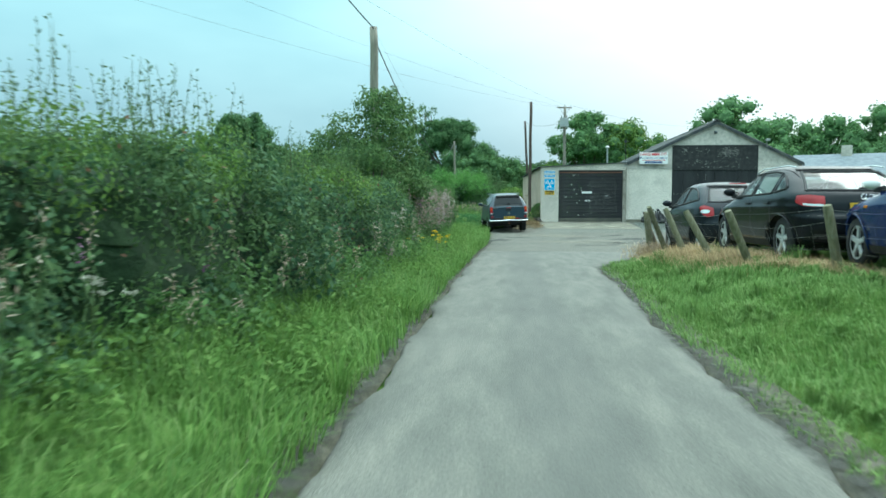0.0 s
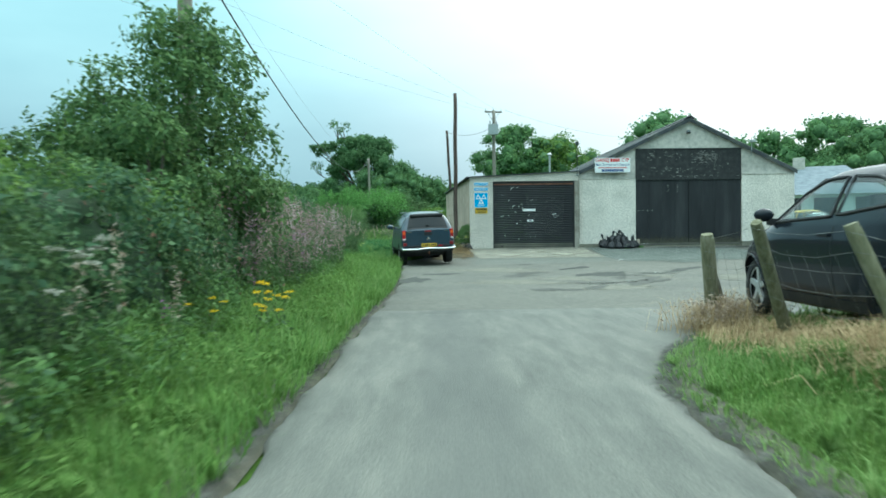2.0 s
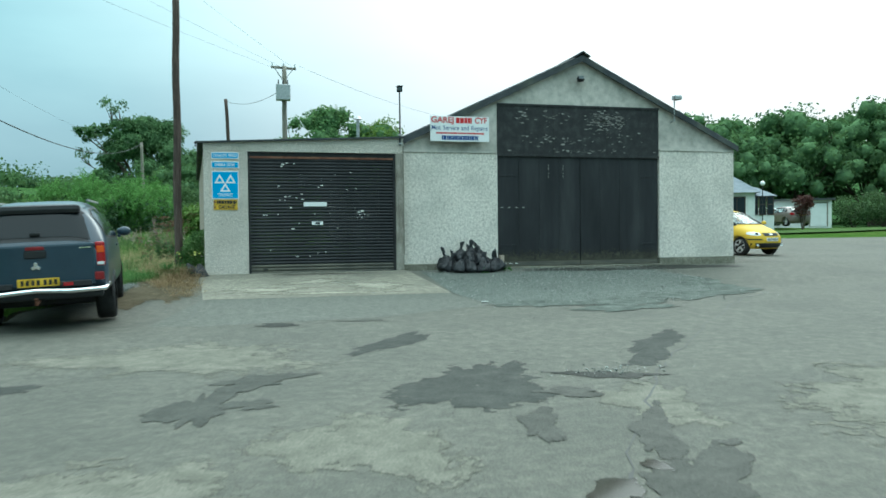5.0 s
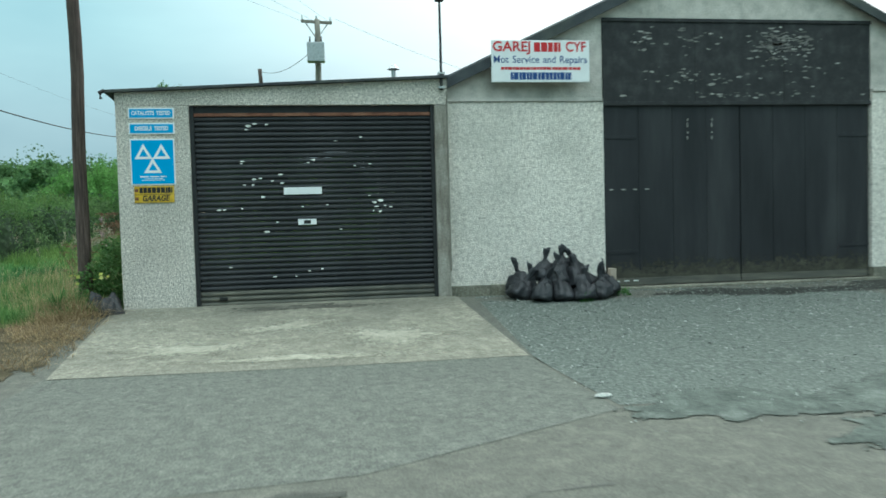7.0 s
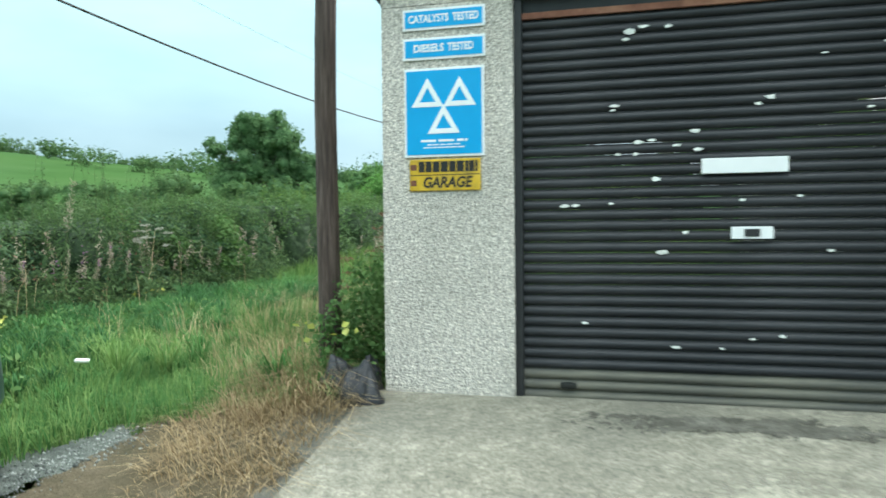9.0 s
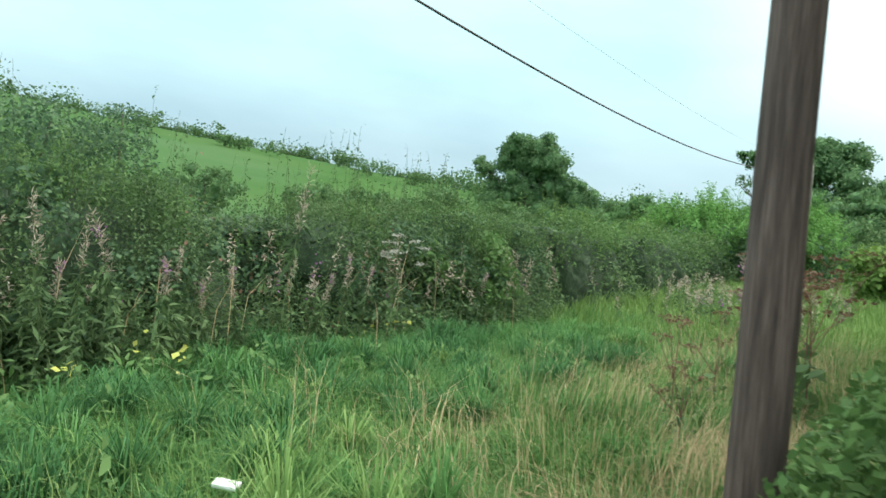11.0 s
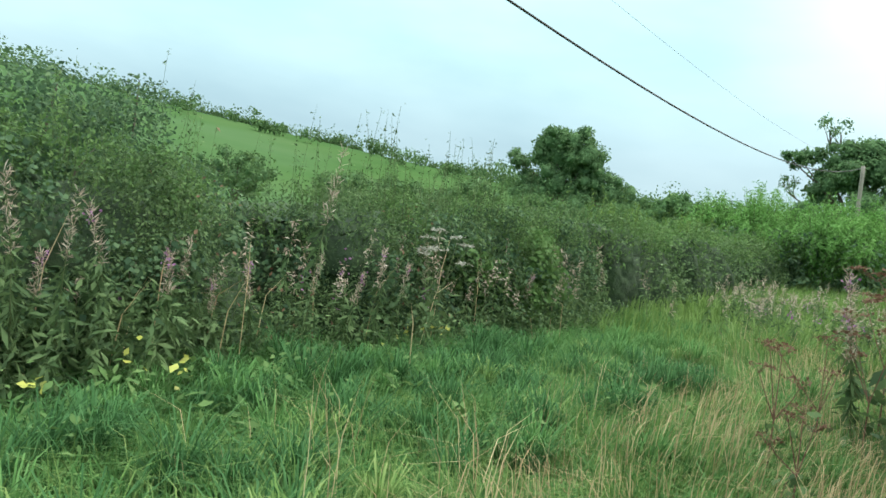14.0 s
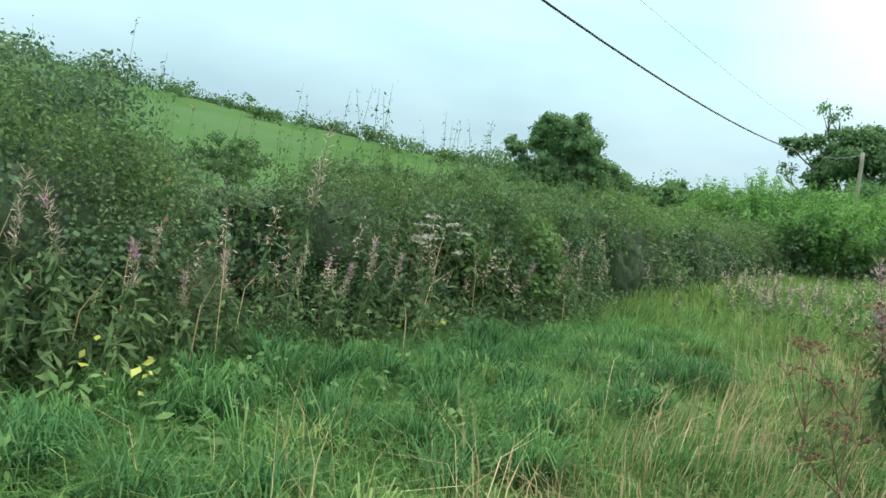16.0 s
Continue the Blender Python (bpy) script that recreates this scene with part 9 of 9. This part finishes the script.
# broad-leaved docks low in the track grass
c0 = np.concatenate([scatter(35, -5.2, -2.4, -1.8, 4.5, track), scatter(22, -4.9, -3.6, -0.6, 2.6, track)])
p = np.repeat(c0, 16, 0) + RNG.normal(0, 1, (len(c0) * 16, 3)) * np.array([0.09, 0.09, 0.0])
p[:, 2] += RNG.uniform(0.1, 0.36, len(p))
tagged(leaf_mesh("docks", p, 0.085, M["leaf_fresh"], None, np.tile([0, 0, 1.0], (len(p), 1)), 0.42, 0.5, 0.5), "broad dock leaves low in the track grass", "weeds", kind="stuff")
# broad weeds low in the verges: nettles, docks, brambles
p = scatter(13000, -5.6, -3.4, 1, 9, lambda x, y: (x > hedge_front(y) - 0.5) & (x < hedge_front(y) + 0.5))
p[:, 2] += RNG.uniform(0.05, 0.5, len(p))
tagged(leaf_mesh("weeds", p, 0.055, M["leaf_hedge"], None, None, 0.5), "nettles and broad weeds along the field hedge", "weeds", kind="stuff")
c0 = scatter(430, -5.7, -4.2, -2.2, 2.0, lambda x, y: x < hedge_front(y) + np.interp(y, [-2, 0.3, 1.0, 1.9], [0.75, 0.6, 0.7, 0.3]))
p = np.repeat(c0, 44, 0)
u9 = RNG.uniform(0.06, 1.0, len(p))
a9 = RNG.uniform(0, 2 * math.pi, len(p))
p += np.stack([np.cos(a9) * 0.03, np.sin(a9) * 0.03, u9 * np.repeat(RNG.uniform(0.35, 0.8, len(c0)), 44)], 1)
tagged(leaf_mesh("weeds", p, 0.10, M["leaf_hedge"], None, np.stack([np.cos(a9), np.sin(a9), np.full(len(p), 0.7)], 1), 0.26, 0.7, 0.4), "nettles and broad weeds at the hedge foot", "weeds", kind="stuff")
p = scatter(26000, -4.6, -2.9, -44, -14, lambda x, y: (x > hedge_front(y) - 0.1) & (np.sin(y * 1.7) + np.sin(y * 3.9 + x * 4) > -0.3) & left_verge(x, y))
p[:, 2] += RNG.uniform(0.05, 0.4, len(p))
tagged(leaf_mesh("weeds", p, 0.065, M["herb"], None, None, 0.42, spread=0.6), "fresh green herbs in the lane verge", "weeds", kind="stuff")
p = scatter(62000, -4.9, -2.7, -42, -14, lambda x, y: (x > hedge_front(y) - 0.4) & (x < hedge_front(y) + 0.3 + 0.3 * np.sin(y * 1.9) * np.sin(y * 0.7)))
p[:, 2] += RNG.uniform(0.05, 0.75, len(p)) * (0.55 + 0.45 * np.sin(p[:, 1] * 2.7) * np.sin(p[:, 1] * 1.1 + 1))
tagged(leaf_mesh("weeds", p, 0.075, M["leaf_fresh"], None, None, 0.5, spread=0.6), "nettles and broad weeds at the lane hedge's foot", "weeds", kind="stuff")
q = scatter(4800, -0.62, 0.02, 0.02, 1.3)
q[:, 2] += RNG.uniform(0.05, 1.0, len(q)) * np.interp(q[:, 0], [-0.62, -0.3, 0.02], [0.5, 1.0, 1.1])
tagged(leaf_mesh("bramble", q, 0.056, M["leaf_fresh"], None, None, 0.65), "dark bramble growing against the lean-to corner", "bramble", kind="stuff")
q = np.concatenate([scatter(4, -0.62, -0.5, -0.3, -0.1), scatter(5, -0.25, -0.05, -0.35, -0.1)])
q[:, 2] += RNG.normal(0.52, 0.05, len(q))
tagged(leaf_mesh("yellow_leaves", q, 0.065, M["leaf_yellow"], None, None, 0.8), "yellowing sprigs by the black bags", "weeds", kind="stuff")


# dead tangle round the fence's corner post
a9 = RNG.uniform(0, 2 * math.pi, 1500)
r9b = np.abs(RNG.normal(0, 0.3, 1500))
q = np.stack([1.78 + r9b * np.cos(a9), -22.35 + r9b * np.sin(a9), np.zeros(1500)], 1)
q[:, 2] = ground_z(q[:, 0], q[:, 1])
tagged(blade_mesh("dead_stalks", q, 0.5, 0.007, M["blade_straw"], lean=1.1), "dead brown stalks tangled round the corner post", "weeds", kind="stuff")
q = np.repeat(q[:700], 4, 0) + RNG.normal(0, 0.08, (2800, 3)) + np.array([0, 0, 0.25])
q[:, 2] = np.maximum(q[:, 2], ground_z(q[:, 0], q[:, 1]) + 0.05)
tagged(leaf_mesh("dead_leaves", q, 0.04, M["seed"], None, None, 0.4), "dry seed heads round the corner post", "weeds", kind="stuff")


# hedge behind the outbuilding and stalks in the long grass
for i, (x, y, top, r) in enumerate([(48.5, 33.5, 3.6, 1.8), (51.0, 33.0, 3.8, 2.0), (54.0, 34.0, 4.0, 2.2)]):
    bush(x, y, top, r, 80 + i, 4000, 0.18, M["leaf_hedge"], "clipped green hedge beside the outbuilding")
p = scatter(900, -3.4, -0.6, 0.2, 10, track)
tagged(blade_mesh("seed_stalks", p, 0.55, 0.0035, M["blade_dry"], lean=0.5), "thin dry seed stalks in the track grass", "grass", kind="stuff")
p = scatter(45, -5.7, -4.6, -1.5, 7, lambda x, y: np.abs(x - hedge_front(y) - 0.2) < 0.4)
tagged(blade_mesh("dry_stalks", p, 1.15, 0.009, M["blade_dry"], lean=0.55), "bent pale dry stalks at the hedge foot", "weeds", kind="stuff")
q = np.concatenate([scatter(60, 6.85, 7.1, -0.5, -0.2), scatter(40, 6.2, 6.4, -0.85, -0.7)])
tagged(blade_mesh("weed_tuft", q, 0.2, 0.012, M["blade"]), "small green weeds at the foot of the bags", "weeds", kind="stuff")


# ---- tall flowering weeds ----
def willowherb(name, h, seed, flower, label, group, leafm="leaf_hedge"):
    rr = np.random.default_rng(seed)
    t = empty(name, pose(0, 0, 0), label, "wildflower", group)
    bend = rr.normal(0, 0.06, 2)
    f = lambda s: np.array([bend[0] * s * s * h, bend[1] * s * s * h, s * h])
    bm = bmesh.new()
    tube(bm, [f(s) for s in (0, 0.35, 0.7, 1.0)], [0.006, 0.005, 0.004, 0.002], 5)
    part("stem", bm, M["stem"], t)
    s = rr.uniform(0.08, 0.74, 80)
    leaf_mesh("leaf", np.array([f(q) for q in s]), 0.12, M[leafm], t, unit(rr.normal(0, 1, (80, 3))), 0.2, 0.9)
    k = 130
    s = rr.uniform(0.66, 1.0, k)
    w = 0.020 * (1.02 - s) / 0.34 + 0.007
    pts_ = np.array([f(q) for q in s]) + unit(rr.normal(0, 1, (k, 3))) * w[:, None]
    leaf_mesh("seed_head", pts_, 0.055, M["seed"], t, unit(rr.normal(0, 1, (k, 3))), 0.12, -0.9)
    if flower:
        s = rr.uniform(0.90, 0.99, 18)
        leaf_mesh("flower", np.array([f(q) for q in s]) + rr.normal(0, 0.018, (18, 3)), 0.026, M["pinkflower"], t, None, 0.9)
    return t


GROUP = "willowherb at the field hedge"
LAB = "tall willowherb gone to pinkish seed at the hedge foot"
kinds = [willowherb("willowherb", 1.35, 101, False, LAB, GROUP), willowherb("willowherb", 1.15, 102, True, "tall willowherb with purple flowers at the hedge foot", GROUP),
         willowherb("willowherb", 1.5, 103, False, LAB, GROUP), willowherb("willowherb", 0.95, 104, True, "tall willowherb with purple flowers at the hedge foot", GROUP)]
SPOTS = [(-5.15, 0.41, 0, 0.97), (-5.2, 0.71, 2, 0.83), (-5.25, 1.09, 1, 1.0), (-5.15, 1.38, 3, 0.93), (-5.15, 1.79, 3, 0.72), (-5.4, 2.85, 2, 1.2), (-5.15, 2.16, 3, 0.86), (-5.15, 2.64, 0, 0.68), (-5.15, 3.76, 1, 0.78),
         (-5.15, 3.08, 3, 0.86), (-5.15, 3.54, 1, 0.88), (-5.3, 0.55, 3, 0.9), (-5.3, 1.6, 0, 0.7), (-5.35, 4.4, 0, 0.8), (-5.3, 6.3, 1, 0.75), (-5.4, 7.6, 0, 0.8), (-5.6, 9.5, 3, 0.9), (-5.0, -0.4, 2, 0.9), (-5.2, -0.9, 1, 1.0), (-4.7, -1.6, 2, 0.9), (-1.55, 5.0, 1, 1.15), (-1.45, 4.6, 3, 1.1)]
for i, (x, y, k, s) in enumerate(SPOTS):
    m = pose(x, y, float(ground_z(x, y)), 6 * math.sin(i * 1.9), 6 * math.cos(i * 2.7), 77 * i) @ Matrix.Diagonal((s, s, s, 1))
    c2 = copy_thing(kinds[k], m)
    c2.scale = (s, s, s)
for k, kd in enumerate(kinds):
    kd.matrix_basis = pose(-5.1 - 0.2 * k, -2.2 - 0.5 * k, float(ground_z(-5.1, -2.2 - 0.5 * k)), 3, 2, 40 * k)


def herb_bank(name, n, xa, xb, ya, yb, h0, h1, label, test=None, seedfrac=0.36, seeds=30, fluff=0.0):
    """A crowd of willowherb stems, leaves and seed heads, some of them burst into fluff."""
    p = scatter(n, xa, xb, ya, yb, test)
    n = len(p)
    h = RNG.uniform(h0, h1, n)
    lean = RNG.normal(0, 0.09, (n, 2))

    def along(s, k):
        q = np.repeat(p, k, 0)
        hh, ll = np.repeat(h, k), np.repeat(lean, k, 0)
        return q + np.stack([ll[:, 0] * s * hh, ll[:, 1] * s * hh, s * hh], 1)

    root = empty(name, pose(0, 0, 0), label, "wildflowers", kind="stuff")
    tip = along(np.ones(n), 1)
    w = np.array([0.004, 0.002, 0])
    v = np.stack([p - w, p + w, tip + w * 0.5, tip - w * 0.5], 1).reshape(-1, 3)
    mesh_np("stems", v, np.arange(4 * n).reshape(n, 4), M["stem"], root)
    k = 34
    leaf_mesh("leaf", along(RNG.uniform(0.08, 0.8, n * k), k), 0.11, M["leaf_hedge"], root, None, 0.22, 0.8, 1.2)
    k = seeds
    s = RNG.uniform(1 - seedfrac, 1.0, n * k)
    leaf_mesh("seed_head", along(s, k) + RNG.normal(0, 1, (n * k, 3)) * (0.010 + 0.05 * (1.0 - s))[:, None], 0.05, M["seed_pink"] if fluff else M["seed"], root, None, 0.25, 0.2, 1.2)
    burst = RNG.uniform(0, 1, n) < fluff
    if burst.any():
        k, m = 26, int(burst.sum())
        s = RNG.uniform(0.68, 0.97, m * k) * np.repeat(h[burst], k)
        q = np.repeat(p[burst], k, 0) + np.stack([np.repeat(lean[burst, 0], k) * s, np.repeat(lean[burst, 1], k) * s, s], 1)
        leaf_mesh("fluff", q + RNG.normal(0, 0.028, q.shape), 0.05, M["fluff"], root, None, 0.6, 0.1, 1.4)
    sub = RNG.uniform(0, 1, n) < 0.22
    if sub.any():
        k = 14
        pp = np.repeat(p[sub], k, 0) + np.stack([np.zeros(sub.sum() * k), np.zeros(sub.sum() * k), np.repeat(h[sub], k) * RNG.uniform(0.6, 0.8, sub.sum() * k)], 1)
        leaf_mesh("flower", pp + RNG.normal(0, 0.03, pp.shape), 0.032, M["pinkflower"], root, None, 0.9)
    return root


herb_bank("willowherb_bank", 1250, -7.2, -3.8, -21.0, -8.5, 0.6, 1.85, "bank of willowherb gone to pinkish seed and white fluff beside the verge", lambda x, y: x < hedge_front(y) + 0.3, seeds=44, fluff=0.16, seedfrac=0.5)
herb_bank("willowherb_bank", 180, -6.4, -4.3, -8.5, -2.5, 0.8, 1.3, "bank of willowherb gone to seed along the track", lambda x, y: x < hedge_front(y) + 0.2, seeds=40, fluff=0.25)
herb_bank("willowherb_bank", 110, -6.2, -4.7, -2, 9, 0.7, 1.3, "willowherb and thistle stems along the field hedge", lambda x, y: np.abs(x - hedge_front(y) + 0.1) < 0.4, 0.25)
herb_bank("track_weeds", 110, -5.2, -1.6, 9.5, 16, 0.45, 0.95, "brown and purple weeds across the end of the track", None, 0.3)
herb_bank("hedge_foot_flowers", 120, -4.6, -3.1, -42, -18, 0.5, 1.25, "purple and brown wildflowers at the lane hedge's foot", lambda x, y: np.abs(x - hedge_front(y)) < 0.35)


def umbels(name, spots, material, stem, label, h=1.0, r=0.11, group=""):
    for i, (x, y, s) in enumerate(spots):
        t = empty(name, pose(x, y, float(ground_z(x, y)), 0, 0, 50 * i), label, "wildflower", group)
        rr = np.random.default_rng(500 + i)
        bm = bmesh.new()
        pts_ = []
        hh = h * s
        heads = [(rr.normal(0, 0.16 * s), rr.normal(0, 0.16 * s), hh * rr.uniform(0.7, 1.0)) for _ in range(4)]
        tube(bm, [(0, 0, -0.05), (0, 0, hh * 0.5)], [0.007, 0.005], 5)
        for hx, hy, hz in heads:
            tube(bm, [(0, 0, hh * 0.45), (hx * 0.7, hy * 0.7, hz * 0.85), (hx, hy, hz)], [0.004, 0.003, 0.002], 4)
            for _ in range(9):
                a, q = rr.uniform(0, 6.28), r * s * math.sqrt(rr.uniform(0, 1))
                e = (hx + q * math.cos(a), hy + q * math.sin(a), hz + 0.06 * s - 0.02 * q / r)
                tube(bm, [(hx, hy, hz - 0.02), e], [0.0015, 0.001], 3)
                for _ in range(5):
                    pts_.append((e[0] + rr.normal(0, 0.012), e[1] + rr.normal(0, 0.012), e[2] + rr.normal(0, 0.004)))
        part("stem", bm, stem, t)
        part_flower = leaf_mesh("flower", np.array(pts_), 0.022 * s + 0.006, material, t, None, 0.9, 0.1, 0.5)
        tagged(part_flower, kind="stuff")
        s2 = rr.uniform(0.05, 0.5, 22)
        leaf_mesh("leaf", np.stack([rr.normal(0, 0.06, 22), rr.normal(0, 0.06, 22), s2 * hh], 1), 0.13 * s, M["leaf_hedge"], t, None, 0.5)


umbels("umbel_flower", [(-5.1, 4.2, 1.15), (-5.2, 4.5, 1.2), (-4.3, -36.6, 0.7), (-4.0, -26.5, 1.0), (-4.05, -26.0, 1.05)], M["umbel"], M["stem"], "cream umbel flowers among the hedge weeds", r=0.065, group="umbel flowers")
umbels("ragwort", [(-3.3, -23.0, 0.7), (-3.5, -22.7, 0.75), (-3.45, -23.4, 0.6), (-3.85, -23.6, 0.6)], M["ragwort"], M["stem"], "yellow ragwort in flower in the verge", h=0.8, r=0.055, group="ragwort in the verge")
umbels("dead_dock", [(-1.35, 4.3, 1.0), (-1.75, 3.4, 0.75), (-1.15, 3.9, 1.1), (-1.6, 4.0, 0.8), (-1.05, 4.7, 1.2), (-1.45, 2.6, 0.55), (-1.0, 3.5, 1.25), (-1.2, 4.9, 1.3), (-0.95, 4.2, 1.35), (-1.35, 5.2, 1.2)], M["dead"], M["stem_red"], "dead brown dock standing in the long grass", h=1.05, r=0.14, group="dead docks by the track")
q = np.concatenate([scatter(8, -4.72, -4.55, 1.1, 1.25), scatter(4, -4.75, -4.6, 0.85, 1.0), scatter(8, -5.2, -5.0, 4.2, 4.5), scatter(6, -5.2, -5.0, 3.6, 4.0), scatter(5, -4.7, -4.4, 0.2, 0.4)])
q[:, 2] += RNG.normal(0.32, 0.06, len(q))
tagged(leaf_mesh("yellow_leaves", q, 0.07, M["leaf_yellow"], None, None, 0.75), "yellowing sprigs among the hedge weeds", "weeds", kind="stuff")
bm = bmesh.new()
box(bm, -0.06, 0.05, -0.03, 0.035, 0, 0.02, bevel=0.009)
LIT = (-2.45, -0.2)
pw = tagged(obj("litter", bm, M["flake"]), "scrap of white litter in the grass", "litter")
pw.matrix_basis = pose(LIT[0], LIT[1], float(ground_z(*LIT)) + 0.17, 8, 4, 30)
